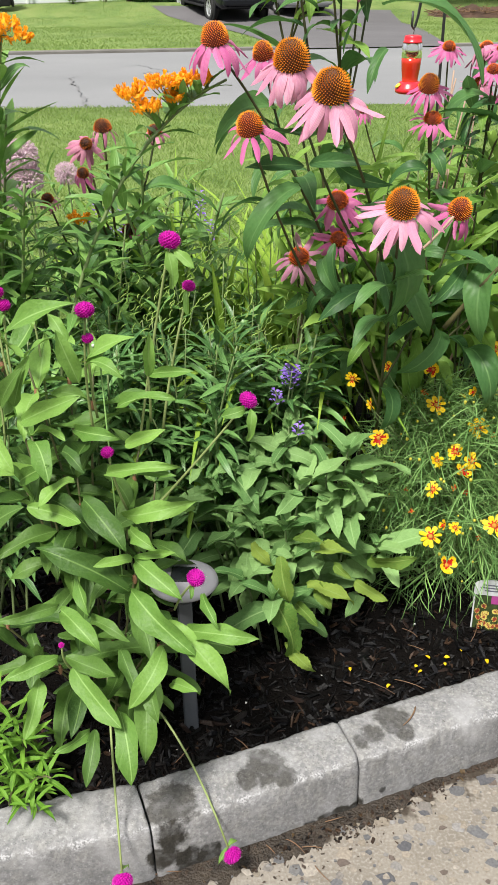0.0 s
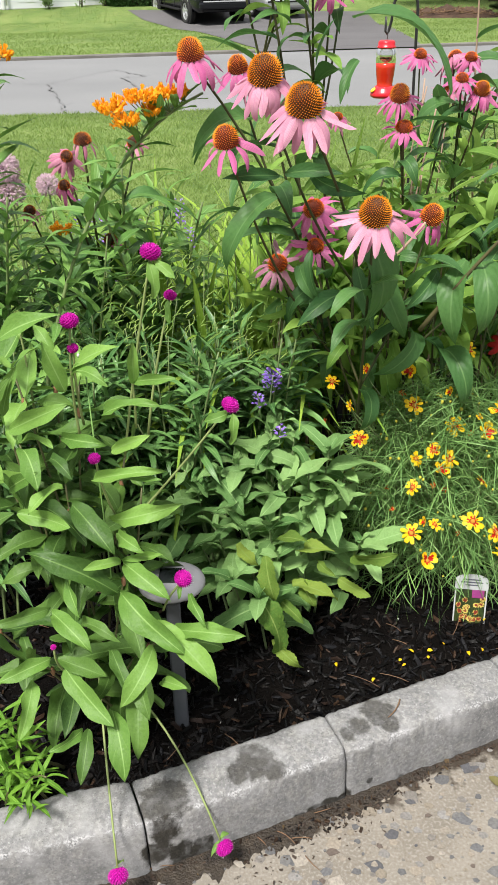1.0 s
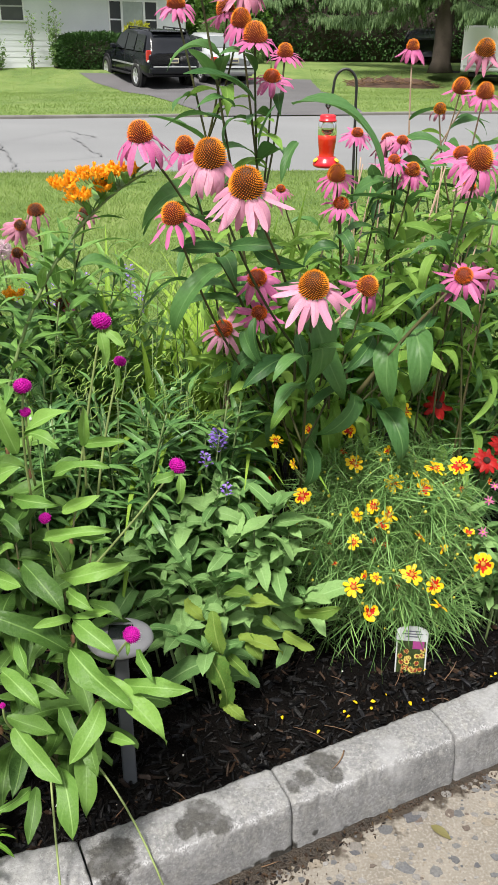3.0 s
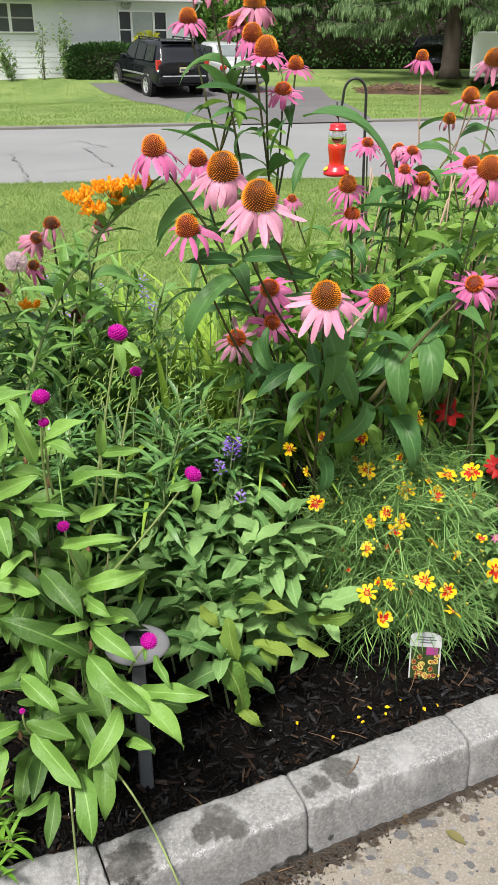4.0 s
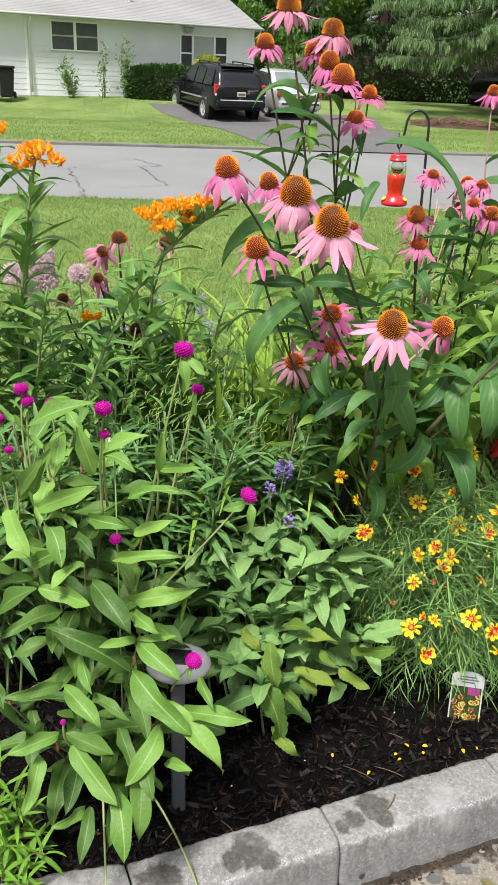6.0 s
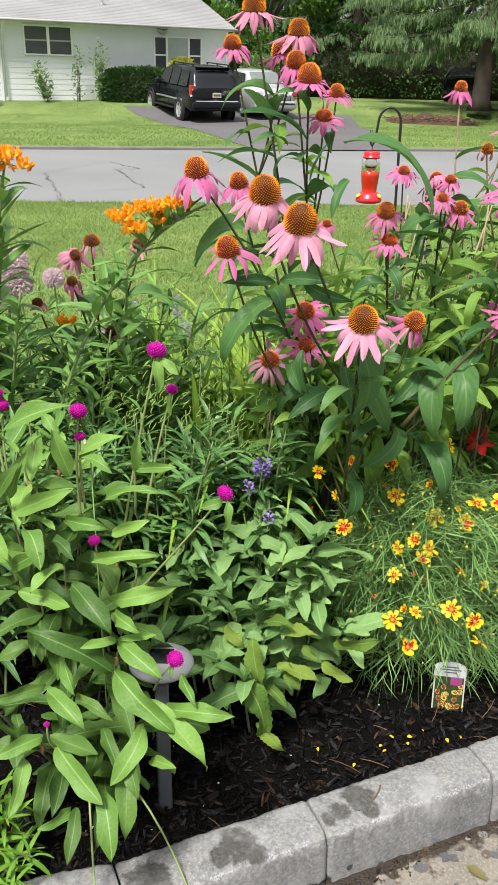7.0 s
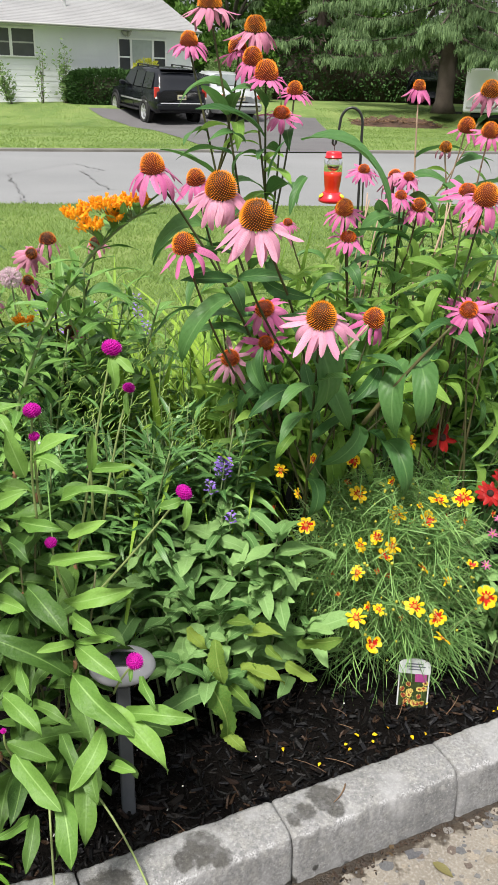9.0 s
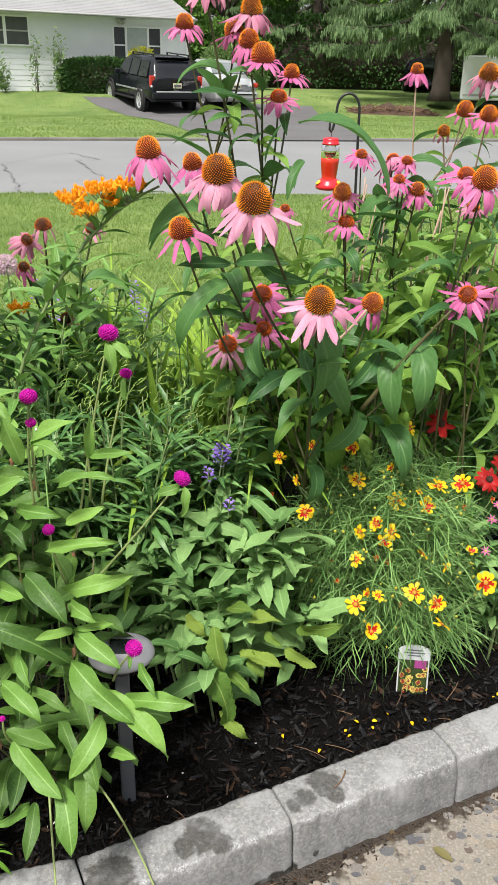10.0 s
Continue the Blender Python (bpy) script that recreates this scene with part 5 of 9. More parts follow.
# thin twigs on the edging and along its foot
for a, b, c, r in (((0.241, 1.618, 0.115), (0.231, 1.595, 0.116), (0.214, 1.576, 0.115), 0.0013), ((0.018, 1.431, 0.009), (0.034, 1.422, 0.010), (0.048, 1.407, 0.009), 0.0009), ((0.043, 1.418, 0.009), (0.061, 1.419, 0.010), (0.076, 1.417, 0.009), 0.0009), ((-0.014, 1.420, 0.009), (-0.005, 1.411, 0.010), (0.000, 1.405, 0.009), 0.0009), ((0.082, 1.465, 0.009), (0.097, 1.469, 0.010), (0.112, 1.475, 0.009), 0.0009), ((-0.187, 1.363, 0.009), (-0.169, 1.368, 0.010), (-0.147, 1.370, 0.009), 0.0009), ((0.063, 1.387, 0.009), (0.073, 1.373, 0.010), (0.085, 1.362, 0.009), 0.0009)):
    gv, gf, gu = tube(bend(a, Vector(b) * 2 - (Vector(a) + Vector(c)) / 2, c, 8), [r, r, r * 1.2, r, r * 0.9, r, r * 0.8, r * 0.7, r * 0.4], 6)
    ob = geo_part("twig", Geo().add(gv, gf, gu), TWIG, None)
    tagged(ob, "thin bent dry twig lying by the edging", "twig", "fallen twigs")


def wet_heap(r):
    x = 0.11 + r.gauss(0, 0.10)
    return x, kerb_line(x) - 0.106 - abs(r.gauss(0, 0.022)), 0.0


ob = geo_part("mulch_litter", chips(380, wet_heap, mrnd, 0.002, 0.011, 0.4, 0.25, 1.0), palette("wet_litter_chip", ((0.008, 0.006, 0.005), (0.02, 0.012, 0.008), (0.05, 0.028, 0.014), (0.012, 0.009, 0.008), (0.09, 0.06, 0.03), (0.03, 0.018, 0.012), (0.006, 0.005, 0.005), (0.06, 0.045, 0.03)), 0.5, 200.0, 0.4, 0.2), None, smooth=False)
tagged(ob, "wet dark bark and soil washed onto the paving", "litter", kind="stuff")

# ---- near lawn ----
gr = random.Random(12)
V, F, U = [], [], []
for _ in range(190000):
    y = 3.15 + (gr.random() ** 1.35) * 7.1
    x = gr.uniform(-0.25 - 0.33 * y, 0.25 + 0.40 * y)
    if y > road_near(x) + 0.03:
        continue
    h = gr.uniform(0.018, 0.046) * (1 + 0.35 * noise.noise((x * 3, y * 3, 0)))
    a = gr.uniform(0, 6.28)
    w = gr.uniform(0.0012, 0.0024) * (1 + 0.06 * y)
    lx, ly = gr.gauss(0, 0.6) * h, gr.gauss(0, 0.6) * h
    sx, sy = w * math.cos(a), w * math.sin(a)
    q = len(V)
    V += [(x - sx, y - sy, 0.004), (x + sx, y + sy, 0.004), (x + lx * 0.5 + sx * 0.8, y + ly * 0.5 + sy * 0.8, h * 0.65), (x + lx * 0.5 - sx * 0.8, y + ly * 0.5 - sy * 0.8, h * 0.65), (x + lx, y + ly, h)]
    F += [(q, q + 1, q + 2, q + 3), (q + 3, q + 2, q + 4)]
    U += [(0, 0), (1, 0), (1, 0.6), (0, 0.6), (0.5, 1)]
ob = geo_part("lawn_grass", Geo().add(V, F, U), BLADE, None)
tagged(ob, "short green blades of mown lawn grass", "grass", kind="stuff")


# ---- lawn across the street ----
V, F, U = [], [], []
for _ in range(120000):
    q = gr.random() ** 1.2
    x = gr.uniform(-12, 14)
    y = road_far(x) + 0.12 + 15.5 * q
    if abs(x) > 1.2 + 0.36 * y:
        continue
    k = min(4, max(0, sum(y > p[1] for p in DL[1:5])))
    u = (y - DL[k][1]) / (DL[k + 1][1] - DL[k][1])
    left, right = DL[k][0] + (DL[k + 1][0] - DL[k][0]) * u, 3.25 + 0.03 * (y - 18.5)
    if left - 0.03 < x < right:
        continue
    if (HM.inverted() @ Vector((x, y, 0))).y > -0.05 and x < 1.5:
        continue
    z = ground_z(0, road_far(0) + y - road_far(x)) - 0.01
    h = gr.uniform(0.02, 0.055) * (1 + 0.6 * noise.noise((x * 0.8, y * 0.8, 0)))
    w, a = gr.uniform(0.006, 0.012), gr.uniform(0, 3.14)
    n = len(V)
    V += [(x - w * math.cos(a), y - w * math.sin(a), z), (x + w * math.cos(a), y + w * math.sin(a), z), (x + gr.gauss(0, 0.5) * h, y + gr.gauss(0, 0.5) * h, z + h)]
    F.append((n, n + 1, n + 2))
    U += [(0, 0), (1, 0), (0.5, 1)]
ob = geo_part("lawn_grass", Geo().add(V, F, U), BLADE, None)
tagged(ob, "mown grass on the lawn before the house", "grass", kind="stuff")


# ---- plant materials and shared leaf shapes ----
GOM_LEAF = leafy("gomphrena_leaf", (0.07, 0.165, 0.026), (0.225, 0.395, 0.08), (0.23, 0.38, 0.11), 0.5, 0.22, spec=0.3, veins=7.0, crinkle=0.2)
# darker copy of the leaf above: shade on lower, inner leaves put into colour
GOM_SHADED_LEAF = leafy("gomphrena_shaded_leaf", (0.028, 0.075, 0.014), (0.11, 0.21, 0.038), (0.13, 0.23, 0.06), 0.5, 0.18, spec=0.3, veins=7.0, crinkle=0.2)
GOM_STEM = plain("gomphrena_stem", (0.055, 0.06, 0.02), (0.13, 0.13, 0.05), 0.6, 20, 200, 0.1)
GOM_STALK = plain("gomphrena_flower_stalk", (0.15, 0.20, 0.06), (0.25, 0.31, 0.11), 0.6, 20, 200, 0.1)
GOM_NODE = plain("red_stem_node", (0.22, 0.09, 0.05), (0.28, 0.16, 0.08), 0.6, 20, 200, 0.1)
MAGENTA = leafy("magenta_bract", (0.30, 0.0, 0.20), (0.62, 0.015, 0.40), island=True, rough=0.55, through_light=0.2, spec=0.2)
SPECK = plain("pale_speck", (0.6, 0.42, 0.55), (0.75, 0.6, 0.7), 0.6, 40, 200, 0.0)
MINT_LEAF = leafy("sage_leaf", (0.06, 0.16, 0.04), (0.265, 0.43, 0.15), (0.25, 0.40, 0.155), 0.62, 0.2, spec=0.22, crinkle=0.35)
MINT_YELLOW = leafy("yellowing_leaf", (0.06, 0.15, 0.025), (0.25, 0.34, 0.06), (0.22, 0.32, 0.08), 0.65, 0.3, spots=(0.3, 0.2, 0.05), spec=0.15, veins=8.0, crinkle=0.4)
MINT_STEM = plain("sage_stem", (0.12, 0.18, 0.07), (0.2, 0.27, 0.11), 0.7, 20, 200, 0.1)
CONE_LEAF = leafy("coneflower_leaf", (0.024, 0.082, 0.026), (0.105, 0.23, 0.062), (0.12, 0.235, 0.075), 0.45, 0.3, spec=0.24)
# lighter copy of the leaf: light reaching the inner leaves put into the colour
CONE_BACKLIT = leafy("coneflower_backlit_leaf", (0.09, 0.21, 0.035), (0.31, 0.49, 0.10), (0.26, 0.42, 0.10), 0.5, 0.42, spec=0.2)
CONE_STEM = plain("coneflower_stem", (0.030, 0.048, 0.016), (0.085, 0.072, 0.03), 0.6, 20, 200, 0.1, each=True, spec=0.25)
DRY_STEM = plain("dry_pinkish_stem", (0.26, 0.17, 0.12), (0.42, 0.30, 0.22), 0.7, 20, 200, 0.1)
PINK = leafy("pink_petal", (0.48, 0.085, 0.26), (0.66, 0.22, 0.41), (0.52, 0.13, 0.31), 0.55, 0.3, spec=0.2, veins=0.0)
PALE_PINK = leafy("pale_pink_petal", (0.58, 0.23, 0.36), (0.73, 0.39, 0.50), (0.62, 0.27, 0.42), 0.55, 0.3, spec=0.2, veins=0.0)
DULL_PINK = leafy("faded_petal", (0.42, 0.14, 0.24), (0.62, 0.28, 0.38), (0.5, 0.2, 0.3), 0.65, 0.25, spec=0.15, veins=0.0)
CONE_DARK = plain("cone_ground", (0.022, 0.007, 0.004), (0.045, 0.014, 0.006), 0.8, 60, 300, 0.3)
CONE_ORANGE = plain("cone_spike_orange", (0.88, 0.19, 0.008), (1.0, 0.42, 0.03), 0.5, 60, 300, 0.0, island=True)
CONE_RED = plain("cone_spike_red", (0.64, 0.09, 0.006), (0.92, 0.22, 0.010), 0.5, 60, 300, 0.0, island=True)
CONE_GOLD = plain("cone_spike_gold", (0.62, 0.16, 0.006), (0.92, 0.36, 0.014), 0.5, 60, 300, 0.0, island=True)
CONE_GREEN = plain("cone_heart", (0.32, 0.10, 0.008), (0.62, 0.22, 0.014), 0.6, 60, 300, 0.0, island=True)
ORANGE = leafy("orange_floret", (0.84, 0.28, 0.008), (0.95, 0.48, 0.02), island=True, rough=0.5, through_light=0.25, spec=0.2)
WEED_LEAF = leafy("milkweed_leaf", (0.045, 0.13, 0.028), (0.20, 0.37, 0.08), (0.2, 0.34, 0.11), 0.45, 0.2, spec=0.3)
WEED_STEM = plain("milkweed_stem", (0.10, 0.15, 0.05), (0.18, 0.24, 0.09), 0.6, 20, 200, 0.1)
NARROW = leafy("dark_narrow_leaf", (0.028, 0.09, 0.026), (0.155, 0.31, 0.085), (0.18, 0.32, 0.11), 0.38, 0.1, spec=0.38)
LIME = leafy("lime_leaf", (0.075, 0.19, 0.02), (0.17, 0.34, 0.04), (0.25, 0.42, 0.08), 0.5, 0.3, spec=0.16)
STRAP = leafy("strap_leaf", (0.14, 0.27, 0.03), (0.36, 0.52, 0.08), (0.28, 0.44, 0.09), 0.5, 0.3, spec=0.16, veins=0.0)
THREAD = leafy("thread_leaf", (0.07, 0.18, 0.045), (0.27, 0.45, 0.14), island=True, rough=0.5, through_light=0.2, spec=0.3)
CURL = leafy("yellow_green_pod", (0.15, 0.28, 0.055), (0.34, 0.46, 0.12), island=True, rough=0.6, through_light=0.2, spec=0.2)
YELLOW = leafy("yellow_ray", (0.70, 0.42, 0.008), (0.84, 0.60, 0.02), rough=0.5, through_light=0.25, spec=0.2, veins=0.0)
RAY_RED = leafy("crimson_ray", (0.34, 0.008, 0.005), (0.50, 0.025, 0.008), rough=0.5, through_light=0.2, spec=0.2, veins=0.0)
COR_DISC = plain("coreopsis_disc", (0.35, 0.12, 0.01), (0.55, 0.28, 0.02), 0.7, 90, 300, 0.3)
BUD = plain("flower_bud", (0.32, 0.32, 0.03), (0.55, 0.48, 0.05), 0.6, 60, 200, 0.0, each=True)
SCARLET = leafy("scarlet_petal", (0.30, 0.010, 0.010), (0.50, 0.020, 0.018), (0.5, 0.01, 0.01), 0.5, 0.25, spec=0.2, veins=0.0)
MAUVE = leafy("allium_floret", (0.55, 0.38, 0.48), (0.76, 0.60, 0.66), island=True, rough=0.6, through_light=0.25, spec=0.15)
VIOLET = leafy("violet_floret", (0.22, 0.11, 0.52), (0.40, 0.26, 0.78), island=True, rough=0.6, through_light=0.2, spec=0.15)
DEAD_LEAF = leafy("dead_brown_leaf", (0.22, 0.12, 0.05), (0.42, 0.27, 0.14), rough=0.7, through_light=0.1)
OLIVE_LEAF = leafy("olive_fallen_leaf", (0.10, 0.09, 0.03), (0.16, 0.14, 0.05), rough=0.6, through_light=0.1)


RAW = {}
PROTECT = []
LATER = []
VIEWPOINT = Vector((0.0, 0.5, 1.28))  # close to the camera; leaves that would hide a flower from here are left out


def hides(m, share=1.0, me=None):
    """Whether a leaf posed by m would hide a flower from the camera."""
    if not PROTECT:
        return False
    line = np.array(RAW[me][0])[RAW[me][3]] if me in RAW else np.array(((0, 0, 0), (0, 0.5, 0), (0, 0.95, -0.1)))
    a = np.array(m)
    pts = line @ a[:3, :3].T + a[:3, 3] - np.array(VIEWPOINT)
    way = np.array([f - VIEWPOINT for f, gap in PROTECT])
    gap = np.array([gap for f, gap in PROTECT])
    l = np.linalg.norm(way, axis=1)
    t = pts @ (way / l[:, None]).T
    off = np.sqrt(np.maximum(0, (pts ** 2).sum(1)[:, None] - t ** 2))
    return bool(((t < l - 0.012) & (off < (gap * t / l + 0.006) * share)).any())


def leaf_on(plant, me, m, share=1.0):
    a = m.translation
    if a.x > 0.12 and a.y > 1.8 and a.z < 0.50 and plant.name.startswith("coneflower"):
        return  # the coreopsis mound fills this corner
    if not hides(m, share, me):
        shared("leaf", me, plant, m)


def leafset(name, material, specs, width, n=6, cols=3, tip=1.5, shape=0.9, teeth=0.0):
    """Leaf shapes one metre long, to be shared and scaled: specs of (droop, fold, wave)."""
    out = []
    for i, (droop, fold, wave) in enumerate(specs):
        v, f, u = blade(1.0, width, droop, fold, wave, n, shape, tip, i, cols, teeth)
        out.append(Geo().add(v, f, u).mesh(name, material))
        RAW[out[-1]] = (v, f, u, list(range(cols // 2, len(v), cols)))
    return out


BENDS = ((0.25, 0.25, 0.04), (0.45, 0.3, 0.06), (0.65, 0.22, 0.05), (0.1, 0.35, 0.03), (0.85, 0.28, 0.08), (0.35, 0.4, 0.1))
GOM_SHAPES = ((0.4, 0.35, 0.12), (0.6, 0.45, 0.15), (0.9, 0.3, 0.13), (0.2, 0.5, 0.11), (1.2, 0.35, 0.17), (0.5, 0.45, 0.18), (-0.4, 0.45, 0.15), (0.7, 0.3, 0.2))
GOM_SET = leafset("leaf", GOM_LEAF, GOM_SHAPES, 0.31, 14, 5, 1.3, 1.05)
GOM_SHADED_SET = leafset("leaf", GOM_SHADED_LEAF, GOM_SHAPES, 0.29, 14, 5, 1.3, 1.05)
MINT_SET = leafset("leaf", MINT_LEAF, ((0.25, 0.2, 0.07), (0.5, 0.25, 0.1), (0.8, 0.15, 0.09), (0.1, 0.3, 0.08), (1.0, 0.2, 0.12), (0.4, 0.3, 0.12), (0.6, 0.25, 0.1)), 0.40, 13, 5, 1.3, teeth=0.03)
MINT_YSET = leafset("leaf", MINT_YELLOW, ((0.4, 0.3, 0.13), (0.8, 0.25, 0.16), (1.1, 0.3, 0.14), (0.2, 0.4, 0.12), (0.9, 0.2, 0.18), (0.5, 0.35, 0.15)), 0.46, 19, 5, 1.25, teeth=0.07)
CONE_SET = leafset("leaf", CONE_LEAF, ((0.6, 0.35, 0.05), (1.0, 0.3, 0.06), (1.4, 0.3, 0.05), (1.9, 0.25, 0.06), (0.3, 0.4, 0.04), (1.3, 0.5, 0.1)), 0.29, 10, 5, 1.15)
INNER_SET = leafset("leaf", CONE_BACKLIT, ((0.6, 0.35, 0.05), (1.0, 0.3, 0.06), (1.4, 0.3, 0.05), (1.9, 0.25, 0.06), (0.3, 0.4, 0.04), (1.3, 0.5, 0.1)), 0.20, 8, 3, 1.2)
BROAD_SET = leafset("leaf", CONE_LEAF, ((0.8, 0.3, 0.06), (1.3, 0.25, 0.08), (1.7, 0.3, 0.06), (0.5, 0.35, 0.05)), 0.38, 12, 5, 1.15)
LIGHT_SET = leafset("leaf", CONE_BACKLIT, ((0.8, 0.3, 0.06), (1.3, 0.25, 0.08), (1.7, 0.3, 0.06), (0.5, 0.35, 0.05)), 0.30, 10, 5, 1.15)
WEED_SET = leafset("leaf", WEED_LEAF, BENDS, 0.205, 7, 3, 1.2)
NARROW_SET = leafset("leaf", NARROW, BENDS, 0.16, 5, 3, 1.2)
LIME_SET = leafset("leaf", LIME, BENDS, 0.15, 5)
STRAP_SET = leafset("leaf", STRAP, ((0.8, 0.5, 0.0), (1.3, 0.5, 0.01), (1.8, 0.4, 0.0), (2.3, 0.4, 0.01), (0.4, 0.6, 0.0)), 0.027, 10)
PETALS = {m.name: [Geo().add(*blade(1.0, 0.215, d, -0.35, 0.05, 8, 0.66, 2.6, i, 5)).mesh("petal", m) for i, d in enumerate((0.3, 0.55, 0.8, 0.1, -0.15, 1.0, 0.4))] for m in (PINK, PALE_PINK, DULL_PINK, SCARLET)}


def golden(n, top=1.0, bottom=0.0):
    """Points spread evenly on a dome of radius 1 between two heights."""
    out = []
    for i in range(n):
        z = top - (top - bottom) * (i + 0.5) / n
        a = i * 2.39996
        r = math.sqrt(max(0, 1 - z * z))
        out.append(Vector((r * math.cos(a), r * math.sin(a), z)))
    return out


def cone_mesh(tip, heart, ground, n=330, tall=1.2, dark_top=0.8, w=0.036, low=-1.0):
    """A coneflower's cone, radius 1: a dark dome set with stiff spikes."""
    g = Geo()
    v, f = lathe([(math.cos(t * math.pi / 2) ** 0.8 * 0.9 + 0.001, math.sin(t * math.pi / 2) * tall * 0.9 - 0.05) for t in (i / 8 for i in range(9))], 18)
    g.add(v, f, None, 0)
    v, f = lathe(((0.0, -0.45), (0.2, -0.4), (0.62, -0.12), (0.9, -0.04)), 14)
    g.add(v, f, None, 3)
    rnd = random.Random(4)
    for p in golden(n, 0.995, 0.0):
        d = Vector((p.x, p.y, p.z * 1.1 + 0.2)).normalized()
        q = 0.9 * math.cos(math.asin(p.z)) ** -0.2 if p.z < 0.99 else 0.9
        b = Vector((p.x * q, p.y * q, p.z * tall * 0.88))
        s = d.orthogonal().normalized()
        t = d.cross(s)
        l = 0.19 * rnd.uniform(0.8, 1.2) * (0.7 if p.z > 0.9 else 1)
        ring = [tuple(b + (s * math.cos(a) + t * math.sin(a)) * w) for a in (0, 2.1, 4.2)]
        mid = [tuple(b + d * (l * 0.2) + (s * math.cos(a) + t * math.sin(a)) * w) for a in (0, 2.1, 4.2)]
        q = ring + mid + [tuple(b + d * l)]
        g.add(q[:6], [(0, 1, 4, 3), (1, 2, 5, 4), (2, 0, 3, 5)], None, 0)
        g.add(q[3:], [(0, 1, 3), (1, 2, 3), (2, 0, 3)], None, 2 if p.z > dark_top or p.z < low else 1)
    return g.mesh("flower_head", [ground, tip, heart, CONE_STEM], smooth=False)


CONE_OLD = plain("cone_spike_old", (0.30, 0.07, 0.008), (0.60, 0.17, 0.012), 0.6, 60, 300, 0.0, island=True)
CONE_SIDE = plain("cone_side_spike", (0.42, 0.065, 0.012), (0.72, 0.15, 0.018), 0.6, 60, 300, 0.0, island=True)
CONE_RUST = plain("cone_ground_rust", (0.09, 0.014, 0.006), (0.16, 0.026, 0.007), 0.8, 60, 300, 0.3)
CONE_UMBER = plain("cone_ground_umber", (0.055, 0.016, 0.005), (0.12, 0.040, 0.008), 0.8, 60, 300, 0.3)
CONES = {"orange": cone_mesh(CONE_ORANGE, CONE_SIDE, CONE_RUST, 360, 1.48, 2.0, 0.045, 0.30), "red": cone_mesh(CONE_RED, CONE_SIDE, CONE_RUST, 300, 0.98, 2.0, 0.045, 0.3), "old": cone_mesh(CONE_OLD, CONE_SIDE, CONE_DARK, 330, 1.2, 2.0, 0.040, 0.4), "gold": cone_mesh(CONE_GOLD, CONE_GREEN, CONE_UMBER, 420, 1.42, 0.96, 0.044)}


def frame_of(place, az, el):
    """A pose whose z axis points along az round z and el up."""
    a, e = radians(az), radians(el)
    d = Vector((math.cos(a) * math.cos(e), math.sin(a) * math.cos(e), math.sin(e)))
    return Matrix.Translation(place) @ d.to_track_quat("Z", "Y").to_matrix().to_4x4(), d


def stem_part(plant, pts, r0, r1, material, name="stem"):
    n = len(pts) - 1
    gv, gf, gu = tube(pts, [r0 + (r1 - r0) * i / n for i in range(n + 1)], 6)
    return geo_part(name, Geo().add(gv, gf, gu), material, plant)


def coneflower_head(plant, place, r, rnd, tone="orange", petal=PINK, length=0.045, droop=25, n=17, az=-90, el=62):
    """A flower head whose cone has its middle at place."""
    M, d = frame_of(place, az, el)
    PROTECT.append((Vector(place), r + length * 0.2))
    r = r * (0.80 if tone == "gold" else 0.84)
    M = M @ Matrix.Translation((0, 0, -r * 0.5))
    head = shared("flower_head", CONES[tone], plant, M @ Matrix.Rotation(rnd.uniform(0, 6), 4, "Z") @ Matrix.Diagonal((r, r, r, 1)), {"orange": "bright orange spiky cone", "red": "rusty red-orange cone", "gold": "dark-centred golden cone", "old": "browned old cone"}[tone])
    for k in range(n):
        a = 360 * k / n + rnd.uniform(-6, 6)
        m = M @ Matrix.Rotation(radians(a), 4, "Z") @ Matrix.Translation((0, r * 0.86, -0.02 * r)) @ Matrix.Rotation(radians(-droop + rnd.gauss(0, 11)), 4, "X") @ Matrix.Rotation(rnd.gauss(0, 0.26), 4, "Y")
        shared("petal", rnd.choice(PETALS[petal.name]), head, m @ Matrix.Diagonal((length * rnd.uniform(0.95, 1.18), length * rnd.uniform(0.78, 1.12), length, 1)))
    return Vector(place) - d * (r * 0.8)


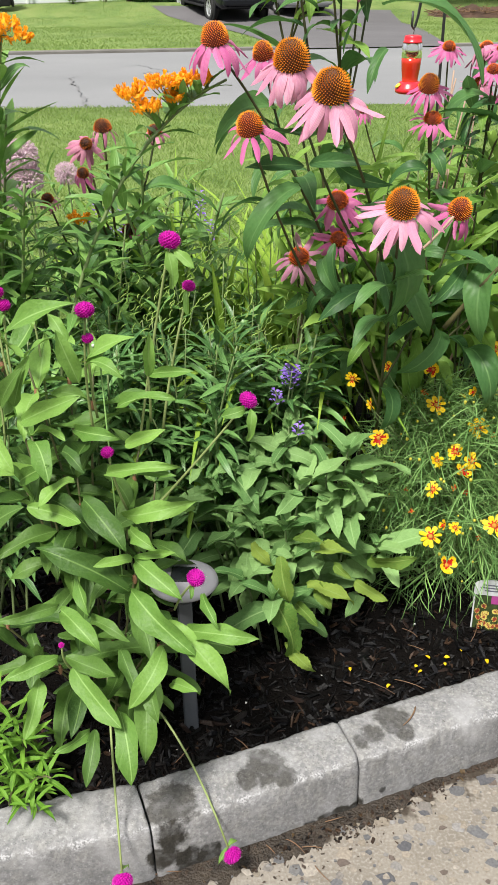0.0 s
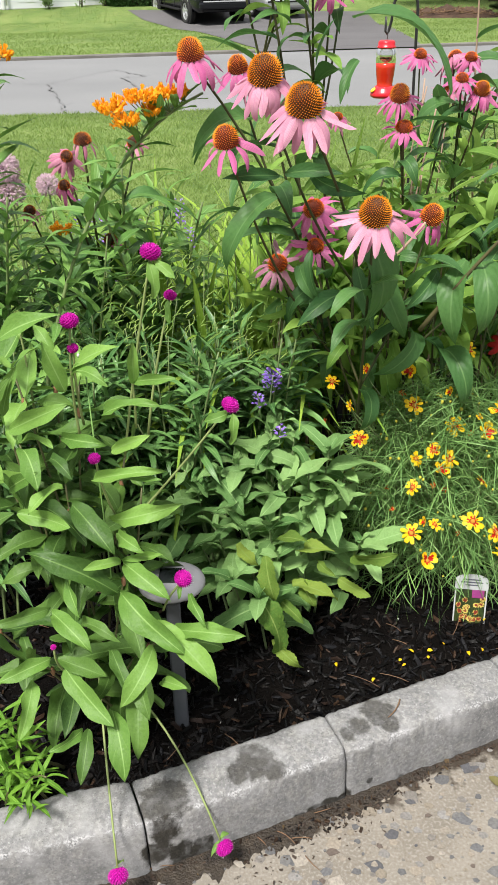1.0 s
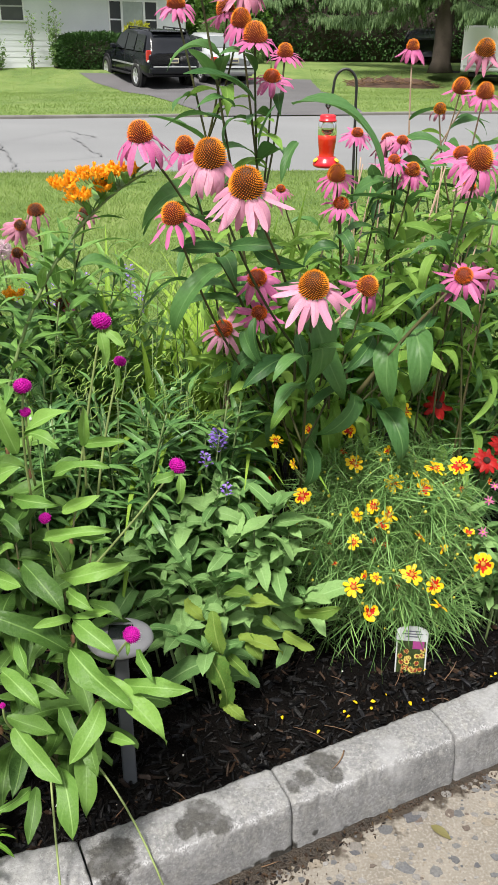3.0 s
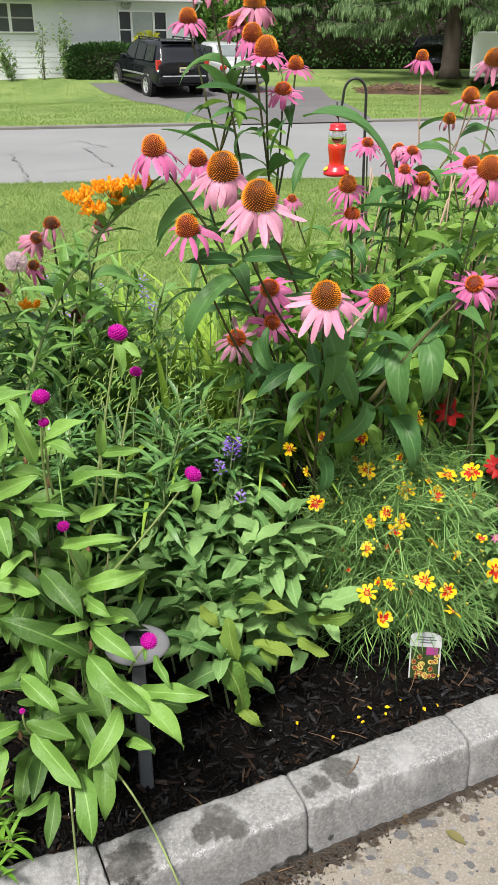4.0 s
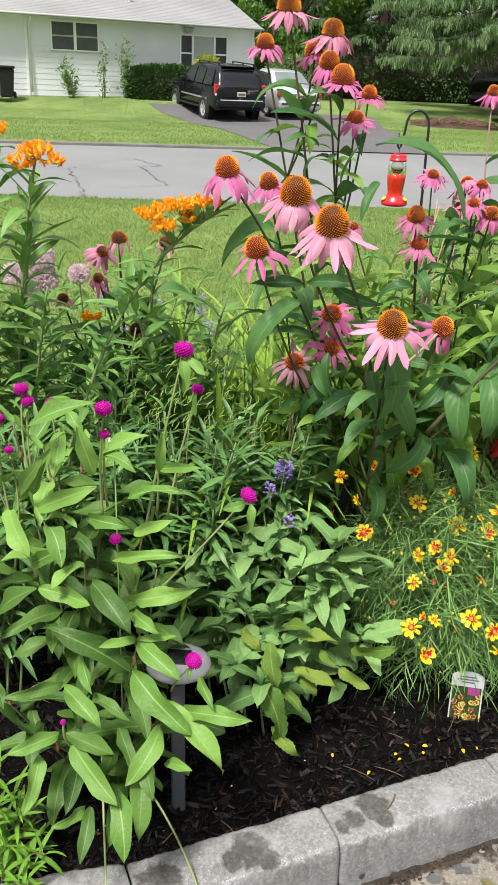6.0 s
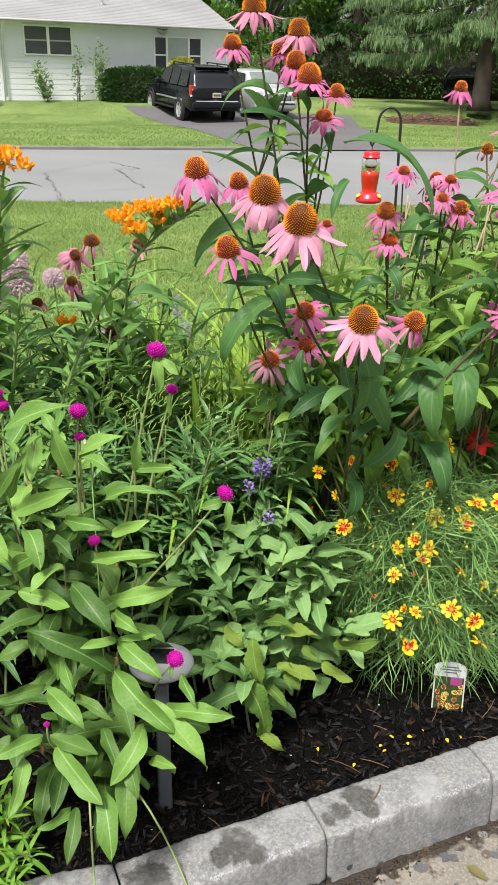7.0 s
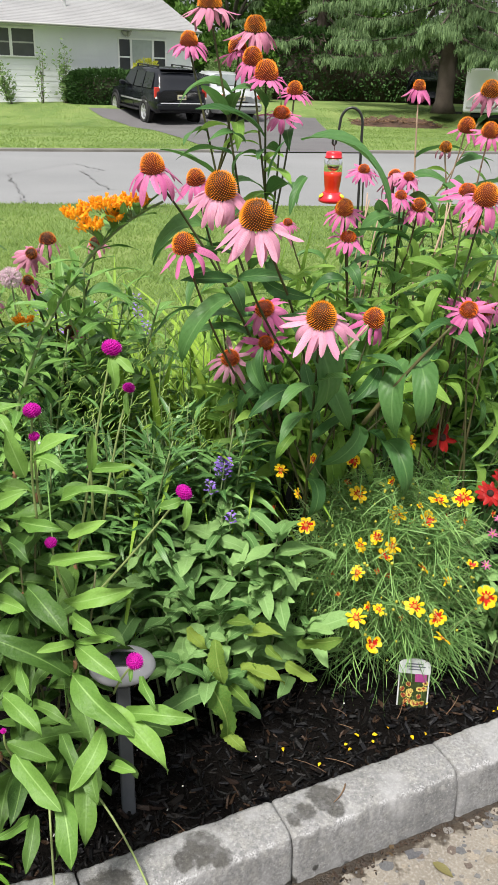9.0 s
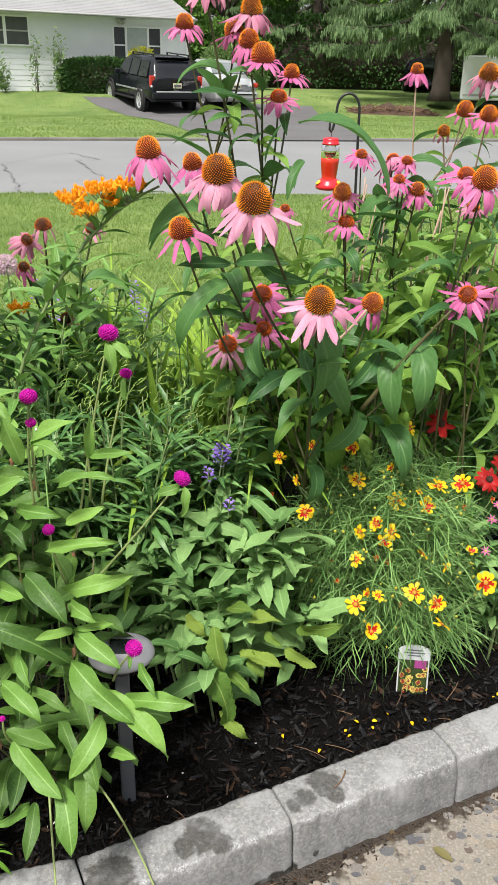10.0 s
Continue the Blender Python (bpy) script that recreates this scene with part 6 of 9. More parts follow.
def coneflower(base, heads, seed, leaves=5, label="purple coneflower with pink petals and spiky orange cones", lean=(0, 0), basal=0, stem=CONE_STEM, size=0.14):
    """One clump: each head on its own stem with alternate drooping leaves."""
    rnd = random.Random(seed)
    base = Vector((base[0], base[1], bed_z(base[0], base[1])))
    plant = thing("coneflower", base, label, "flower", "coneflowers in the bed")
    trunks = []
    for num, h in enumerate(heads):
        place, r = Vector(h[0]), h[1]
        opts = dict(h[2]) if len(h) > 2 else {}
        side = opts.pop("side", num % 3 > 0)
        neck = coneflower_head(plant, place, r, rnd, **opts)
        if side and trunks:
            # a side branch leaves the nearest main stem below the head
            best = min(trunks, key=lambda q: (q[-1] - neck).length)
            foot = min(best, key=lambda q: abs((neck.z - q.z) - 0.16 - 1.1 * math.hypot(neck.x - q.x, neck.y - q.y)))
            mid = foot.lerp(neck, 0.5) + Vector(((neck.x - foot.x) * 0.22, (neck.y - foot.y) * 0.22, -0.01))
            pts = bend(foot, mid, neck, 12)
            stem_part(plant, pts, 0.0026, 0.002, stem)
            count = leaves
        else:
            foot = base + Vector((rnd.uniform(-0.04, 0.04), rnd.uniform(-0.04, 0.04), 0))
            mid = foot.lerp(neck, 0.55) + Vector((lean[0] + rnd.uniform(-0.03, 0.03), lean[1] + rnd.uniform(-0.03, 0.03), 0.06))
            pts = bend(foot, mid, neck, 12)
            trunks.append(pts)
            stem_part(plant, pts, 0.0040, 0.0021, stem)
            count = leaves + 9
        LATER.append((plant, pts, count, size, rnd))
    LATER.append((plant, base, int(basal * 1.8), size, rnd))
    return plant


def grow_leaves():
    """The leaves of all coneflowers, once every flower has its place."""
    for plant, pts, count, size, rnd in LATER:
        for k in range(count):
            if isinstance(pts, Vector):
                p = pts + Vector((rnd.uniform(-0.06, 0.06), rnd.uniform(-0.06, 0.06), rnd.uniform(0.05, 0.62)))
                leaf_on(plant, rnd.choice(LIGHT_SET), aim(p, rnd.uniform(0, 360), rnd.uniform(20, 65), rnd.uniform(-20, 20), size * rnd.uniform(1.1, 1.7)))
                continue
            t = 0.15 + 0.70 * (k + rnd.uniform(0, 0.8)) / count
            i = min(11, int(t * 12))
            p = pts[i].lerp(pts[i + 1], t * 12 - i)
            l = size * rnd.uniform(0.75, 1.25) * (1.2 - 0.4 * t if t > 0.45 else 0.72)
            leaf_on(plant, rnd.choice(CONE_SET if t > 0.45 else LIGHT_SET), aim(p, rnd.uniform(150, 390), rnd.uniform(5, 50), rnd.uniform(-25, 25), l))


def lone_leaf(plant, place, az, el, length, kind, idx=0, roll=0):
    leaf_on(plant, kind[idx % len(kind)], aim(place, az, el, roll, length))


BIG = {"tone": "gold", "petal": PALE_PINK, "length": 0.057, "n": 26}
c1 = coneflower((0.21, 2.24), (((0.063, 1.81, 1.093), 0.034, {**BIG, "droop": 40, "el": 64}), ((0.008, 1.93, 1.122), 0.034, {**BIG, "droop": 50, "el": 66}),
                ((-0.055, 1.92, 1.027), 0.025, {"tone": "orange", "droop": 30, "length": 0.05, "n": 10, "az": -110, "el": 66}), ((-0.115, 2.05, 1.143), 0.0265, {"droop": 34, "length": 0.056, "n": 13, "az": -100, "el": 74}),
                ((-0.04, 2.15, 1.112), 0.022, {"droop": 30, "length": 0.042, "az": -110, "el": 66})), 51, 5, "tall coneflower with large pale pink drooping petals", (0.13, 0.12), 10)
c2 = coneflower((0.22, 2.26), (((0.172, 1.80, 0.938), 0.031, {**BIG, "droop": 32, "el": 60, "length": 0.056}), ((0.094, 2.08, 0.879), 0.0235, {"tone": "red", "length": 0.045, "droop": 32, "az": -110, "el": 50}),
                ((0.10, 2.07, 0.812), 0.019, {"tone": "red", "length": 0.04, "droop": 8, "el": 52, "n": 13}), ((0.03, 2.12, 0.765), 0.0235, {"tone": "red", "petal": PALE_PINK, "length": 0.046, "droop": 18, "el": 52, "n": 13}),
                ((0.298, 2.0, 0.882), 0.024, {"tone": "orange", "length": 0.042, "droop": 38, "az": -70, "el": 55, "n": 12})), 52, 5, "coneflower with pink daisy-like heads and broad leaves", (0.02, -0.02), 7)
c3 = coneflower((0.20, 2.42), (((-0.062, 2.5, 1.365), 0.0235, {"droop": 24, "length": 0.040, "el": 76}), ((0.078, 2.4, 1.391), 0.028, {"tone": "gold", "petal": DULL_PINK, "droop": 38, "length": 0.053, "el": 78}),
                ((0.042, 2.45, 1.352), 0.0235, {"droop": 16, "length": 0.037, "el": 74, "az": 170}), ((0.072, 2.35, 1.330), 0.0245, {"droop": 32, "length": 0.040, "el": 66}),
                ((0.098, 2.3, 1.303), 0.0285, {"droop": 22, "length": 0.041, "el": 74}), ((0.174, 2.5, 1.272), 0.021, {"droop": 8, "length": 0.037, "el": 72}),
                ((-0.016, 2.35, 1.43), 0.030, {"tone": "gold", "petal": DULL_PINK, "droop": 34, "length": 0.048, "el": 80}), ((0.14, 2.4, 1.227), 0.022, {"tone": "red", "droop": 16, "length": 0.037})), 53, 4,
                "tallest coneflower clump with many pink heads above the rest", (0.0, 0.0), 10, size=0.15)
c4 = coneflower((0.33, 2.4), (((0.258, 2.2, 1.055), 0.0225, {"droop": 34, "length": 0.036}), ((0.27, 2.2, 1.000), 0.0198, {"tone": "red", "droop": 18, "length": 0.039, "el": 72, "n": 13}),
                ((0.403, 2.45, 1.10), 0.0175, {"tone": "red", "petal": DULL_PINK, "droop": 36, "length": 0.051, "n": 20, "az": 120, "el": 50}), ((0.392, 2.3, 1.072), 0.0152, {"tone": "red", "droop": 10, "length": 0.030, "el": 66}),
                ((0.433, 2.3, 1.050), 0.0189, {"droop": 36, "length": 0.034}), ((0.417, 2.35, 1.105), 0.0147, {"tone": "red", "droop": 30, "length": 0.028})), 54, 5, "coneflower with small bright pink heads among green leaves", (0.02, 0.0), 10)
c5 = coneflower((0.66, 2.85), (((0.545, 2.9, 1.286), 0.0203, {"droop": 46, "length": 0.043, "el": 78}), ((0.695, 2.75, 1.282), 0.0306, {"tone": "gold", "petal": DULL_PINK, "droop": 58, "length": 0.047}),
                ((0.63, 2.7, 1.196), 0.0261, {"tone": "orange", "droop": 30, "length": 0.031, "n": 8}), ((0.66, 2.6, 1.190), 0.0252, {"droop": 20, "length": 0.038}),
                ((0.556, 2.6, 1.150), 0.0189, {"tone": "gold", "petal": DULL_PINK, "n": 5, "droop": 50, "length": 0.030})), 55, 4, "tall leaning coneflower with long dry pinkish stalks", (-0.03, 0.0), 8, DRY_STEM)
c6 = coneflower((0.36, 2.2), (((0.512, 2.1, 1.096), 0.029, {"droop": 34, "length": 0.052, "n": 14, "tone": "orange"}), ((0.535, 2.3, 1.085), 0.023, {"tone": "red", "droop": 16, "length": 0.05}),
                ((0.506, 2.1, 0.877), 0.022, {"tone": "red", "droop": 14, "length": 0.046, "az": -110, "el": 44}), ((0.578, 2.2, 0.852), 0.0175, {"tone": "red", "droop": 14, "length": 0.038, "el": 48})), 56, 6,
                "leaning coneflower with broad dark green leaves", (0.03, -0.03), 12)
coneflower((-0.3, 2.42), (((-0.34, 2.2, 0.985), 0.0202, {"tone": "old", "petal": DULL_PINK, "droop": 50, "length": 0.031, "n": 7, "el": 80}), ((-0.385, 2.25, 0.945), 0.0151, {"tone": "old", "petal": DULL_PINK, "droop": 40, "length": 0.039, "n": 18, "az": -60, "el": 40}),
                ((-0.258, 2.3, 0.962), 0.0168, {"tone": "old", "petal": DULL_PINK, "droop": 46, "length": 0.027, "n": 9}), ((-0.386, 2.2, 0.90), 0.0143, {"tone": "old", "droop": 55, "length": 0.037, "n": 8}),
                ((-0.325, 2.3, 0.765), 0.0168, {"tone": "old", "droop": 60, "length": 0.036, "n": 9}), ((-0.475, 2.25, 0.84), 0.0151, {"tone": "old", "petal": DULL_PINK, "droop": 40, "length": 0.023})), 57, 5,
                "fading coneflowers with few drooping petals remaining", (0.0, 0.0), 8)
c8 = coneflower((0.62, 2.5), (((0.62, 2.5, 0.99), 0.018, {"tone": "red", "petal": DULL_PINK, "droop": 40, "length": 0.035}), ((0.72, 2.55, 1.08), 0.02, {"droop": 30, "length": 0.04}), ((0.74, 2.35, 0.95), 0.02, {"tone": "red", "droop": 20, "length": 0.04})), 58, 8,
                "leafy coneflower clump at the edge of the bed", (0.0, 0.0), 16)
far_head = coneflower((0.46, 3.0), (((0.412, 2.9, 1.072), 0.02, {"tone": "red", "droop": 24, "length": 0.045}), ((0.5, 2.9, 0.99), 0.02, {"tone": "red", "petal": DULL_PINK, "droop": 30, "length": 0.04}), ((0.20, 2.85, 0.93), 0.016, {"tone": "red", "droop": 30, "length": 0.03})), 59, 7,
                      "small coneflower at the back of the bed by the lawn", (0.0, 0.0), 8)
# more spots kept clear towards the camera; the last two only open a gap
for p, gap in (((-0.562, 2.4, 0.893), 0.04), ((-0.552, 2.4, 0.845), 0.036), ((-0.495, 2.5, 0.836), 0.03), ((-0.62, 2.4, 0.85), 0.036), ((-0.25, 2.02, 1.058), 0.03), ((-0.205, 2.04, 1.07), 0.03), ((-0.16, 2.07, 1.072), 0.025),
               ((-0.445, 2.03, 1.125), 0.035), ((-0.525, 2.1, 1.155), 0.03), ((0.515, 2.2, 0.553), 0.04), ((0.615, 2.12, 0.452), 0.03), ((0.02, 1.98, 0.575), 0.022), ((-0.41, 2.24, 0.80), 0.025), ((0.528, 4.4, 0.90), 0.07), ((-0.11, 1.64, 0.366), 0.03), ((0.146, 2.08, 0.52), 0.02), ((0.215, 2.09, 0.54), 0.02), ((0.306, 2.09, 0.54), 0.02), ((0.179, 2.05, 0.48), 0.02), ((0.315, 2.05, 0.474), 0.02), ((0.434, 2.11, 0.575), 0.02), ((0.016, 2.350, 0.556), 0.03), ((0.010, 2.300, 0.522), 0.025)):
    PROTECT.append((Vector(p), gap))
# the large leaves in front of the clump, each from its stalk to its tip
def set_leaf(plant, a, b, me, w=1.0, roll=0.0, face=(0.0, -0.75, 0.66)):
    """A leaf from a to its tip at b, its face turned up and to the camera."""
    a, b = Vector(a), Vector(b)
    y = (b - a).normalized()
    x = y.cross(Vector(face)).normalized()
    tip = RAW[me][0][RAW[me][3][-1]]
    chord = math.hypot(tip[1], tip[2])
    size = (b - a).length / chord
    turn = Matrix.Rotation(radians(roll), 4, "Y") @ Matrix.Rotation(-math.atan2(tip[2], tip[1]), 4, "X")
    shared("leaf", me, plant, Matrix.Translation(a) @ Matrix((x, y, x.cross(y))).transposed().to_4x4() @ turn @ Matrix.Diagonal((size * w, size, size, 1)))


CONE_HIGH = ((0.165, 2.2, 1.18, 0.34, 2.12, 1.065, 1, 0.85), (0.178, 2.2, 1.112, 0.146, 2.15, 1.043, 6, 0.85), (0.102, 2.2, 1.103, 0.132, 2.18, 1.179, 4, 0.85), (0.059, 2.3, 1.167, -0.017, 2.25, 1.166, 1, 0.85), (0.04, 1.97, 0.959, 0.134, 1.93, 0.97, 0, 0.85), (0.081, 1.97, 0.965, 0.172, 1.92, 0.943, 1, 0.85), (0.031, 1.98, 0.954, -0.064, 1.95, 0.963, 4, 0.85), (0.026, 1.97, 0.923, -0.05, 1.93, 0.804, 2, 0.85), (0.118, 1.95, 0.895, 0.16, 1.93, 0.711, 3, 0.85), (0.088, 1.99, 0.824, 0.105, 1.97, 0.74, 6, 0.85))
CONE_LOW = ((0.074, 2.05, 0.779, 0.103, 1.99, 0.736, 2, 1.01), (0.172, 2.01, 0.786, 0.204, 1.95, 0.688, 6, 0.81), (0.212, 2.03, 0.782, 0.269, 1.97, 0.669, 7, 1.01), (0.315, 2, 0.783, 0.254, 1.94, 0.726, 6, 1.01), (0.365, 2, 0.8, 0.357, 1.94, 0.663, 7, 1.01), (0.15, 2.01, 0.736, 0.069, 1.95, 0.692, 1, 1.01), (0.275, 2.02, 0.659, 0.205, 1.96, 0.594, 3, 0.79), (0.078, 2.13, 0.595, 0.152, 2.07, 0.587, 7, 1.01))
CONE_BASE = ((0.142, 2.13, 0.572, 0.128, 2.07, 0.52, 8, 1.01), (0.206, 2.13, 0.576, 0.205, 2.07, 0.485, 7, 1.01), (0.344, 2.03, 0.616, 0.388, 1.97, 0.523, 8, 1.01), (0.329, 2.13, 0.596, 0.361, 2.07, 0.547, 7, 1.01), (-0.023, 2.18, 0.66, -0.092, 2.12, 0.634, 1, 1.01), (0.249, 2.13, 0.768, 0.312, 2.07, 0.779, 7, 1.01), (0.384, 1.99, 0.799, 0.397, 1.93, 0.687, 8, 1.01), (0.036, 2.13, 0.682, -0.01, 2.07, 0.659, 6, 1.01))
CONE_INNER = ((0.236, 2.10, 0.482, 0.219, 2.06, 0.598, 7, 0.85), (0.155, 2.15, 0.493, 0.153, 2.11, 0.605, 6, 0.90), (0.304, 2.20, 0.565, 0.239, 2.16, 0.511, 2, 0.60), (0.190, 2.10, 0.597, 0.184, 2.06, 0.691, 8, 0.80), (0.363, 2.15, 0.593, 0.390, 2.11, 0.554, 2, 0.60), (0.448, 2.20, 0.496, 0.424, 2.16, 0.418, 8, 0.90), (0.079, 2.10, 0.565, -0.007, 2.06, 0.592, 2, 0.80), (0.026, 2.15, 0.604, -0.057, 2.11, 0.638, 1, 0.80), (0.009, 2.20, 0.640, -0.053, 2.16, 0.682, 3, 0.70), (0.043, 2.10, 0.696, -0.019, 2.06, 0.678, 3, 0.70), (0.175, 2.15, 0.632, 0.158, 2.11, 0.578, 1, 0.60), (0.282, 2.20, 0.513, 0.298, 2.16, 0.453, 6, 0.80), (0.315, 2.10, 0.558, 0.336, 2.06, 0.503, 7, 0.80), (0.113, 2.15, 0.632, 0.068, 2.11, 0.599, 2, 0.80), (0.102, 2.20, 0.685, 0.064, 2.16, 0.744, 4, 0.70), (0.369, 2.10, 0.653, 0.398, 2.06, 0.611, 6, 0.80), (0.213, 2.15, 0.650, 0.237, 2.11, 0.601, 3, 0.55), (0.302, 2.20, 0.614, 0.273, 2.16, 0.556, 6, 0.70))
HANG_SET = CONE_SET + BROAD_SET
for plant, rows in ((c2, CONE_HIGH), (c2, CONE_LOW), (c6, CONE_BASE), (c1, CONE_INNER)):
    for ax, ay, az, bx, by, bz, k, w in rows:
        inner = rows is CONE_INNER
        set_leaf(c3 if az > 1.1 else plant, (ax, ay, az), (bx, by, bz), (INNER_SET + LIGHT_SET if inner else HANG_SET)[k], w * (0.74 if k > 5 and not inner else 1), 0 if az > 1.1 else 38 * math.sin(ax * 90), (0.0, -0.2, 0.98) if az > 1.1 else (0.0, -0.97, 0.22))


def undergrowth(plant, n, xr, yr, zr, rnd, size):
    """The dense mass of a clump's lower leaves."""
    rest = Geo()
    for _ in range(n):
        p = Vector((rnd.uniform(*xr), rnd.uniform(*yr), rnd.uniform(*zr)))
        me = rnd.choice(INNER_SET)
        m = aim(p, rnd.uniform(150, 390), rnd.uniform(-40, 65), rnd.uniform(-60, 60), size * rnd.uniform(0.7, 1.4))
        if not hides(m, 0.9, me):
            rest.add(*RAW[me][:3], 0, m @ Matrix.Diagonal((rnd.uniform(0.55, 1.15), 1, 1, 1)))
    geo_part("foliage", rest, CONE_BACKLIT, plant, kind="stuff")


urnd = random.Random(66)
for plant, n, xr, yr, zr in ((c1, 110, (0.02, 0.28), (2.12, 2.40), (0.40, 0.82)), (c2, 85, (0.10, 0.42), (2.12, 2.34), (0.38, 0.74)), (c6, 120, (0.30, 0.62), (2.14, 2.42), (0.38, 0.88)),
                             (c4, 100, (0.25, 0.58), (2.32, 2.60), (0.50, 0.94)), (c8, 120, (0.50, 0.85), (2.25, 2.62), (0.40, 0.95)), (c3, 90, (-0.02, 0.3), (2.35, 2.55), (0.50, 0.86)), (far_head, 60, (0.15, 0.6), (2.6, 2.95), (0.45, 0.80))):
    undergrowth(plant, n, xr, yr, zr, urnd, 0.125)

# older stalks leaning through the clump
OLD_STALKS = (((0.285, 1.960, 0.683), (0.354, 1.945, 0.788), (0.426, 1.930, 0.886)), ((0.272, 2.100, 0.541), (0.323, 2.100, 0.609), (0.386, 2.100, 0.670)), ((0.191, 1.950, 0.791), (0.237, 1.950, 0.832), (0.277, 1.950, 0.881)), ((0.176, 2.050, 0.597), (0.171, 2.050, 0.720), (0.172, 2.050, 0.790)), ((0.107, 2.150, 0.691), (0.126, 2.150, 0.602), (0.142, 2.150, 0.495)), ((0.158, 2.150, 0.656), (0.155, 2.150, 0.577), (0.159, 2.150, 0.482)), ((0.250, 2.150, 0.583), (0.247, 2.150, 0.661), (0.232, 2.150, 0.736)), ((0.064, 2.100, 0.756), (0.086, 2.100, 0.696), (0.119, 2.100, 0.648)), ((0.354, 2.200, 0.498), (0.380, 2.200, 0.582), (0.452, 2.200, 0.679)), ((0.218, 2.200, 0.461), (0.220, 2.200, 0.545), (0.240, 2.200, 0.615)))
for num, (a, b, c) in enumerate(OLD_STALKS):
    stem_part(c6, bend(a, Vector(b) * 2 - (Vector(a) + Vector(c)) / 2, c, 10), 0.0050 if num == 0 else 0.0030, 0.0024, DRY_STEM if num in (2, 8) else CONE_STEM)

for k in range(34):
    x, y = urnd.uniform(0.04, 0.62), urnd.uniform(2.12, 2.4)
    e = Vector((x + urnd.gauss(0, 0.07), y - urnd.uniform(0, 0.06), urnd.uniform(0.62, 0.9)))
    stem_part(c6 if x > 0.3 else c2, bend((x, y, bed_z(x, y)), Vector((x, y, 0.4)).lerp(e, 0.3), e, 6), 0.0032, 0.002, DRY_STEM if k % 9 == 4 else CONE_STEM)

for k in range(22):
    x, y = urnd.uniform(0.25, 0.62), urnd.uniform(2.28, 2.55)
    e = Vector((x + urnd.uniform(0.0, 0.12), y, urnd.uniform(0.80, 1.06)))
    stem_part(c5 if k % 2 else c4, bend((x, y, 0.3), Vector((x, y, 0.5)).lerp(e, 0.35), e, 6), 0.0026, 0.0017, DRY_STEM)

# ---- gomphrena: pale green leaves, magenta globes ----
rnd = random.Random(70)
g = Geo()
v, f = lathe([(math.cos(t) * 0.8, math.sin(t) * 0.82) for t in (-1.57, -1.0, -0.5, 0, 0.5, 1.0, 1.57)], 14)
g.add(v, f, None, 0)
for p in golden(150, 0.99, -0.9):
    s = p.orthogonal().normalized()
    t = p.cross(s)
    up = (p + Vector((0, 0, 0.55))).normalized()
    w = 0.13
    b = p * 0.76
    g.add([tuple(b + s * w), tuple(b + t * w), tuple(b - s * w), tuple(b - t * w), tuple(b + up * 0.27)], [(0, 1, 4), (1, 2, 4), (2, 3, 4), (3, 0, 4)], [(0, 0), (1, 0), (0, 0), (1, 0), (0.5, 1)], 0)
    if rnd.random() < 0.13:
        c = p * 1.02 + up * 0.04
        g.add([tuple(c + s * 0.03), tuple(c + t * 0.03), tuple(c - s * 0.03), tuple(c + up * 0.09)], [(0, 1, 3), (1, 2, 3), (2, 0, 3)], None, 1)
GLOBE = g.mesh("flower_globe", [MAGENTA, SPECK], smooth=False)

gom_base = Vector((-0.28, 1.62, bed_z(-0.28, 1.62)))
gom = thing("globe_amaranth", gom_base, "globe amaranth with pale green leaves and magenta globe flowers", "flower")


def gom_flower(place, r, foot, rnd, leafy_neck=True, sag=0.0):
    place = Vector(place)
    foot = Vector(foot)
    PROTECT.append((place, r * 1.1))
    d = (place - foot).normalized()
    M = Matrix.Translation(place) @ d.to_track_quat("Z", "Y").to_matrix().to_4x4()
    shared("flower_globe", GLOBE, gom, M @ Matrix.Diagonal((r * 1.06, r * 1.06, r * 0.86, 1)), "magenta globe flower")
    mid = foot.lerp(place, 0.5) + Vector((rnd.uniform(-0.012, 0.012), rnd.uniform(-0.012, 0.012), -sag))
    stem_part(gom, bend(foot, mid, place - d * r * 0.8, 8), 0.0021, 0.0016, GOM_STALK, "flower_stalk")
    if leafy_neck:
        a = rnd.uniform(0, 360)
        for k in (0, 180):
            shared("leaf", rnd.choice(GOM_SET), gom, aim(place - d * r * 0.9, a + k, rnd.uniform(-50, 10), 0, r * 1.9))


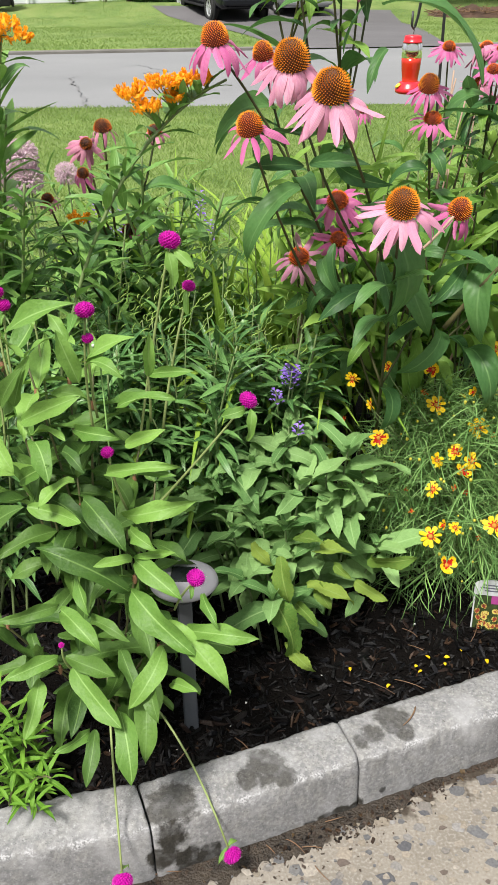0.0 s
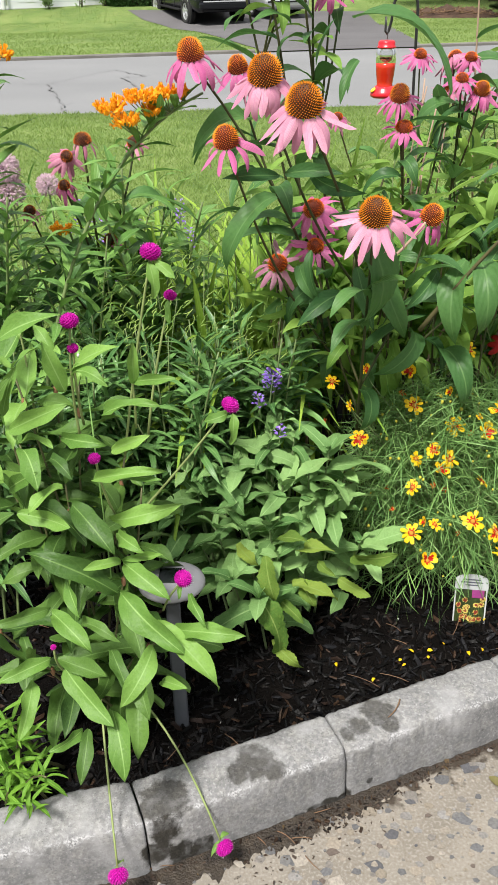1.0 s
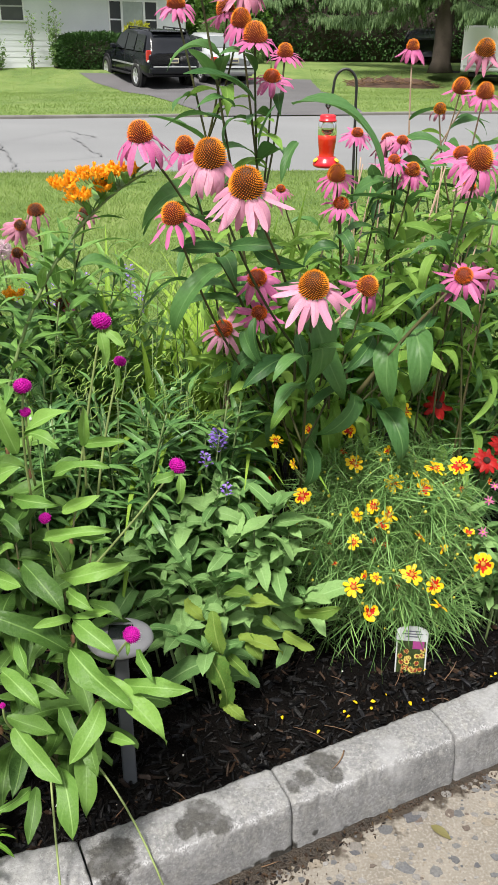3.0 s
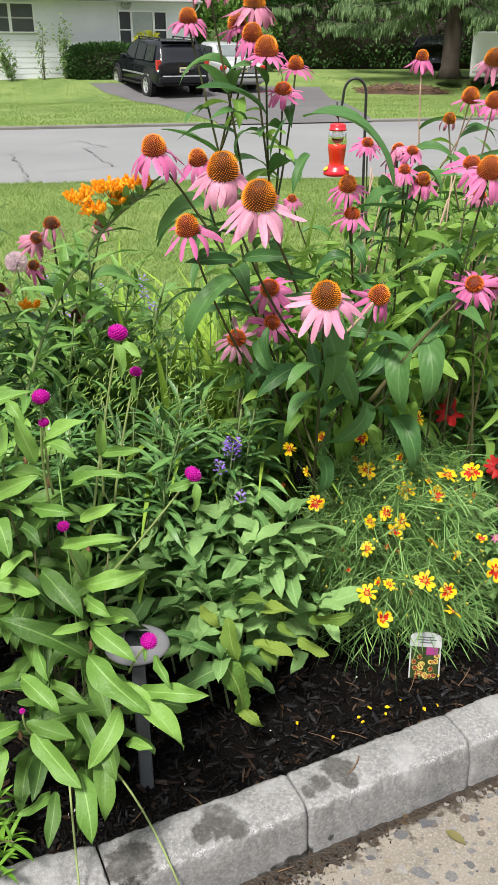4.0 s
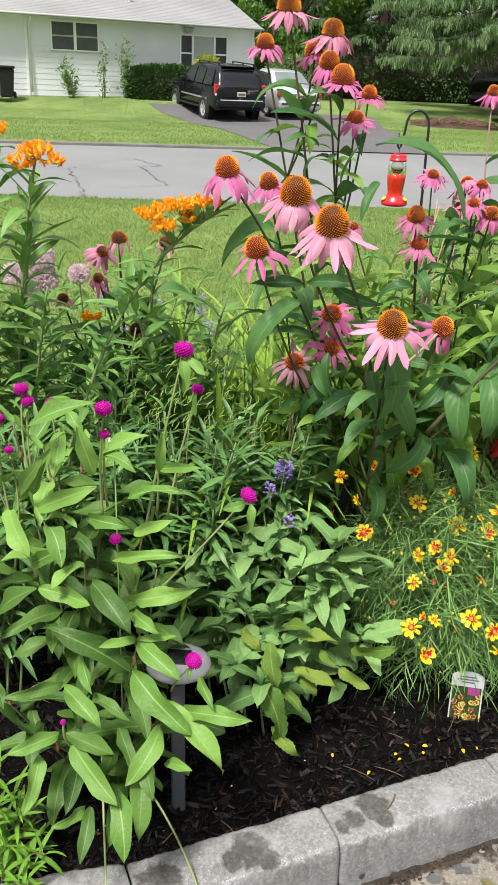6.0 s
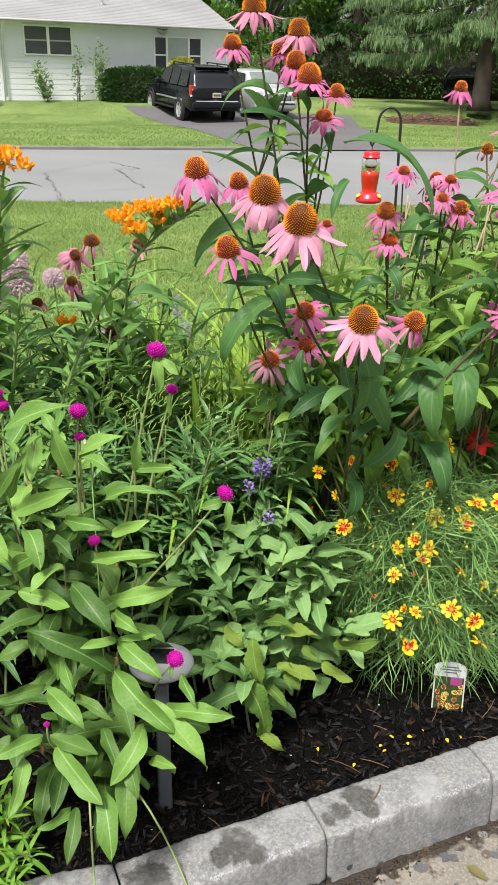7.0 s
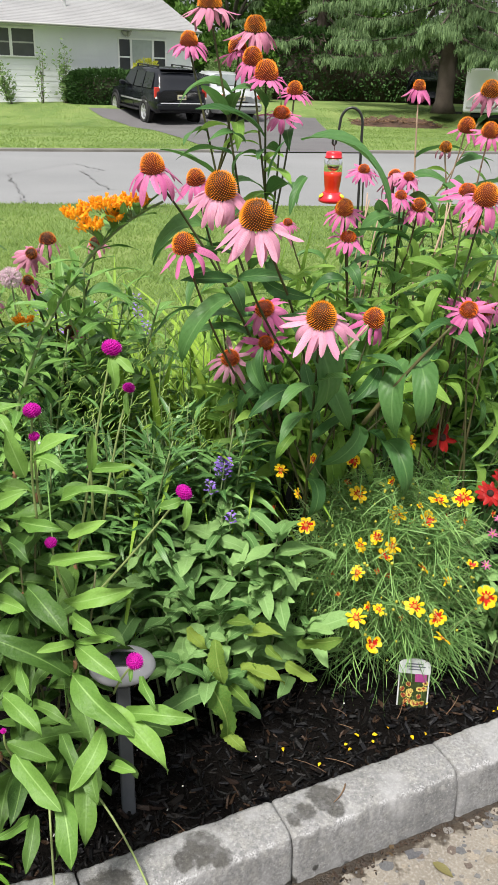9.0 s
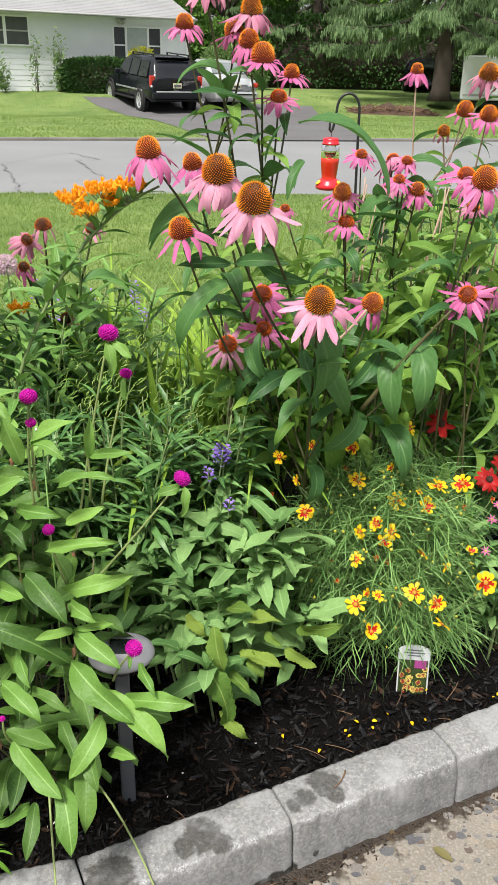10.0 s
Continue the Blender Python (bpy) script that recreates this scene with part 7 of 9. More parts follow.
def gom_shoot(tip, rnd, size=0.115, nodes=4, foot=None):
    """A leafy shoot: pairs of opposite leaves, each pair turned a quarter."""
    tip = Vector(tip)
    foot = Vector(foot) if foot else gom_base + Vector((rnd.uniform(-0.05, 0.05), rnd.uniform(-0.06, 0.04), 0))
    mid = foot.lerp(tip, 0.5) + Vector((rnd.uniform(-0.02, 0.02), rnd.uniform(-0.02, 0.02), 0.05))
    pts = bend(foot, mid, tip, 10)
    stem_part(gom, pts, 0.0025, 0.0016, GOM_STEM)
    a = rnd.uniform(0, 180)
    length = (tip - foot).length
    for k in range(nodes):
        t = 1 - 0.062 * k / length
        if t < 0.1:
            break
        i = min(9, int(t * 10))
        p = pts[i].lerp(pts[i + 1], t * 10 - i)
        v, f = lathe(((0.0022, -0.010), (0.0038, -0.003), (0.0038, 0.002), (0.0022, 0.007)), 7)
        if k == 1:
            geo_part("stem_node", Geo().add(v, f), GOM_NODE, gom, "reddish swollen joint", m=Matrix.Translation(p))
        for s in (0, 180):
            l = size * rnd.uniform(0.8, 1.15) * (0.6 if k == 0 else 1.0)
            leaf_on(gom, rnd.choice(GOM_SHADED_SET if k > 1 or tip.z < 0.6 else GOM_SET), aim(p, a + s + rnd.uniform(-15, 15), rnd.uniform(5, 40) - 5 * k + (20 if k == 0 else 0), rnd.uniform(-20, 20), l))
        a += 85 + rnd.uniform(-12, 12)


grnd = random.Random(71)
for place, r, foot in (((-0.152, 1.67, 0.918), 0.0152, (-0.215, 1.66, 0.60)), ((-0.135, 1.72, 0.838), 0.010, (-0.18, 1.68, 0.62)), ((-0.267, 1.63, 0.834), 0.0135, (-0.275, 1.64, 0.64)), ((-0.267, 1.63, 0.793), 0.0085, (-0.27, 1.65, 0.66)),
                       ((-0.249, 1.60, 0.63), 0.0095, (-0.235, 1.64, 0.50)), ((-0.047, 1.63, 0.701), 0.0138, (-0.20, 1.60, 0.52)), ((-0.186, 1.62, 0.749), 0.0045, (-0.19, 1.64, 0.66)), ((-0.117, 1.50, 0.485), 0.0135, (-0.155, 1.53, 0.40)),
                       ((-0.307, 1.45, 0.40), 0.0045, (-0.30, 1.47, 0.33)), ((-0.403, 1.68, 0.84), 0.012, (-0.39, 1.66, 0.68)), ((-0.395, 1.68, 0.821), 0.011, (-0.385, 1.66, 0.66)), ((-0.377, 1.75, 0.789), 0.012, (-0.36, 1.7, 0.6)),
                       ((-0.446, 1.68, 0.788), 0.0125, (-0.43, 1.66, 0.62)), ((-0.43, 1.68, 0.736), 0.008, (-0.42, 1.66, 0.6))):
    gom_flower(place, r, foot, grnd, r > 0.01)
for tip, size, nodes in (((-0.209, 1.52, 0.506), 0.115, 4), ((-0.157, 1.47, 0.378), 0.125, 4), ((-0.284, 1.66, 0.737), 0.11, 4), ((-0.373, 1.6, 0.657), 0.115, 4), ((-0.312, 1.6, 0.585), 0.11, 4), ((-0.372, 1.62, 0.775), 0.11, 4), ((-0.225, 1.66, 0.6), 0.11, 4), ((-0.195, 1.62, 0.565), 0.1, 3), ((-0.36, 1.44, 0.36), 0.12, 4), ((-0.331, 1.7, 0.76), 0.1, 4), ((-0.45, 1.62, 0.7), 0.12, 4), ((-0.43, 1.66, 0.8), 0.11, 4), ((-0.44, 1.48, 0.42), 0.12, 4)):
    gom_shoot(Vector(tip) + Vector((0, 0.05, -0.03)), grnd, size, nodes + 3)
gom_flower((-0.065, 1.365, 0.062), 0.0145, (-0.225, 1.56, 0.20), grnd, True, -0.065)
gom_flower((-0.219, 1.30, 0.09), 0.0155, (-0.275, 1.56, 0.27), grnd, True, -0.03)

GOM_TOP = ((-0.383, 1.629, 0.797, -0.272, 1.61, 0.855, 0, 0.86), (-0.279, 1.602, 0.739, -0.301, 1.595, 0.818, 3, 1.24), (-0.268, 1.613, 0.767, -0.193, 1.59, 0.815, 0, 0.93), (-0.181, 1.604, 0.749, -0.176, 1.591, 0.818, 3, 0.91), (-0.18, 1.605, 0.752, -0.116, 1.571, 0.775, 0, 0.76), (-0.267, 1.61, 0.759, -0.214, 1.567, 0.76, 4, 0.98), (-0.226, 1.587, 0.708, -0.14, 1.558, 0.743, 1, 0.76), (-0.361, 1.582, 0.688, -0.268, 1.561, 0.744, 0, 0.89), (-0.37, 1.591, 0.707, -0.337, 1.582, 0.788, 3, 1), (-0.389, 1.591, 0.706, -0.347, 1.577, 0.776, 0, 1), (-0.286, 1.577, 0.679, -0.213, 1.538, 0.694, 1, 0.97), (-0.403, 1.582, 0.683, -0.35, 1.521, 0.647, 2, 1.3))
GOM_MID = ((-0.344, 1.572, 0.663, -0.303, 1.513, 0.632, 2, 1.3), (-0.365, 1.55, 0.61, -0.313, 1.524, 0.657, 0, 1.11), (-0.305, 1.564, 0.647, -0.268, 1.517, 0.643, 4, 1.11), (-0.287, 1.549, 0.613, -0.321, 1.498, 0.597, 2, 1.3), (-0.215, 1.568, 0.662, -0.155, 1.541, 0.704, 0, 0.89), (-0.242, 1.552, 0.623, -0.135, 1.521, 0.661, 1, 0.6), (-0.205, 1.554, 0.629, -0.138, 1.515, 0.647, 0, 0.61), (-0.217, 1.529, 0.569, -0.11, 1.498, 0.61, 7, 0.78), (-0.275, 1.539, 0.59, -0.202, 1.474, 0.55, 5, 1.3), (-0.209, 1.521, 0.552, -0.164, 1.476, 0.557, 1, 1.3), (-0.355, 1.536, 0.577, -0.268, 1.493, 0.587, 6, 1.02), (-0.413, 1.522, 0.54, -0.347, 1.503, 0.605, 0, 1.3))
GOM_LOW = ((-0.206, 1.505, 0.513, -0.251, 1.465, 0.526, 0, 0.99), (-0.203, 1.504, 0.512, -0.128, 1.447, 0.493, 5, 1.12), (-0.203, 1.506, 0.516, -0.14, 1.473, 0.552, 6, 0.6), (-0.212, 1.487, 0.469, -0.334, 1.475, 0.542, 1, 0.99), (-0.286, 1.496, 0.487, -0.257, 1.439, 0.464, 3, 1.12), (-0.312, 1.481, 0.447, -0.386, 1.435, 0.447, 1, 0.9), (-0.31, 1.478, 0.441, -0.24, 1.419, 0.421, 5, 1.12), (-0.209, 1.488, 0.472, -0.109, 1.416, 0.425, 5, 1.05), (-0.155, 1.468, 0.428, -0.06, 1.394, 0.378, 5, 0.95), (-0.266, 1.47, 0.425, -0.206, 1.422, 0.431, 4, 0.82), (-0.107, 1.484, 0.47, -0.078, 1.43, 0.459, 1, 0.91), (-0.128, 1.464, 0.42, -0.027, 1.42, 0.44, 7, 0.85))
GOM_FOOT = ((-0.315, 1.451, 0.376, -0.377, 1.402, 0.371, 1, 1.12), (-0.304, 1.451, 0.377, -0.22, 1.406, 0.393, 6, 1.12), (-0.293, 1.445, 0.362, -0.211, 1.376, 0.325, 0, 1.12), (-0.224, 1.454, 0.39, -0.186, 1.393, 0.366, 1, 1.12), (-0.162, 1.455, 0.396, -0.196, 1.383, 0.343, 2, 1.12), (-0.186, 1.437, 0.351, -0.176, 1.353, 0.276, 5, 1.12), (-0.226, 1.419, 0.305, -0.191, 1.342, 0.248, 2, 1.12), (-0.151, 1.435, 0.348, -0.108, 1.395, 0.377, 0, 0.97), (-0.271, 1.409, 0.276, -0.307, 1.36, 0.279, 1, 1.12), (-0.262, 1.409, 0.277, -0.261, 1.34, 0.239, 0, 1.12), (-0.343, 1.439, 0.344, -0.345, 1.369, 0.299, 1, 1.12), (-0.181, 1.445, 0.371, -0.155, 1.377, 0.333, 2, 1.12))
GOM_NECK = ((-0.156, 1.665, 0.905, -0.146, 1.653, 0.857, 1, 1.39), (-0.145, 1.665, 0.906, -0.117, 1.653, 0.887, 0, 1.5), (-0.051, 1.622, 0.691, -0.083, 1.61, 0.68, 2, 1.6), (-0.043, 1.615, 0.695, -0.044, 1.603, 0.65, 1, 1.18), (-0.138, 1.715, 0.832, -0.135, 1.703, 0.799, 0, 1.13))
for rows, old in ((GOM_TOP, 5), (GOM_MID, 3), (GOM_LOW, 2), (GOM_FOOT, 2), (GOM_NECK, 9)):
    for num, (ax, ay, az, bx, by, bz, k, w) in enumerate(rows):
        # every few leaves on the left take the copy with shade in its colour
        shaded = num % old == old - 1 and bx < -0.15
        set_leaf(gom, (ax, ay, az), (bx, by, bz), (GOM_SHADED_SET if shaded else GOM_SET)[k], w * 0.94, 22 * math.sin(ax * 170))
grow_leaves()

# ---- grey-green leafy sage in the middle ----
sage_base = Vector((0.03, 1.88, bed_z(0.03, 1.88)))
sage = thing("blue_sage", sage_base, "bushy grey-green sage with a violet flower spike", "flower")


def sage_shoot(tip, rnd, size=0.068):
    """An upright shoot: crossed pairs of leaves, close together at the tip."""
    tip = Vector(tip)
    foot = sage_base.lerp(Vector((tip.x, tip.y + 0.03, sage_base.z)), 0.7)
    mid = foot.lerp(tip, 0.5) + Vector((rnd.uniform(-0.015, 0.015), 0.01, 0.03))
    n = 12
    pts = bend(foot, mid, tip, n)
    stem_part(sage, pts, 0.0028, 0.0016, MINT_STEM)
    length = sum((b - a).length for a, b in zip(pts, pts[1:]))
    a, down, k = rnd.uniform(0, 180), 0.0, 0
    while down < length * 0.8:
        t = 1 - down / length
        i = min(n - 1, int(t * n))
        p = pts[i].lerp(pts[i + 1], t * n - i)
        for s in (0, 180):
            if k > 3 and rnd.random() < 0.4:
                continue
            l = size * rnd.uniform(0.85, 1.25) * (0.38, 0.75, 1.05, 1.15)[min(k, 3)]
            leaf_on(sage, rnd.choice(MINT_SET), aim(p, a + s + rnd.uniform(-18, 18), rnd.uniform(-12, 38) + (42, 20, 6, 0)[min(k, 3)], rnd.uniform(-30, 30), l))
        a += 90 + rnd.uniform(-15, 15)
        down += (0.007, 0.018, 0.034, 0.046)[min(k, 3)] * rnd.uniform(0.85, 1.15)
        k += 1


srnd = random.Random(81)
SAGE_TIPS = ((0.015, 1.950, 0.487, 0.070), (0.009, 1.920, 0.466, 0.080), (-0.052, 1.900, 0.439, 0.075), (0.124, 1.900, 0.470, 0.090), (0.085, 1.870, 0.438, 0.080), (0.036, 1.860, 0.419, 0.075), (-0.084, 1.880, 0.433, 0.075), (-0.045, 1.850, 0.394, 0.075), (-0.126, 1.880, 0.388, 0.080), (0.090, 1.840, 0.393, 0.075), (0.009, 1.800, 0.370, 0.070), (-0.029, 1.820, 0.337, 0.070), (-0.093, 1.820, 0.350, 0.070), (-0.059, 1.740, 0.293, 0.075), (-0.009, 1.710, 0.272, 0.085), (0.190, 1.860, 0.286, 0.090), (0.135, 1.860, 0.399, 0.070), (-0.151, 1.900, 0.427, 0.070), (0.059, 1.940, 0.473, 0.060), (0.025, 1.770, 0.321, 0.060), (0.068, 1.820, 0.362, 0.060), (-0.172, 1.860, 0.349, 0.080), (-0.118, 1.840, 0.283, 0.070), (-0.036, 1.920, 0.375, 0.060), (0.161, 1.920, 0.413, 0.060))
for x, y, z, size in SAGE_TIPS:
    sage_shoot((x, y, z), srnd, size)
SAGE_OLD = ((0.024, 1.78, 0.352, 0.081, 1.75, 0.367, 1.05), (0.003, 1.74, 0.343, 0.024, 1.71, 0.265, 1.05), (0.051, 1.75, 0.271, 0.134, 1.72, 0.261, 0.94), (0.137, 1.76, 0.275, 0.195, 1.73, 0.259, 1.05), (-0.007, 1.7, 0.274, 0.019, 1.67, 0.168, 1.04), (0.014, 1.69, 0.19, 0.066, 1.66, 0.147, 0.79), (0.03, 1.74, 0.24, 0.072, 1.71, 0.211, 1.05), (0.056, 1.78, 0.326, 0.128, 1.75, 0.347, 0.94), (0.099, 1.77, 0.307, 0.129, 1.74, 0.297, 1.05), (0.067, 1.76, 0.276, 0.099, 1.73, 0.234, 1.05), (-0.049, 1.78, 0.34, -0.012, 1.75, 0.311, 1.05), (0.169, 1.82, 0.282, 0.251, 1.79, 0.316, 0.8))
for ax, ay, az, bx, by, bz, w in SAGE_OLD:
    set_leaf(sage, (ax, ay, az), (bx, by, bz), srnd.choice(MINT_YSET), 0.8 * w, 35 * math.sin(ax * 200))


def spike(plant, foot, top, material, rnd, n=60, r=0.012, flo=0.008):
    """A spike of small two-lipped florets round a stalk."""
    foot, top = Vector(foot), Vector(top)
    stem_part(plant, bend(foot, (foot + top) / 2, top, 4), 0.0016, 0.001, MINT_STEM, "flower_stalk")
    V, F, U = [], [], []
    for k in range(n):
        t = 0.45 + 0.55 * k / n
        a = k * 2.4
        d = Vector((math.cos(a), math.sin(a), rnd.uniform(0.1, 0.7))).normalized()
        p = foot.lerp(top, t) + d * (r * (1.15 - t * 0.6) * rnd.uniform(0.5, 1))
        s = d.cross(Vector((0, 0, 1))).normalized()
        q = len(V)
        w = flo * rnd.uniform(0.7, 1.2)
        up = Vector((0, 0, w * 0.3))
        V += [tuple(p), tuple(p + d * w * 0.6 + s * w * 0.5 + up), tuple(p + d * w * 1.1), tuple(p + d * w * 0.6 - s * w * 0.5 + up)]
        F += [(q, q + 1, q + 2), (q, q + 2, q + 3)]
        U += [(0.5, 0), (1, 0.5), (0.5, 1), (0, 0.5)]
    geo_part("flower_spike", Geo().add(V, F, U), material, plant, "small violet-blue flower spike")


spike(sage, (0.012, 1.98, 0.52), (0.02, 1.98, 0.592), VIOLET, srnd, 40, 0.017, 0.0115)
spike(sage, (-0.005, 1.97, 0.50), (-0.01, 1.965, 0.555), VIOLET, srnd, 16, 0.01, 0.008)
spike(sage, (0.03, 1.93, 0.46), (0.033, 1.93, 0.505), VIOLET, srnd, 12, 0.009, 0.008)

# ---- thread-leaved coreopsis ----
cor_base = Vector((0.375, 2.08, bed_z(0.375, 2.08)))
cor = thing("threadleaf_coreopsis", cor_base, "mound of thread-leaved coreopsis with yellow and red flowers", "flower")
crn = random.Random(91)


def cor_dome(u, a):
    """A point on the mound: u from rim to top."""
    q = math.cos(u * math.pi / 2) ** 0.75
    return Vector((0.375 + 0.235 * q * math.cos(a), 2.08 + 0.20 * q * math.sin(a), 0.11 + 0.40 * math.sin(u * math.pi / 2)))


V, F, U = [], [], []


def thread(p, d, l, w, sag):
    """One thread leaf from p along d, curving over."""
    s = d.cross(Vector((crn.gauss(0, 1), crn.gauss(0, 1), crn.gauss(0, 1)))).normalized()
    dr = Vector((crn.gauss(0, 0.28) * l, crn.gauss(0, 0.28) * l, -sag * l))
    q = len(V)
    for t, ww in ((0, 0.8), (0.22, 1), (0.44, 1), (0.66, 1), (0.86, 0.8)):
        c = p + d * (l * t) + dr * (t * t)
        V.extend((tuple(c + s * w * ww), tuple(c - s * w * ww)))
        U.extend(((0, t), (1, t)))
    V.append(tuple(p + d * l + dr))
    U.append((0.5, 1))
    F.extend(((q, q + 1, q + 3, q + 2), (q + 2, q + 3, q + 5, q + 4), (q + 4, q + 5, q + 7, q + 6), (q + 6, q + 7, q + 9, q + 8), (q + 8, q + 9, q + 10)))


for k in range(150):
    a = crn.uniform(-3.3, 0.2) if k % 4 else crn.uniform(0, 6.28)
    e = cor_dome(0.02 + 0.96 * ((k + 0.5) / 150) ** 0.8, a) + Vector((crn.gauss(0, 0.012), crn.gauss(0, 0.012), crn.gauss(0, 0.02)))
    foot = cor_base + Vector((crn.uniform(-0.09, 0.09), crn.uniform(-0.07, 0.05), 0))
    pts = bend(foot, foot.lerp(e, 0.45) + Vector((0, 0, 0.06)), e, 16)
    stem_part(cor, pts, 0.0013, 0.0007, WEED_STEM)
    length = sum((b - c).length for b, c in zip(pts, pts[1:]))
    down = 0.0
    while down < min(0.24, length * 0.85):
        t = 16 * (1 - down / length)
        i = min(15, int(t))
        p = pts[i].lerp(pts[i + 1], t - i)
        way = (pts[i + 1] - pts[i]).normalized()
        side = way.orthogonal().normalized()
        side2 = way.cross(side)
        turn = crn.uniform(0, 6.28)
        n = crn.choice((5, 6, 7, 8)) if down < 0.12 else 4
        for j in range(n):
            b = turn + 6.283 * j / n + crn.gauss(0, 0.25)
            d = (way * crn.uniform(0.35, 1.0) + side * math.cos(b) + side2 * math.sin(b)).normalized()
            thread(p, d, crn.uniform(0.038, 0.085), crn.uniform(0.0006, 0.0011), crn.uniform(-0.1, 0.85))
        down += crn.uniform(0.014, 0.026)
# a skirt of longer threads hangs over the rim
for k in range(330):
    p = cor_dome(crn.uniform(0.0, 0.25), crn.uniform(-3.2, 0.1))
    d = Vector((p.x - 0.375 + crn.gauss(0, 0.12), (p.y - 2.12) * 1.1 + crn.gauss(0, 0.06), crn.uniform(-0.04, 0.22))).normalized()
    thread(p - d * 0.03, d, crn.uniform(0.04, 0.085), crn.uniform(0.0008, 0.0013), crn.uniform(0.1, 0.7))
geo_part("thread_foliage", Geo().add(V, F, U), THREAD, cor, "fine thread-like green leaves", kind="stuff")


def ray_flower(n, red_to, width, seed, mats=(YELLOW, RAY_RED), lift=8.0):
    """A loose flower of n notched rays, one unit wide; a crimson patch spreads unevenly from the heart of each ray."""
    g = Geo()
    rr = random.Random(seed)
    for k in range(n):
        m = Matrix.Rotation(2 * math.pi * (k + rr.uniform(-0.2, 0.2)) / n, 4, "Z") @ Matrix.Rotation(radians(rr.gauss(lift, 14)), 4, "X") @ Matrix.Rotation(rr.gauss(0, 0.3), 4, "Y")
        w, l, red = width * rr.uniform(0.8, 1.1), rr.uniform(0.82, 1.08), red_to * rr.uniform(0.75, 1.2)
        rows = [(0.10, 0.30), (0.30, 0.58), (0.52, 0.86), (0.74, 1.0), (0.90, 0.86)]
        v = [(s * w * q, l * t, 0.10 * t - 0.14 * t * t - 0.10 * w * (1 - abs(s))) for t, q in rows for s in (-1, -0.4, 0.4, 1)]
        v += [(-w * 0.5, l * 1.0, -0.05), (-w * 0.2, l * 0.97, -0.06), (w * 0.2, l * 1.0, -0.05), (w * 0.55, l * 0.96, -0.05)]
        uv = [(0.5 + 0.5 * s, t) for t, q in rows for s in (-1, -0.4, 0.4, 1)] + [(0.2, 1), (0.4, 1), (0.6, 1), (0.8, 1)]
        for i in range(5):
            for c in range(3):
                t = (rows[i][0] + (rows[i + 1][0] if i < 4 else 1.0)) / 2
                g.add([v[i * 4 + c], v[i * 4 + c + 1], v[i * 4 + c + 5], v[i * 4 + c + 4]], [(0, 1, 2, 3)], [uv[i * 4 + c], uv[i * 4 + c + 1], uv[i * 4 + c + 5], uv[i * 4 + c + 4]], 1 if t < red * (1.25 if c == 1 else 0.8) else 0, m)
    return g.mesh("flower", list(mats))


COR_FLOWERS = [ray_flower(8, 0.42, 0.25, 1), ray_flower(7, 0.52, 0.29, 2), ray_flower(8, 0.30, 0.24, 3, lift=-4.0), ray_flower(6, 0.48, 0.31, 4, lift=20.0)]
COR_WILTED = ray_flower(6, 0.72, 0.16, 5, (COR_DISC, RAY_RED), 48.0)
v, f = lathe(((0.0, -0.06), (0.2, -0.03), (0.22, 0.06), (0.15, 0.13), (0.0, 0.16)), 10)
COR_EYE = Geo().add(v, f).mesh("disc", COR_DISC)
v, f = lathe(((0.0, -0.5), (0.35, -0.35), (0.5, 0.0), (0.35, 0.4), (0.0, 0.55)), 8)
BUD_MESH = Geo().add(v, f).mesh("bud", BUD)
COR_A = ((0.142, 2.063, 0.533, 0.0166, 0), (0.209, 2.076, 0.554, 0.0119, 1), (0.177, 2.038, 0.493, 0.0118, 1), (0.297, 2.074, 0.551, 0.0180, 0), (0.302, 2.038, 0.493, 0.0191, 0), (0.193, 2.004, 0.438, 0.0189, 0), (0.382, 2.016, 0.457, 0.0205, 0), (0.441, 2.010, 0.447, 0.0219, 0), (0.470, 2.032, 0.482, 0.0208, 0), (0.521, 2.035, 0.487, 0.0222, 0), (0.413, 2.095, 0.584, 0.0171, 0), (0.376, 2.052, 0.515, 0.0121, 1), (0.304, 1.982, 0.403, 0.0167, 0), (0.339, 1.991, 0.417, 0.0168, 1), (0.371, 1.982, 0.402, 0.0192, 0))
COR_B = ((0.350, 1.970, 0.383, 0.0192, 0), (0.297, 1.953, 0.356, 0.0155, 0), (0.432, 1.958, 0.364, 0.0145, 1), (0.480, 1.945, 0.342, 0.0122, 1), (0.532, 1.960, 0.367, 0.0148, 0), (0.413, 1.918, 0.299, 0.0218, 0), (0.560, 1.928, 0.315, 0.0260, 0), (0.293, 1.906, 0.280, 0.0215, 0), (0.320, 1.918, 0.299, 0.0120, 1), (0.339, 1.915, 0.294, 0.0132, 0), (0.460, 1.905, 0.279, 0.0195, 0), (0.468, 1.884, 0.245, 0.0195, 0), (0.323, 1.878, 0.234, 0.0216, 0), (0.430, 2.025, 0.472, 0.0121, 1))
COR_OLD = ((0.243, 1.950, 0.350), (0.338, 1.951, 0.353), (0.363, 1.948, 0.347), (0.254, 1.927, 0.314), (0.391, 1.903, 0.274), (0.216, 2.023, 0.468), (0.525, 2.008, 0.445), (0.489, 2.010, 0.447), (0.417, 2.007, 0.442), (0.281, 2.051, 0.513), (0.125, 2.020, 0.463), (0.586, 2.016, 0.457), (0.096, 1.901, 0.271))
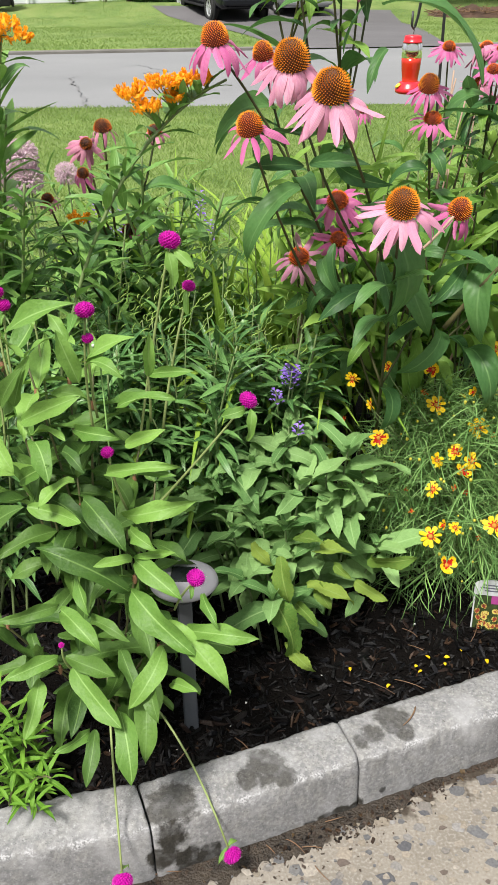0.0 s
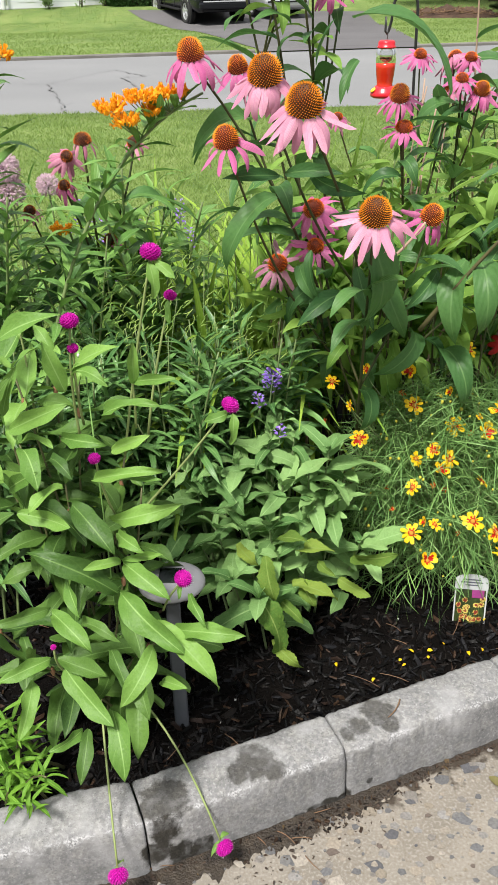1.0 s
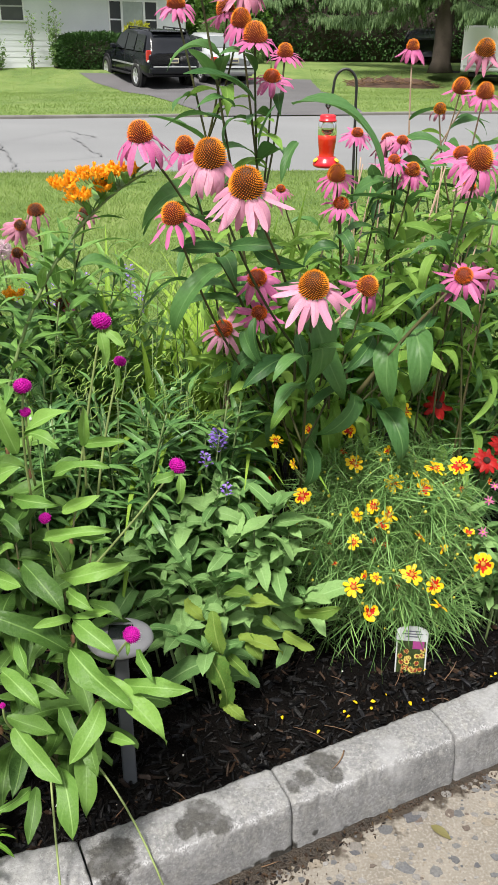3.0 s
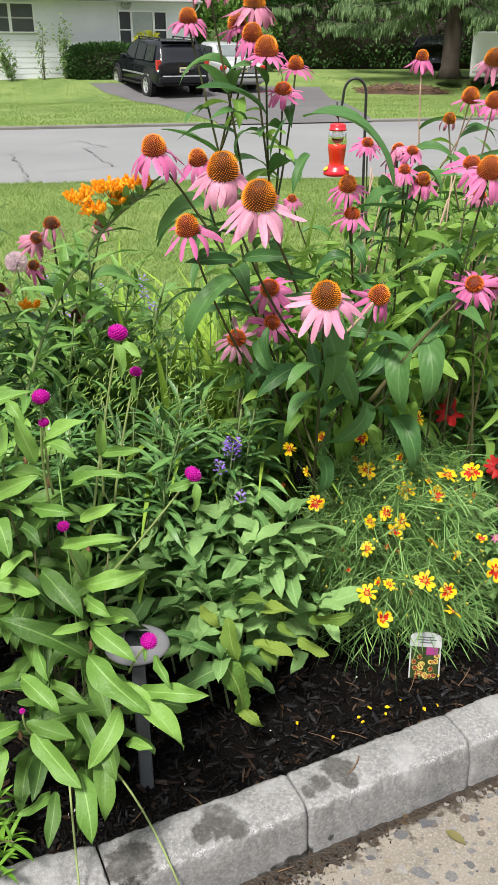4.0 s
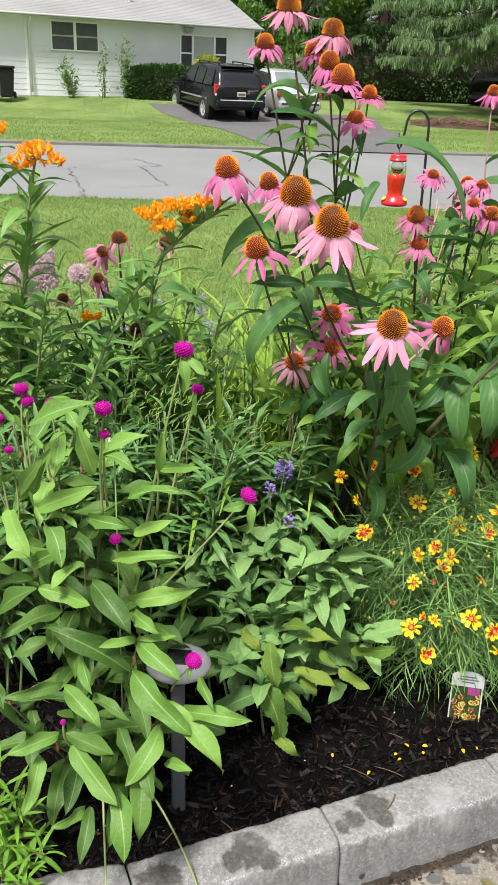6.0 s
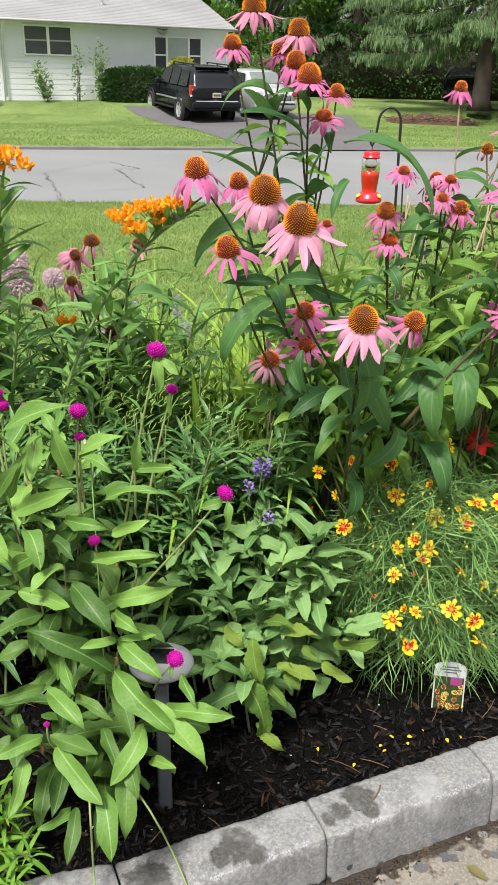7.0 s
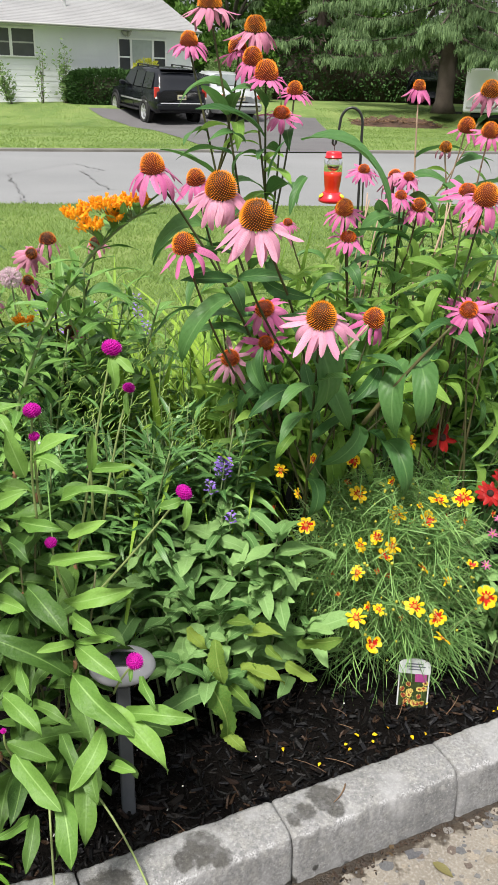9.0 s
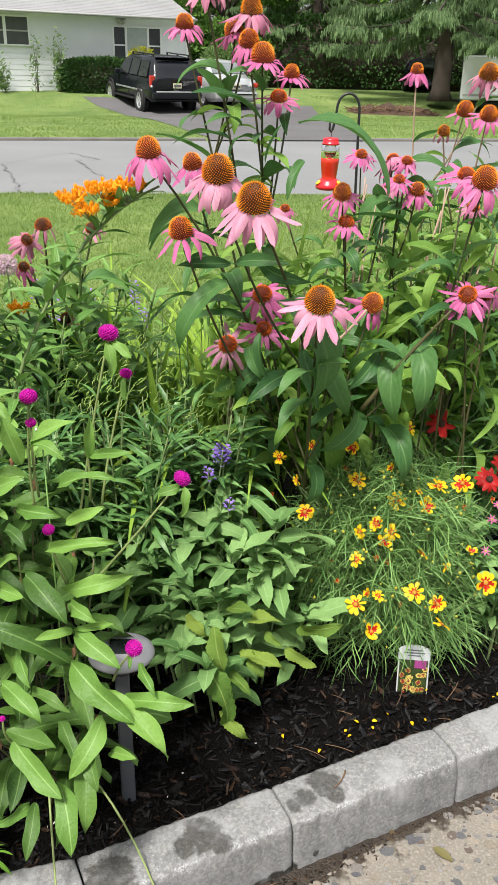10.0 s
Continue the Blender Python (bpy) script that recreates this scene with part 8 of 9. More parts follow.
def cor_flower(p, d, r, me, label):
    M = Matrix.Translation(p) @ d.to_track_quat("Z", "Y").to_matrix().to_4x4() @ Matrix.Rotation(crn.uniform(0, 6), 4, "Z") @ Matrix.Scale(r, 4)
    fl = shared("flower", me, cor, M, label)
    shared("disc", COR_EYE, fl, M)
    foot = cor_dome(0.6, -1.5).lerp(p, 0.55)
    foot.z = p.z - crn.uniform(0.09, 0.13)
    stem_part(cor, bend(foot, p + Vector((0, 0.015, -0.03)), p, 5), 0.0009, 0.0007, WEED_STEM, "flower_stalk")


for k, (x, y, z, r, side) in enumerate(COR_A + COR_B):
    d = Vector((crn.gauss(0, 0.35), -0.6 + crn.gauss(0, 0.25), 0.7)) if not side else Vector((crn.choice((-1, 1)) * crn.uniform(0.6, 1.1), crn.gauss(-0.2, 0.3), 0.6))
    cor_flower(Vector((x - 0.006, y - 0.034, z + 0.016)), d.normalized(), r * (1.04 if side else 1.02), COR_FLOWERS[k % 4], "yellow rays with a crimson heart")
for p in COR_OLD:
    cor_flower(Vector(p), Vector((crn.gauss(0, 0.7), crn.gauss(-0.4, 0.4), 0.6)).normalized(), crn.uniform(0.009, 0.012), COR_WILTED, "wilted rust-red flower")
for k in range(90):
    p = cor_dome(crn.uniform(0.1, 0.95), -crn.uniform(0.2, 2.9)) + Vector((0, -0.01, 0.015))
    shared("bud", BUD_MESH, cor, Matrix.Translation(p) @ Matrix.Scale(crn.uniform(0.004, 0.0075), 4))
    stem_part(cor, bend(p + Vector((crn.gauss(0, 0.012), 0.02, -0.06)), p + Vector((0, 0.005, -0.03)), p, 3), 0.0006, 0.0005, WEED_STEM, "bud_stalk")

# ---- butterfly weed: orange flowers on arching stems ----
v, f = [], []
g = Geo()
for k in range(5):
    m = Matrix.Rotation(2 * math.pi * k / 5, 4, "Z")
    g.add([(-0.12, 0.1, 0), (0.12, 0.1, 0), (0.2, 0.45, -0.35), (0, 0.62, -0.75), (-0.2, 0.45, -0.35)], [(0, 1, 2, 4), (4, 2, 3)], [(0, 0), (1, 0), (1, 0.5), (0.5, 1), (0, 0.5)], 0, m)
    g.add([(-0.1, 0.14, 0.0), (0.1, 0.14, 0.0), (0.12, 0.3, 0.5), (0, 0.2, 0.75), (-0.12, 0.3, 0.5)], [(0, 1, 2, 4), (4, 2, 3)], [(0, 0), (1, 0), (1, 0.5), (0.5, 1), (0, 0.5)], 0, m)
FLORET = (np.concatenate(g.v), list(g.f), np.concatenate(g.u))


def floret_cluster(plant, place, r, n, rnd, label="cluster of small bright orange flowers", spread=(1, 1, 0.7), size=0.0105):
    g = Geo()
    for k in range(int(n * 1.1)):
        d = Vector((rnd.gauss(0, 1), rnd.gauss(0, 1), rnd.uniform(-0.2, 1.3))).normalized()
        p = Vector(place) + Vector((d.x * spread[0], d.y * spread[1], d.z * spread[2])) * r * rnd.uniform(0.6, 1)
        M = Matrix.Translation(p) @ (d + Vector((0, 0, 0.6))).to_track_quat("Z", "Y").to_matrix().to_4x4() @ Matrix.Scale(size * rnd.uniform(0.8, 1.2), 4)
        g.add(FLORET[0], FLORET[1], FLORET[2], 0, M)
    return geo_part("umbel", g, ORANGE, plant, label, smooth=False)


def weed(base, stems, seed, size=0.08, every=0.03, label="butterfly weed with orange flower clusters on arching stems"):
    """stems: (bend point, tip, clusters from the tip back)."""
    rnd = random.Random(seed)
    base = Vector((base[0], base[1], bed_z(base[0], base[1])))
    plant = thing("butterfly_weed", base, label, "flower", "butterfly weeds")
    for mid, tip, clusters in stems:
        pts = bend(base + Vector((rnd.uniform(-0.03, 0.03), rnd.uniform(-0.03, 0.03), 0)), mid, tip, 22)
        stem_part(plant, pts, 0.0045, 0.0022, WEED_STEM)
        length = sum((b - a).length for a, b in zip(pts, pts[1:]))
        n = int(length / every)
        for k in range(n):
            t = 0.15 + 0.83 * k / n
            i = min(21, int(t * 22))
            p = pts[i].lerp(pts[i + 1], t * 22 - i)
            if clusters and t > 0.95:
                continue
            leaf_on(plant, rnd.choice(WEED_SET), aim(p, k * 137 + rnd.uniform(-20, 20), rnd.uniform(10, 55), rnd.uniform(-20, 20), size * rnd.uniform(0.7, 1.2)), 0.2)
        for c, r, m in clusters:
            floret_cluster(plant, c, r, m, rnd)
            near = min(pts, key=lambda q: (q - Vector(c)).length)
            for k in range(4):
                e = Vector(c) + Vector((rnd.uniform(-r, r), rnd.uniform(-r, r), -r * 0.2)) * 0.7
                stem_part(plant, bend(near, near.lerp(e, 0.5), e, 3), 0.0012, 0.0008, WEED_STEM, "flower_stalk")
    return plant


weed((-0.48, 1.98), (((-0.42, 1.95, 0.95), (-0.10, 2.1, 1.072), (((-0.25, 2.02, 1.058), 0.028, 30), ((-0.225, 2.02, 1.035), 0.026, 26), ((-0.205, 2.04, 1.07), 0.026, 34), ((-0.17, 2.06, 1.072), 0.022, 26), ((-0.14, 2.08, 1.075), 0.018, 16), ((-0.185, 2.05, 1.05), 0.02, 20))),), 101, 0.085, 0.012)
weed((-0.56, 2.12), (((-0.55, 2.1, 0.8), (-0.46, 2.05, 1.145), (((-0.452, 2.03, 1.155), 0.030, 34), ((-0.485, 2.05, 1.135), 0.027, 22), ((-0.425, 2.03, 1.14), 0.02, 14))), ((-0.62, 2.12, 0.8), (-0.56, 2.1, 1.18), (((-0.555, 2.1, 1.185), 0.03, 26),)),
                     ((-0.62, 2.05, 0.6), (-0.58, 2.02, 1.0), ()), ((-0.52, 2.1, 0.6), (-0.44, 2.0, 0.92), ()), ((-0.6, 2.2, 0.6), (-0.5, 2.15, 1.02), ())), 102, 0.10, 0.014)
wd = weed((-0.32, 2.3), (((-0.36, 2.3, 0.6), (-0.40, 2.25, 0.80), (((-0.41, 2.24, 0.80), 0.022, 18),)), ((-0.3, 2.3, 0.6), (-0.27, 2.2, 0.93), ()), ((-0.25, 2.3, 0.5), (-0.2, 2.2, 0.80), ()), ((-0.22, 2.3, 0.5), (-0.12, 2.25, 0.85), ()), ((-0.2, 2.25, 0.5), (-0.3, 2.1, 0.88), ())), 103, 0.12, 0.018,
          "leafy milkweed stems with one small orange cluster")

# ---- pale mauve allium globes ----
arnd = random.Random(111)
for p, r in (((-0.562, 2.4, 0.893), 0.040), ((-0.552, 2.4, 0.845), 0.036), ((-0.495, 2.5, 0.836), 0.030), ((-0.62, 2.4, 0.850), 0.036), ((-0.59, 2.42, 0.80), 0.03)):
    p, r = Vector(p), r * 0.88
    foot = Vector((p.x + 0.02, p.y + 0.03, bed_z(p.x, p.y)))
    al = thing("allium", foot, "allium with a pale mauve flower globe on a thin stalk", "flower", "alliums")
    stem_part(al, bend(foot, foot.lerp(p, 0.5) + Vector((0.01, 0, 0)), p, 8), 0.0028, 0.002, WEED_STEM)
    g = Geo()
    for d in golden(330, 0.98, -0.85):
        d = (d + Vector((arnd.gauss(0, 0.1), arnd.gauss(0, 0.1), arnd.gauss(0, 0.1)))).normalized()
        M = Matrix.Translation(p + d * (r * arnd.uniform(0.86, 1.0))) @ d.to_track_quat("Z", "Y").to_matrix().to_4x4() @ Matrix.Scale(r * 0.15, 4)
        g.add(FLORET[0], FLORET[1], FLORET[2], 0, M)
        if arnd.random() < 0.25:
            gv, gf, gu = tube([p, p + d * r * 0.8], 0.0005, 3)
            g.add(gv, gf, gu)
    geo_part("flower_globe", g, MAUVE, al, "pale mauve globe of tiny florets", smooth=False)

# ---- dark narrow-leaved perennials in the middle of the bed ----
def narrow_plant(base, tips, seed, size, leaves, label, kind=NARROW_SET, stem=WEED_STEM, name="narrow_leaved_perennial", up=(5, 55), keep=7):
    rnd = random.Random(seed)
    rest = Geo()
    base = Vector((base[0], base[1], bed_z(base[0], base[1])))
    plant = thing(name, base, label, "plant", "leafy perennials")
    for tip in tips:
        tip = Vector(tip)
        foot = base + Vector((rnd.uniform(-0.06, 0.06), rnd.uniform(-0.06, 0.06), 0))
        pts = bend(foot, foot.lerp(tip, 0.5) + Vector((rnd.uniform(-0.02, 0.02), rnd.uniform(-0.02, 0.02), 0.05)), tip, 10)
        stem_part(plant, pts, 0.003, 0.0016, stem)
        for k in range(leaves):
            t = 1 - 0.8 * k / leaves
            i = min(9, int(t * 10))
            p = pts[i].lerp(pts[i + 1], t * 10 - i)
            me = rnd.choice(kind)
            m = aim(p, k * 137.5 + rnd.uniform(-15, 15), rnd.uniform(*up) + (20 if k < 3 else 0), rnd.uniform(-20, 20), size * rnd.uniform(0.75, 1.2) * (0.7 if k < 3 else 1))
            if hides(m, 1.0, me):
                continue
            if k < keep:
                shared("leaf", me, plant, m)
            else:
                rest.add(*RAW[me][:3], 0, m)
    if rest.n:
        geo_part("foliage", rest, kind[0].materials[0], plant, kind="stuff")
    return plant


def tips_in(rnd, n, x, y, z):
    return [(rnd.uniform(*x), rnd.uniform(*y), rnd.uniform(*z)) for _ in range(n)]


trnd = random.Random(121)
dark_label = "dense dark green perennial with narrow pointed leaves"
for seed, base, n, xr, yr, zr, size, leaves in ((122, (-0.2, 1.98), 18, (-0.34, -0.06), (1.84, 2.05), (0.50, 0.70), 0.085, 38), (123, (-0.05, 2.08), 17, (-0.16, 0.10), (1.98, 2.16), (0.50, 0.68), 0.085, 38),
                                                (124, (-0.36, 2.02), 17, (-0.52, -0.26), (1.86, 2.12), (0.54, 0.76), 0.085, 38), (125, (-0.55, 1.86), 15, (-0.75, -0.42), (1.75, 2.0), (0.42, 0.72), 0.09, 34),
                                                (126, (0.0, 2.3), 16, (-0.2, 0.18), (2.2, 2.42), (0.42, 0.58), 0.09, 30), (128, (0.62, 2.3), 15, (0.45, 0.85), (2.2, 2.5), (0.35, 0.62), 0.085, 32)):
    narrow_plant(base, tips_in(trnd, n, xr, yr, zr), seed, size, leaves, dark_label)
for seed, base, n, xr, yr, zr, size, leaves in ((127, (-0.35, 2.6), 16, (-0.62, -0.1), (2.4, 2.75), (0.55, 0.80), 0.10, 28), (132, (-0.42, 2.25), 14, (-0.62, -0.2), (2.1, 2.4), (0.60, 0.86), 0.10, 28), (133, (-0.1, 2.6), 9, (-0.25, 0.1), (2.4, 2.7), (0.45, 0.62), 0.10, 22),
                                                (129, (0.72, 2.75), 16, (0.42, 0.95), (2.5, 2.95), (0.65, 1.05), 0.11, 28), (130, (0.35, 2.65), 16, (0.15, 0.55), (2.45, 2.8), (0.55, 0.95), 0.11, 24), (134, (0.6, 2.4), 12, (0.4, 0.8), (2.25, 2.55), (0.60, 0.95), 0.12, 22)):
    narrow_plant(base, tips_in(trnd, n, xr, yr, zr), seed, size, leaves, "leafy green stems at the back of the bed", WEED_SET)
narrow_plant((0.66, 2.0), tips_in(trnd, 9, (0.56, 0.80), (1.9, 2.1), (0.22, 0.40)), 131, 0.055, 18, "low green bedding plant at the end of the bed", MINT_SET)

# curling yellow-green seed sprays above them
for centre, n, seed in (((-0.21, 1.98, 0.70), 70, 1), ((-0.10, 2.0, 0.68), 50, 2), ((0.0, 2.05, 0.64), 55, 3), ((-0.15, 2.12, 0.76), 50, 4), ((-0.28, 2.08, 0.74), 40, 5), ((-0.05, 2.35, 0.78), 45, 6)):
    rr = random.Random(seed + 140)
    c = Vector(centre)
    foot = Vector((c.x, c.y + 0.06, bed_z(c.x, c.y)))
    sp = thing("seeding_perennial", foot, "wispy yellow-green curling seed pods on thin stalks", "plant", "seeding perennials")
    g = Geo()
    for k in range(int(n * 1.1)):
        p = c + Vector((rr.gauss(0, 0.045), rr.gauss(0, 0.03), rr.gauss(0, 0.025)))
        d = Vector((rr.gauss(0, 1), rr.gauss(0, 1), rr.gauss(0.3, 0.7))).normalized()
        s = d.orthogonal()
        l = rr.uniform(0.009, 0.019)
        gv, gf, gu = tube([p, p + d * l * 0.4 + s * l * 0.15, p + d * l * 0.75 + s * l * 0.5, p + d * l * 0.7 + s * l * 0.85], [0.0007, 0.0010, 0.0009, 0.0004], 4)
        g.add(gv, gf, gu)
    geo_part("seed_spray", g, CURL, sp, kind="stuff")
    for k in range(4):
        e = c + Vector((rr.gauss(0, 0.05), rr.gauss(0, 0.035), rr.gauss(0, 0.03)))
        stem_part(sp, bend(foot, foot.lerp(e, 0.5), e, 6), 0.0016, 0.0009, WEED_STEM)

# ---- strap-leaved daylilies along the lawn ----
lr = random.Random(151)
for bx, by, n, h in ((-0.05, 2.42, 60, 0.88), (0.10, 2.46, 54, 0.86), (-0.18, 2.40, 44, 0.84), (-0.22, 2.75, 30, 0.74), (0.02, 2.8, 30, 0.72), (0.3, 2.75, 26, 0.75), (-0.06, 2.26, 30, 0.74), (0.05, 2.3, 26, 0.70), (-0.14, 2.3, 22, 0.76)):
    base = Vector((bx, by, bed_z(bx, by)))
    dl = thing("daylily", base, "clump of arching bright green strap leaves", "plant", "daylilies")
    for k in range(n):
        p = base + Vector((lr.gauss(0, 0.035), lr.gauss(0, 0.035), 0))
        front = by < 2.35
        leaf_on(dl, STRAP_SET[lr.choice((0, 1, 4)) if front else lr.choice((0, 1, 1, 2, 4))], aim(p, lr.uniform(10, 170) if front else lr.uniform(0, 360), lr.uniform(66, 88), lr.uniform(-15, 15), h * lr.uniform(0.7, 1.08)), 0.3)

# ---- lime-green plant at the front corner ----
narrow_plant((-0.40, 1.46), ((-0.37, 1.41, 0.25), (-0.33, 1.385, 0.20), (-0.40, 1.40, 0.28), (-0.43, 1.43, 0.33), (-0.35, 1.36, 0.155), (-0.42, 1.37, 0.2), (-0.46, 1.41, 0.24), (-0.39, 1.36, 0.17)), 161, 0.052, 18, "bright lime-green plant with whorled narrow leaves", LIME_SET, GOM_STEM, "lime_leaved_plant", (0, 45))

# ---- scarlet flowers at the end of the bed ----
zr = random.Random(171)
zin = thing("scarlet_daisy", (0.62, 2.28, bed_z(0.62, 2.28)), "scarlet daisy-like flowers over dark green leaves", "flower")
for p, r, n, d in (((0.515, 2.2, 0.553), 0.034, 9, (0.1, -0.7, 0.6)), ((0.615, 2.12, 0.452), 0.03, 14, (0.0, -0.6, 0.7)), ((0.66, 2.16, 0.47), 0.03, 14, (0.3, -0.5, 0.7))):
    d = Vector(d).normalized()
    M = Matrix.Translation(p) @ d.to_track_quat("Z", "Y").to_matrix().to_4x4()
    v, f = lathe(((0.0, -0.3), (0.26, -0.1), (0.27, 0.1), (0.15, 0.2), (0.0, 0.22)), 12)
    head = geo_part("flower_head", Geo().add(v, f), CONE_DARK, zin, "dark eye of a scarlet flower", m=M @ Matrix.Scale(r, 4))
    for k in range(n):
        m = M @ Matrix.Rotation(2 * math.pi * k / n + zr.uniform(-0.1, 0.1), 4, "Z") @ Matrix.Translation((0, r * 0.2, 0)) @ Matrix.Rotation(radians(zr.uniform(-18, 12)), 4, "X")
        shared("petal", zr.choice(PETALS["scarlet_petal"]), head, m @ Matrix.Diagonal((r * 1.75, r * zr.uniform(0.8, 1.0), r, 1)))
    foot = Vector((0.62, 2.28, 0.08))
    stem_part(zin, bend(foot, foot.lerp(Vector(p), 0.5) + Vector((0, 0, 0.06)), Vector(p) - d * 0.01, 7), 0.003, 0.002, CONE_STEM)
for k in range(46):
    p = Vector((zr.uniform(0.5, 0.8), zr.uniform(2.08, 2.36), zr.uniform(0.14, 0.46)))
    lone_leaf(zin, p, zr.uniform(180, 360), zr.uniform(0, 50), zr.uniform(0.05, 0.09), BROAD_SET, k)
for p in ((0.60, 2.03, 0.40), (0.612, 2.04, 0.43), (0.585, 2.0, 0.34), (0.60, 1.98, 0.29)):
    M = Matrix.Translation(p) @ Vector((0.1, -0.5, 0.8)).normalized().to_track_quat("Z", "Y").to_matrix().to_4x4()
    hd = shared("flower_head", BUD_MESH, zin, M @ Matrix.Scale(0.006, 4))
    for k in range(7):
        shared("petal", zr.choice(PETALS["pink_petal"]), hd, M @ Matrix.Rotation(k * 0.9, 4, "Z") @ Matrix.Rotation(radians(20), 4, "X") @ Matrix.Diagonal((0.016, 0.013, 0.013, 1)))

# violet haze of salvia behind the fading coneflowers
sal = thing("violet_salvia", (-0.33, 2.5, bed_z(-0.33, 2.5)), "thin violet salvia spikes at the back of the bed", "flower")
for k in range(12):
    x, y = -0.36 + zr.uniform(-0.14, 0.2), 2.5 + zr.uniform(-0.08, 0.1)
    top = Vector((x + zr.uniform(-0.03, 0.03), y, zr.uniform(0.62, 0.80)))
    stem_part(sal, bend((-0.33, 2.5, 0.07), (x, y, 0.4), top - Vector((0, 0, 0.11)), 5), 0.0018, 0.0012, MINT_STEM)
    spike(sal, top - Vector((0, 0, 0.12)), top, VIOLET, zr, 26, 0.011, 0.009)

# ---- shepherd's crook and hummingbird feeder ----
RED = plain("red_plastic", (0.55, 0.012, 0.022), (0.68, 0.02, 0.035), 0.3, 30, 200, 0.0)
NECTAR = plain("red_nectar", (0.42, 0.018, 0.007), (0.52, 0.03, 0.01), 0.06, 30, 200, 0.0)
CLEAR = glass("clear_bottle", (0.93, 0.95, 0.95))
SUN_YELLOW = plain("yellow_plastic", (0.75, 0.55, 0.03), (0.85, 0.65, 0.05), 0.4, 30, 200, 0.0)
FY = 4.4
FX = 0.528
crook = thing("shepherd_crook", (0.655, FY, 0.0), "black iron shepherd's crook standing in the lawn", "garden hook")
top = 1.19
pts = [Vector((0.667, FY, -0.05)), Vector((0.66, FY, 0.5)), Vector((0.648, FY, 1.05))]
for k in range(11):
    a = math.pi * k / 10
    pts.append(Vector((0.597 + 0.05 * math.cos(a), FY, 1.13 + 0.065 * math.sin(a))))
pts += [Vector((0.541, FY, 1.08)), Vector((0.532, FY, 1.045)), Vector((0.526, FY, 1.035)), Vector((0.519, FY, 1.045)), Vector((0.519, FY, 1.10))]
stem_part(crook, pts, 0.0065, 0.0055, IRON, "rod")
stem_part(crook, [(0.66, FY, 0.12), (0.74, FY, 0.12), (0.745, FY, -0.05)], 0.005, 0.005, IRON, "foot_prong")
fd = thing("hummingbird_feeder", (FX, FY, 0.79), "hummingbird feeder with red base and cap and red nectar", "bird feeder")
FM = Matrix.Translation((FX, FY, 0.0))


def ring_part(name, prof, material, label="", n=24, parent=None):
    v, f = lathe([(r * 1.16, h) for r, h in prof], n)
    return geo_part(name, Geo().add(v, f), material, parent or fd, label, m=FM)


ring_part("cap", ((0.0, 1.012), (0.02, 1.012), (0.029, 1.009), (0.031, 1.003), (0.031, 0.990), (0.034, 0.988), (0.034, 0.983), (0.0, 0.983)), RED, "red cap")
ring_part("bottle", ((0.030, 0.984), (0.035, 0.976), (0.0365, 0.955), (0.036, 0.926), (0.0345, 0.926), (0.035, 0.955), (0.0335, 0.974), (0.028, 0.982)), CLEAR, "clear bottle")
ring_part("nectar", ((0.0, 0.9255), (0.036, 0.9255), (0.0352, 0.905), (0.033, 0.88), (0.030, 0.855), (0.029, 0.838), (0.033, 0.829), (0.0, 0.828)), NECTAR, "bottle's lower half full of red nectar")
basep = ring_part("base", ((0.0, 0.836), (0.034, 0.835), (0.040, 0.826), (0.048, 0.813), (0.052, 0.803), (0.050, 0.793), (0.040, 0.788), (0.0, 0.787)), RED, "red feeding dish")
for a in (-38, 82, 202):
    m = FM @ Matrix.Rotation(radians(a), 4, "Z") @ Matrix.Translation((0.052, 0, 0.818)) @ Matrix.Rotation(radians(40), 4, "Y")
    v, f = lathe(((0.0, 0.0), (0.013, 0.002), (0.014, 0.006), (0.005, 0.009), (0.0, 0.006)), 6)
    geo_part("feeding_port", Geo().add(v, f), SUN_YELLOW, basep, "yellow flower-shaped feeding port", m=m)
stem_part(fd, [(FX, FY, 1.016), (FX + 0.002, FY, 1.03), (FX, FY, 1.043), (FX - 0.003, FY, 1.034)], 0.0016, 0.0016, IRON, "hanger")

# ---- solar path light half hidden in the leaves ----
GREY_PL = plain("grey_plastic", (0.235, 0.23, 0.25), (0.30, 0.295, 0.315), 0.5, 20, 200, 0.05)
STAKE = plain("dark_grey_stake", (0.05, 0.055, 0.065), (0.08, 0.085, 0.095), 0.5, 20, 200, 0.05)
pl = thing("solar_path_light", (-0.16, 1.586, bed_z(-0.16, 1.586)), "grey plastic solar path light on a flat stake", "garden light")
PM = Matrix.Translation((-0.156, 1.65, 0.366)) @ Matrix.Rotation(radians(-4), 4, "X")
v, f = lathe(((0.0, 0.004), (0.03, 0.004), (0.046, 0.002), (0.055, -0.003), (0.057, -0.009), (0.054, -0.013), (0.02, -0.016), (0.0, -0.016)), 36)
disc = geo_part("cap", Geo().add(v, f), GREY_PL, pl, "flat round grey cap", m=PM)
part("solar_panel", box(0, 0, 0.005, 0.042, 0.042, 0.003, 0.001, 1), CAR_GLASS, disc, "dark square solar cell", m=PM)
v, f = lathe(((0.0, -0.016), (0.022, -0.016), (0.024, -0.03), (0.016, -0.045), (0.0, -0.045)), 20)
geo_part("lens", Geo().add(v, f), STAKE, pl, m=PM)
a, b = Vector((-0.157, 1.648, 0.325)), Vector((-0.148, 1.586, 0.05))
way = (b - a).normalized()
m = Matrix.Translation((a + b) / 2) @ way.to_track_quat("Z", "Y").to_matrix().to_4x4()
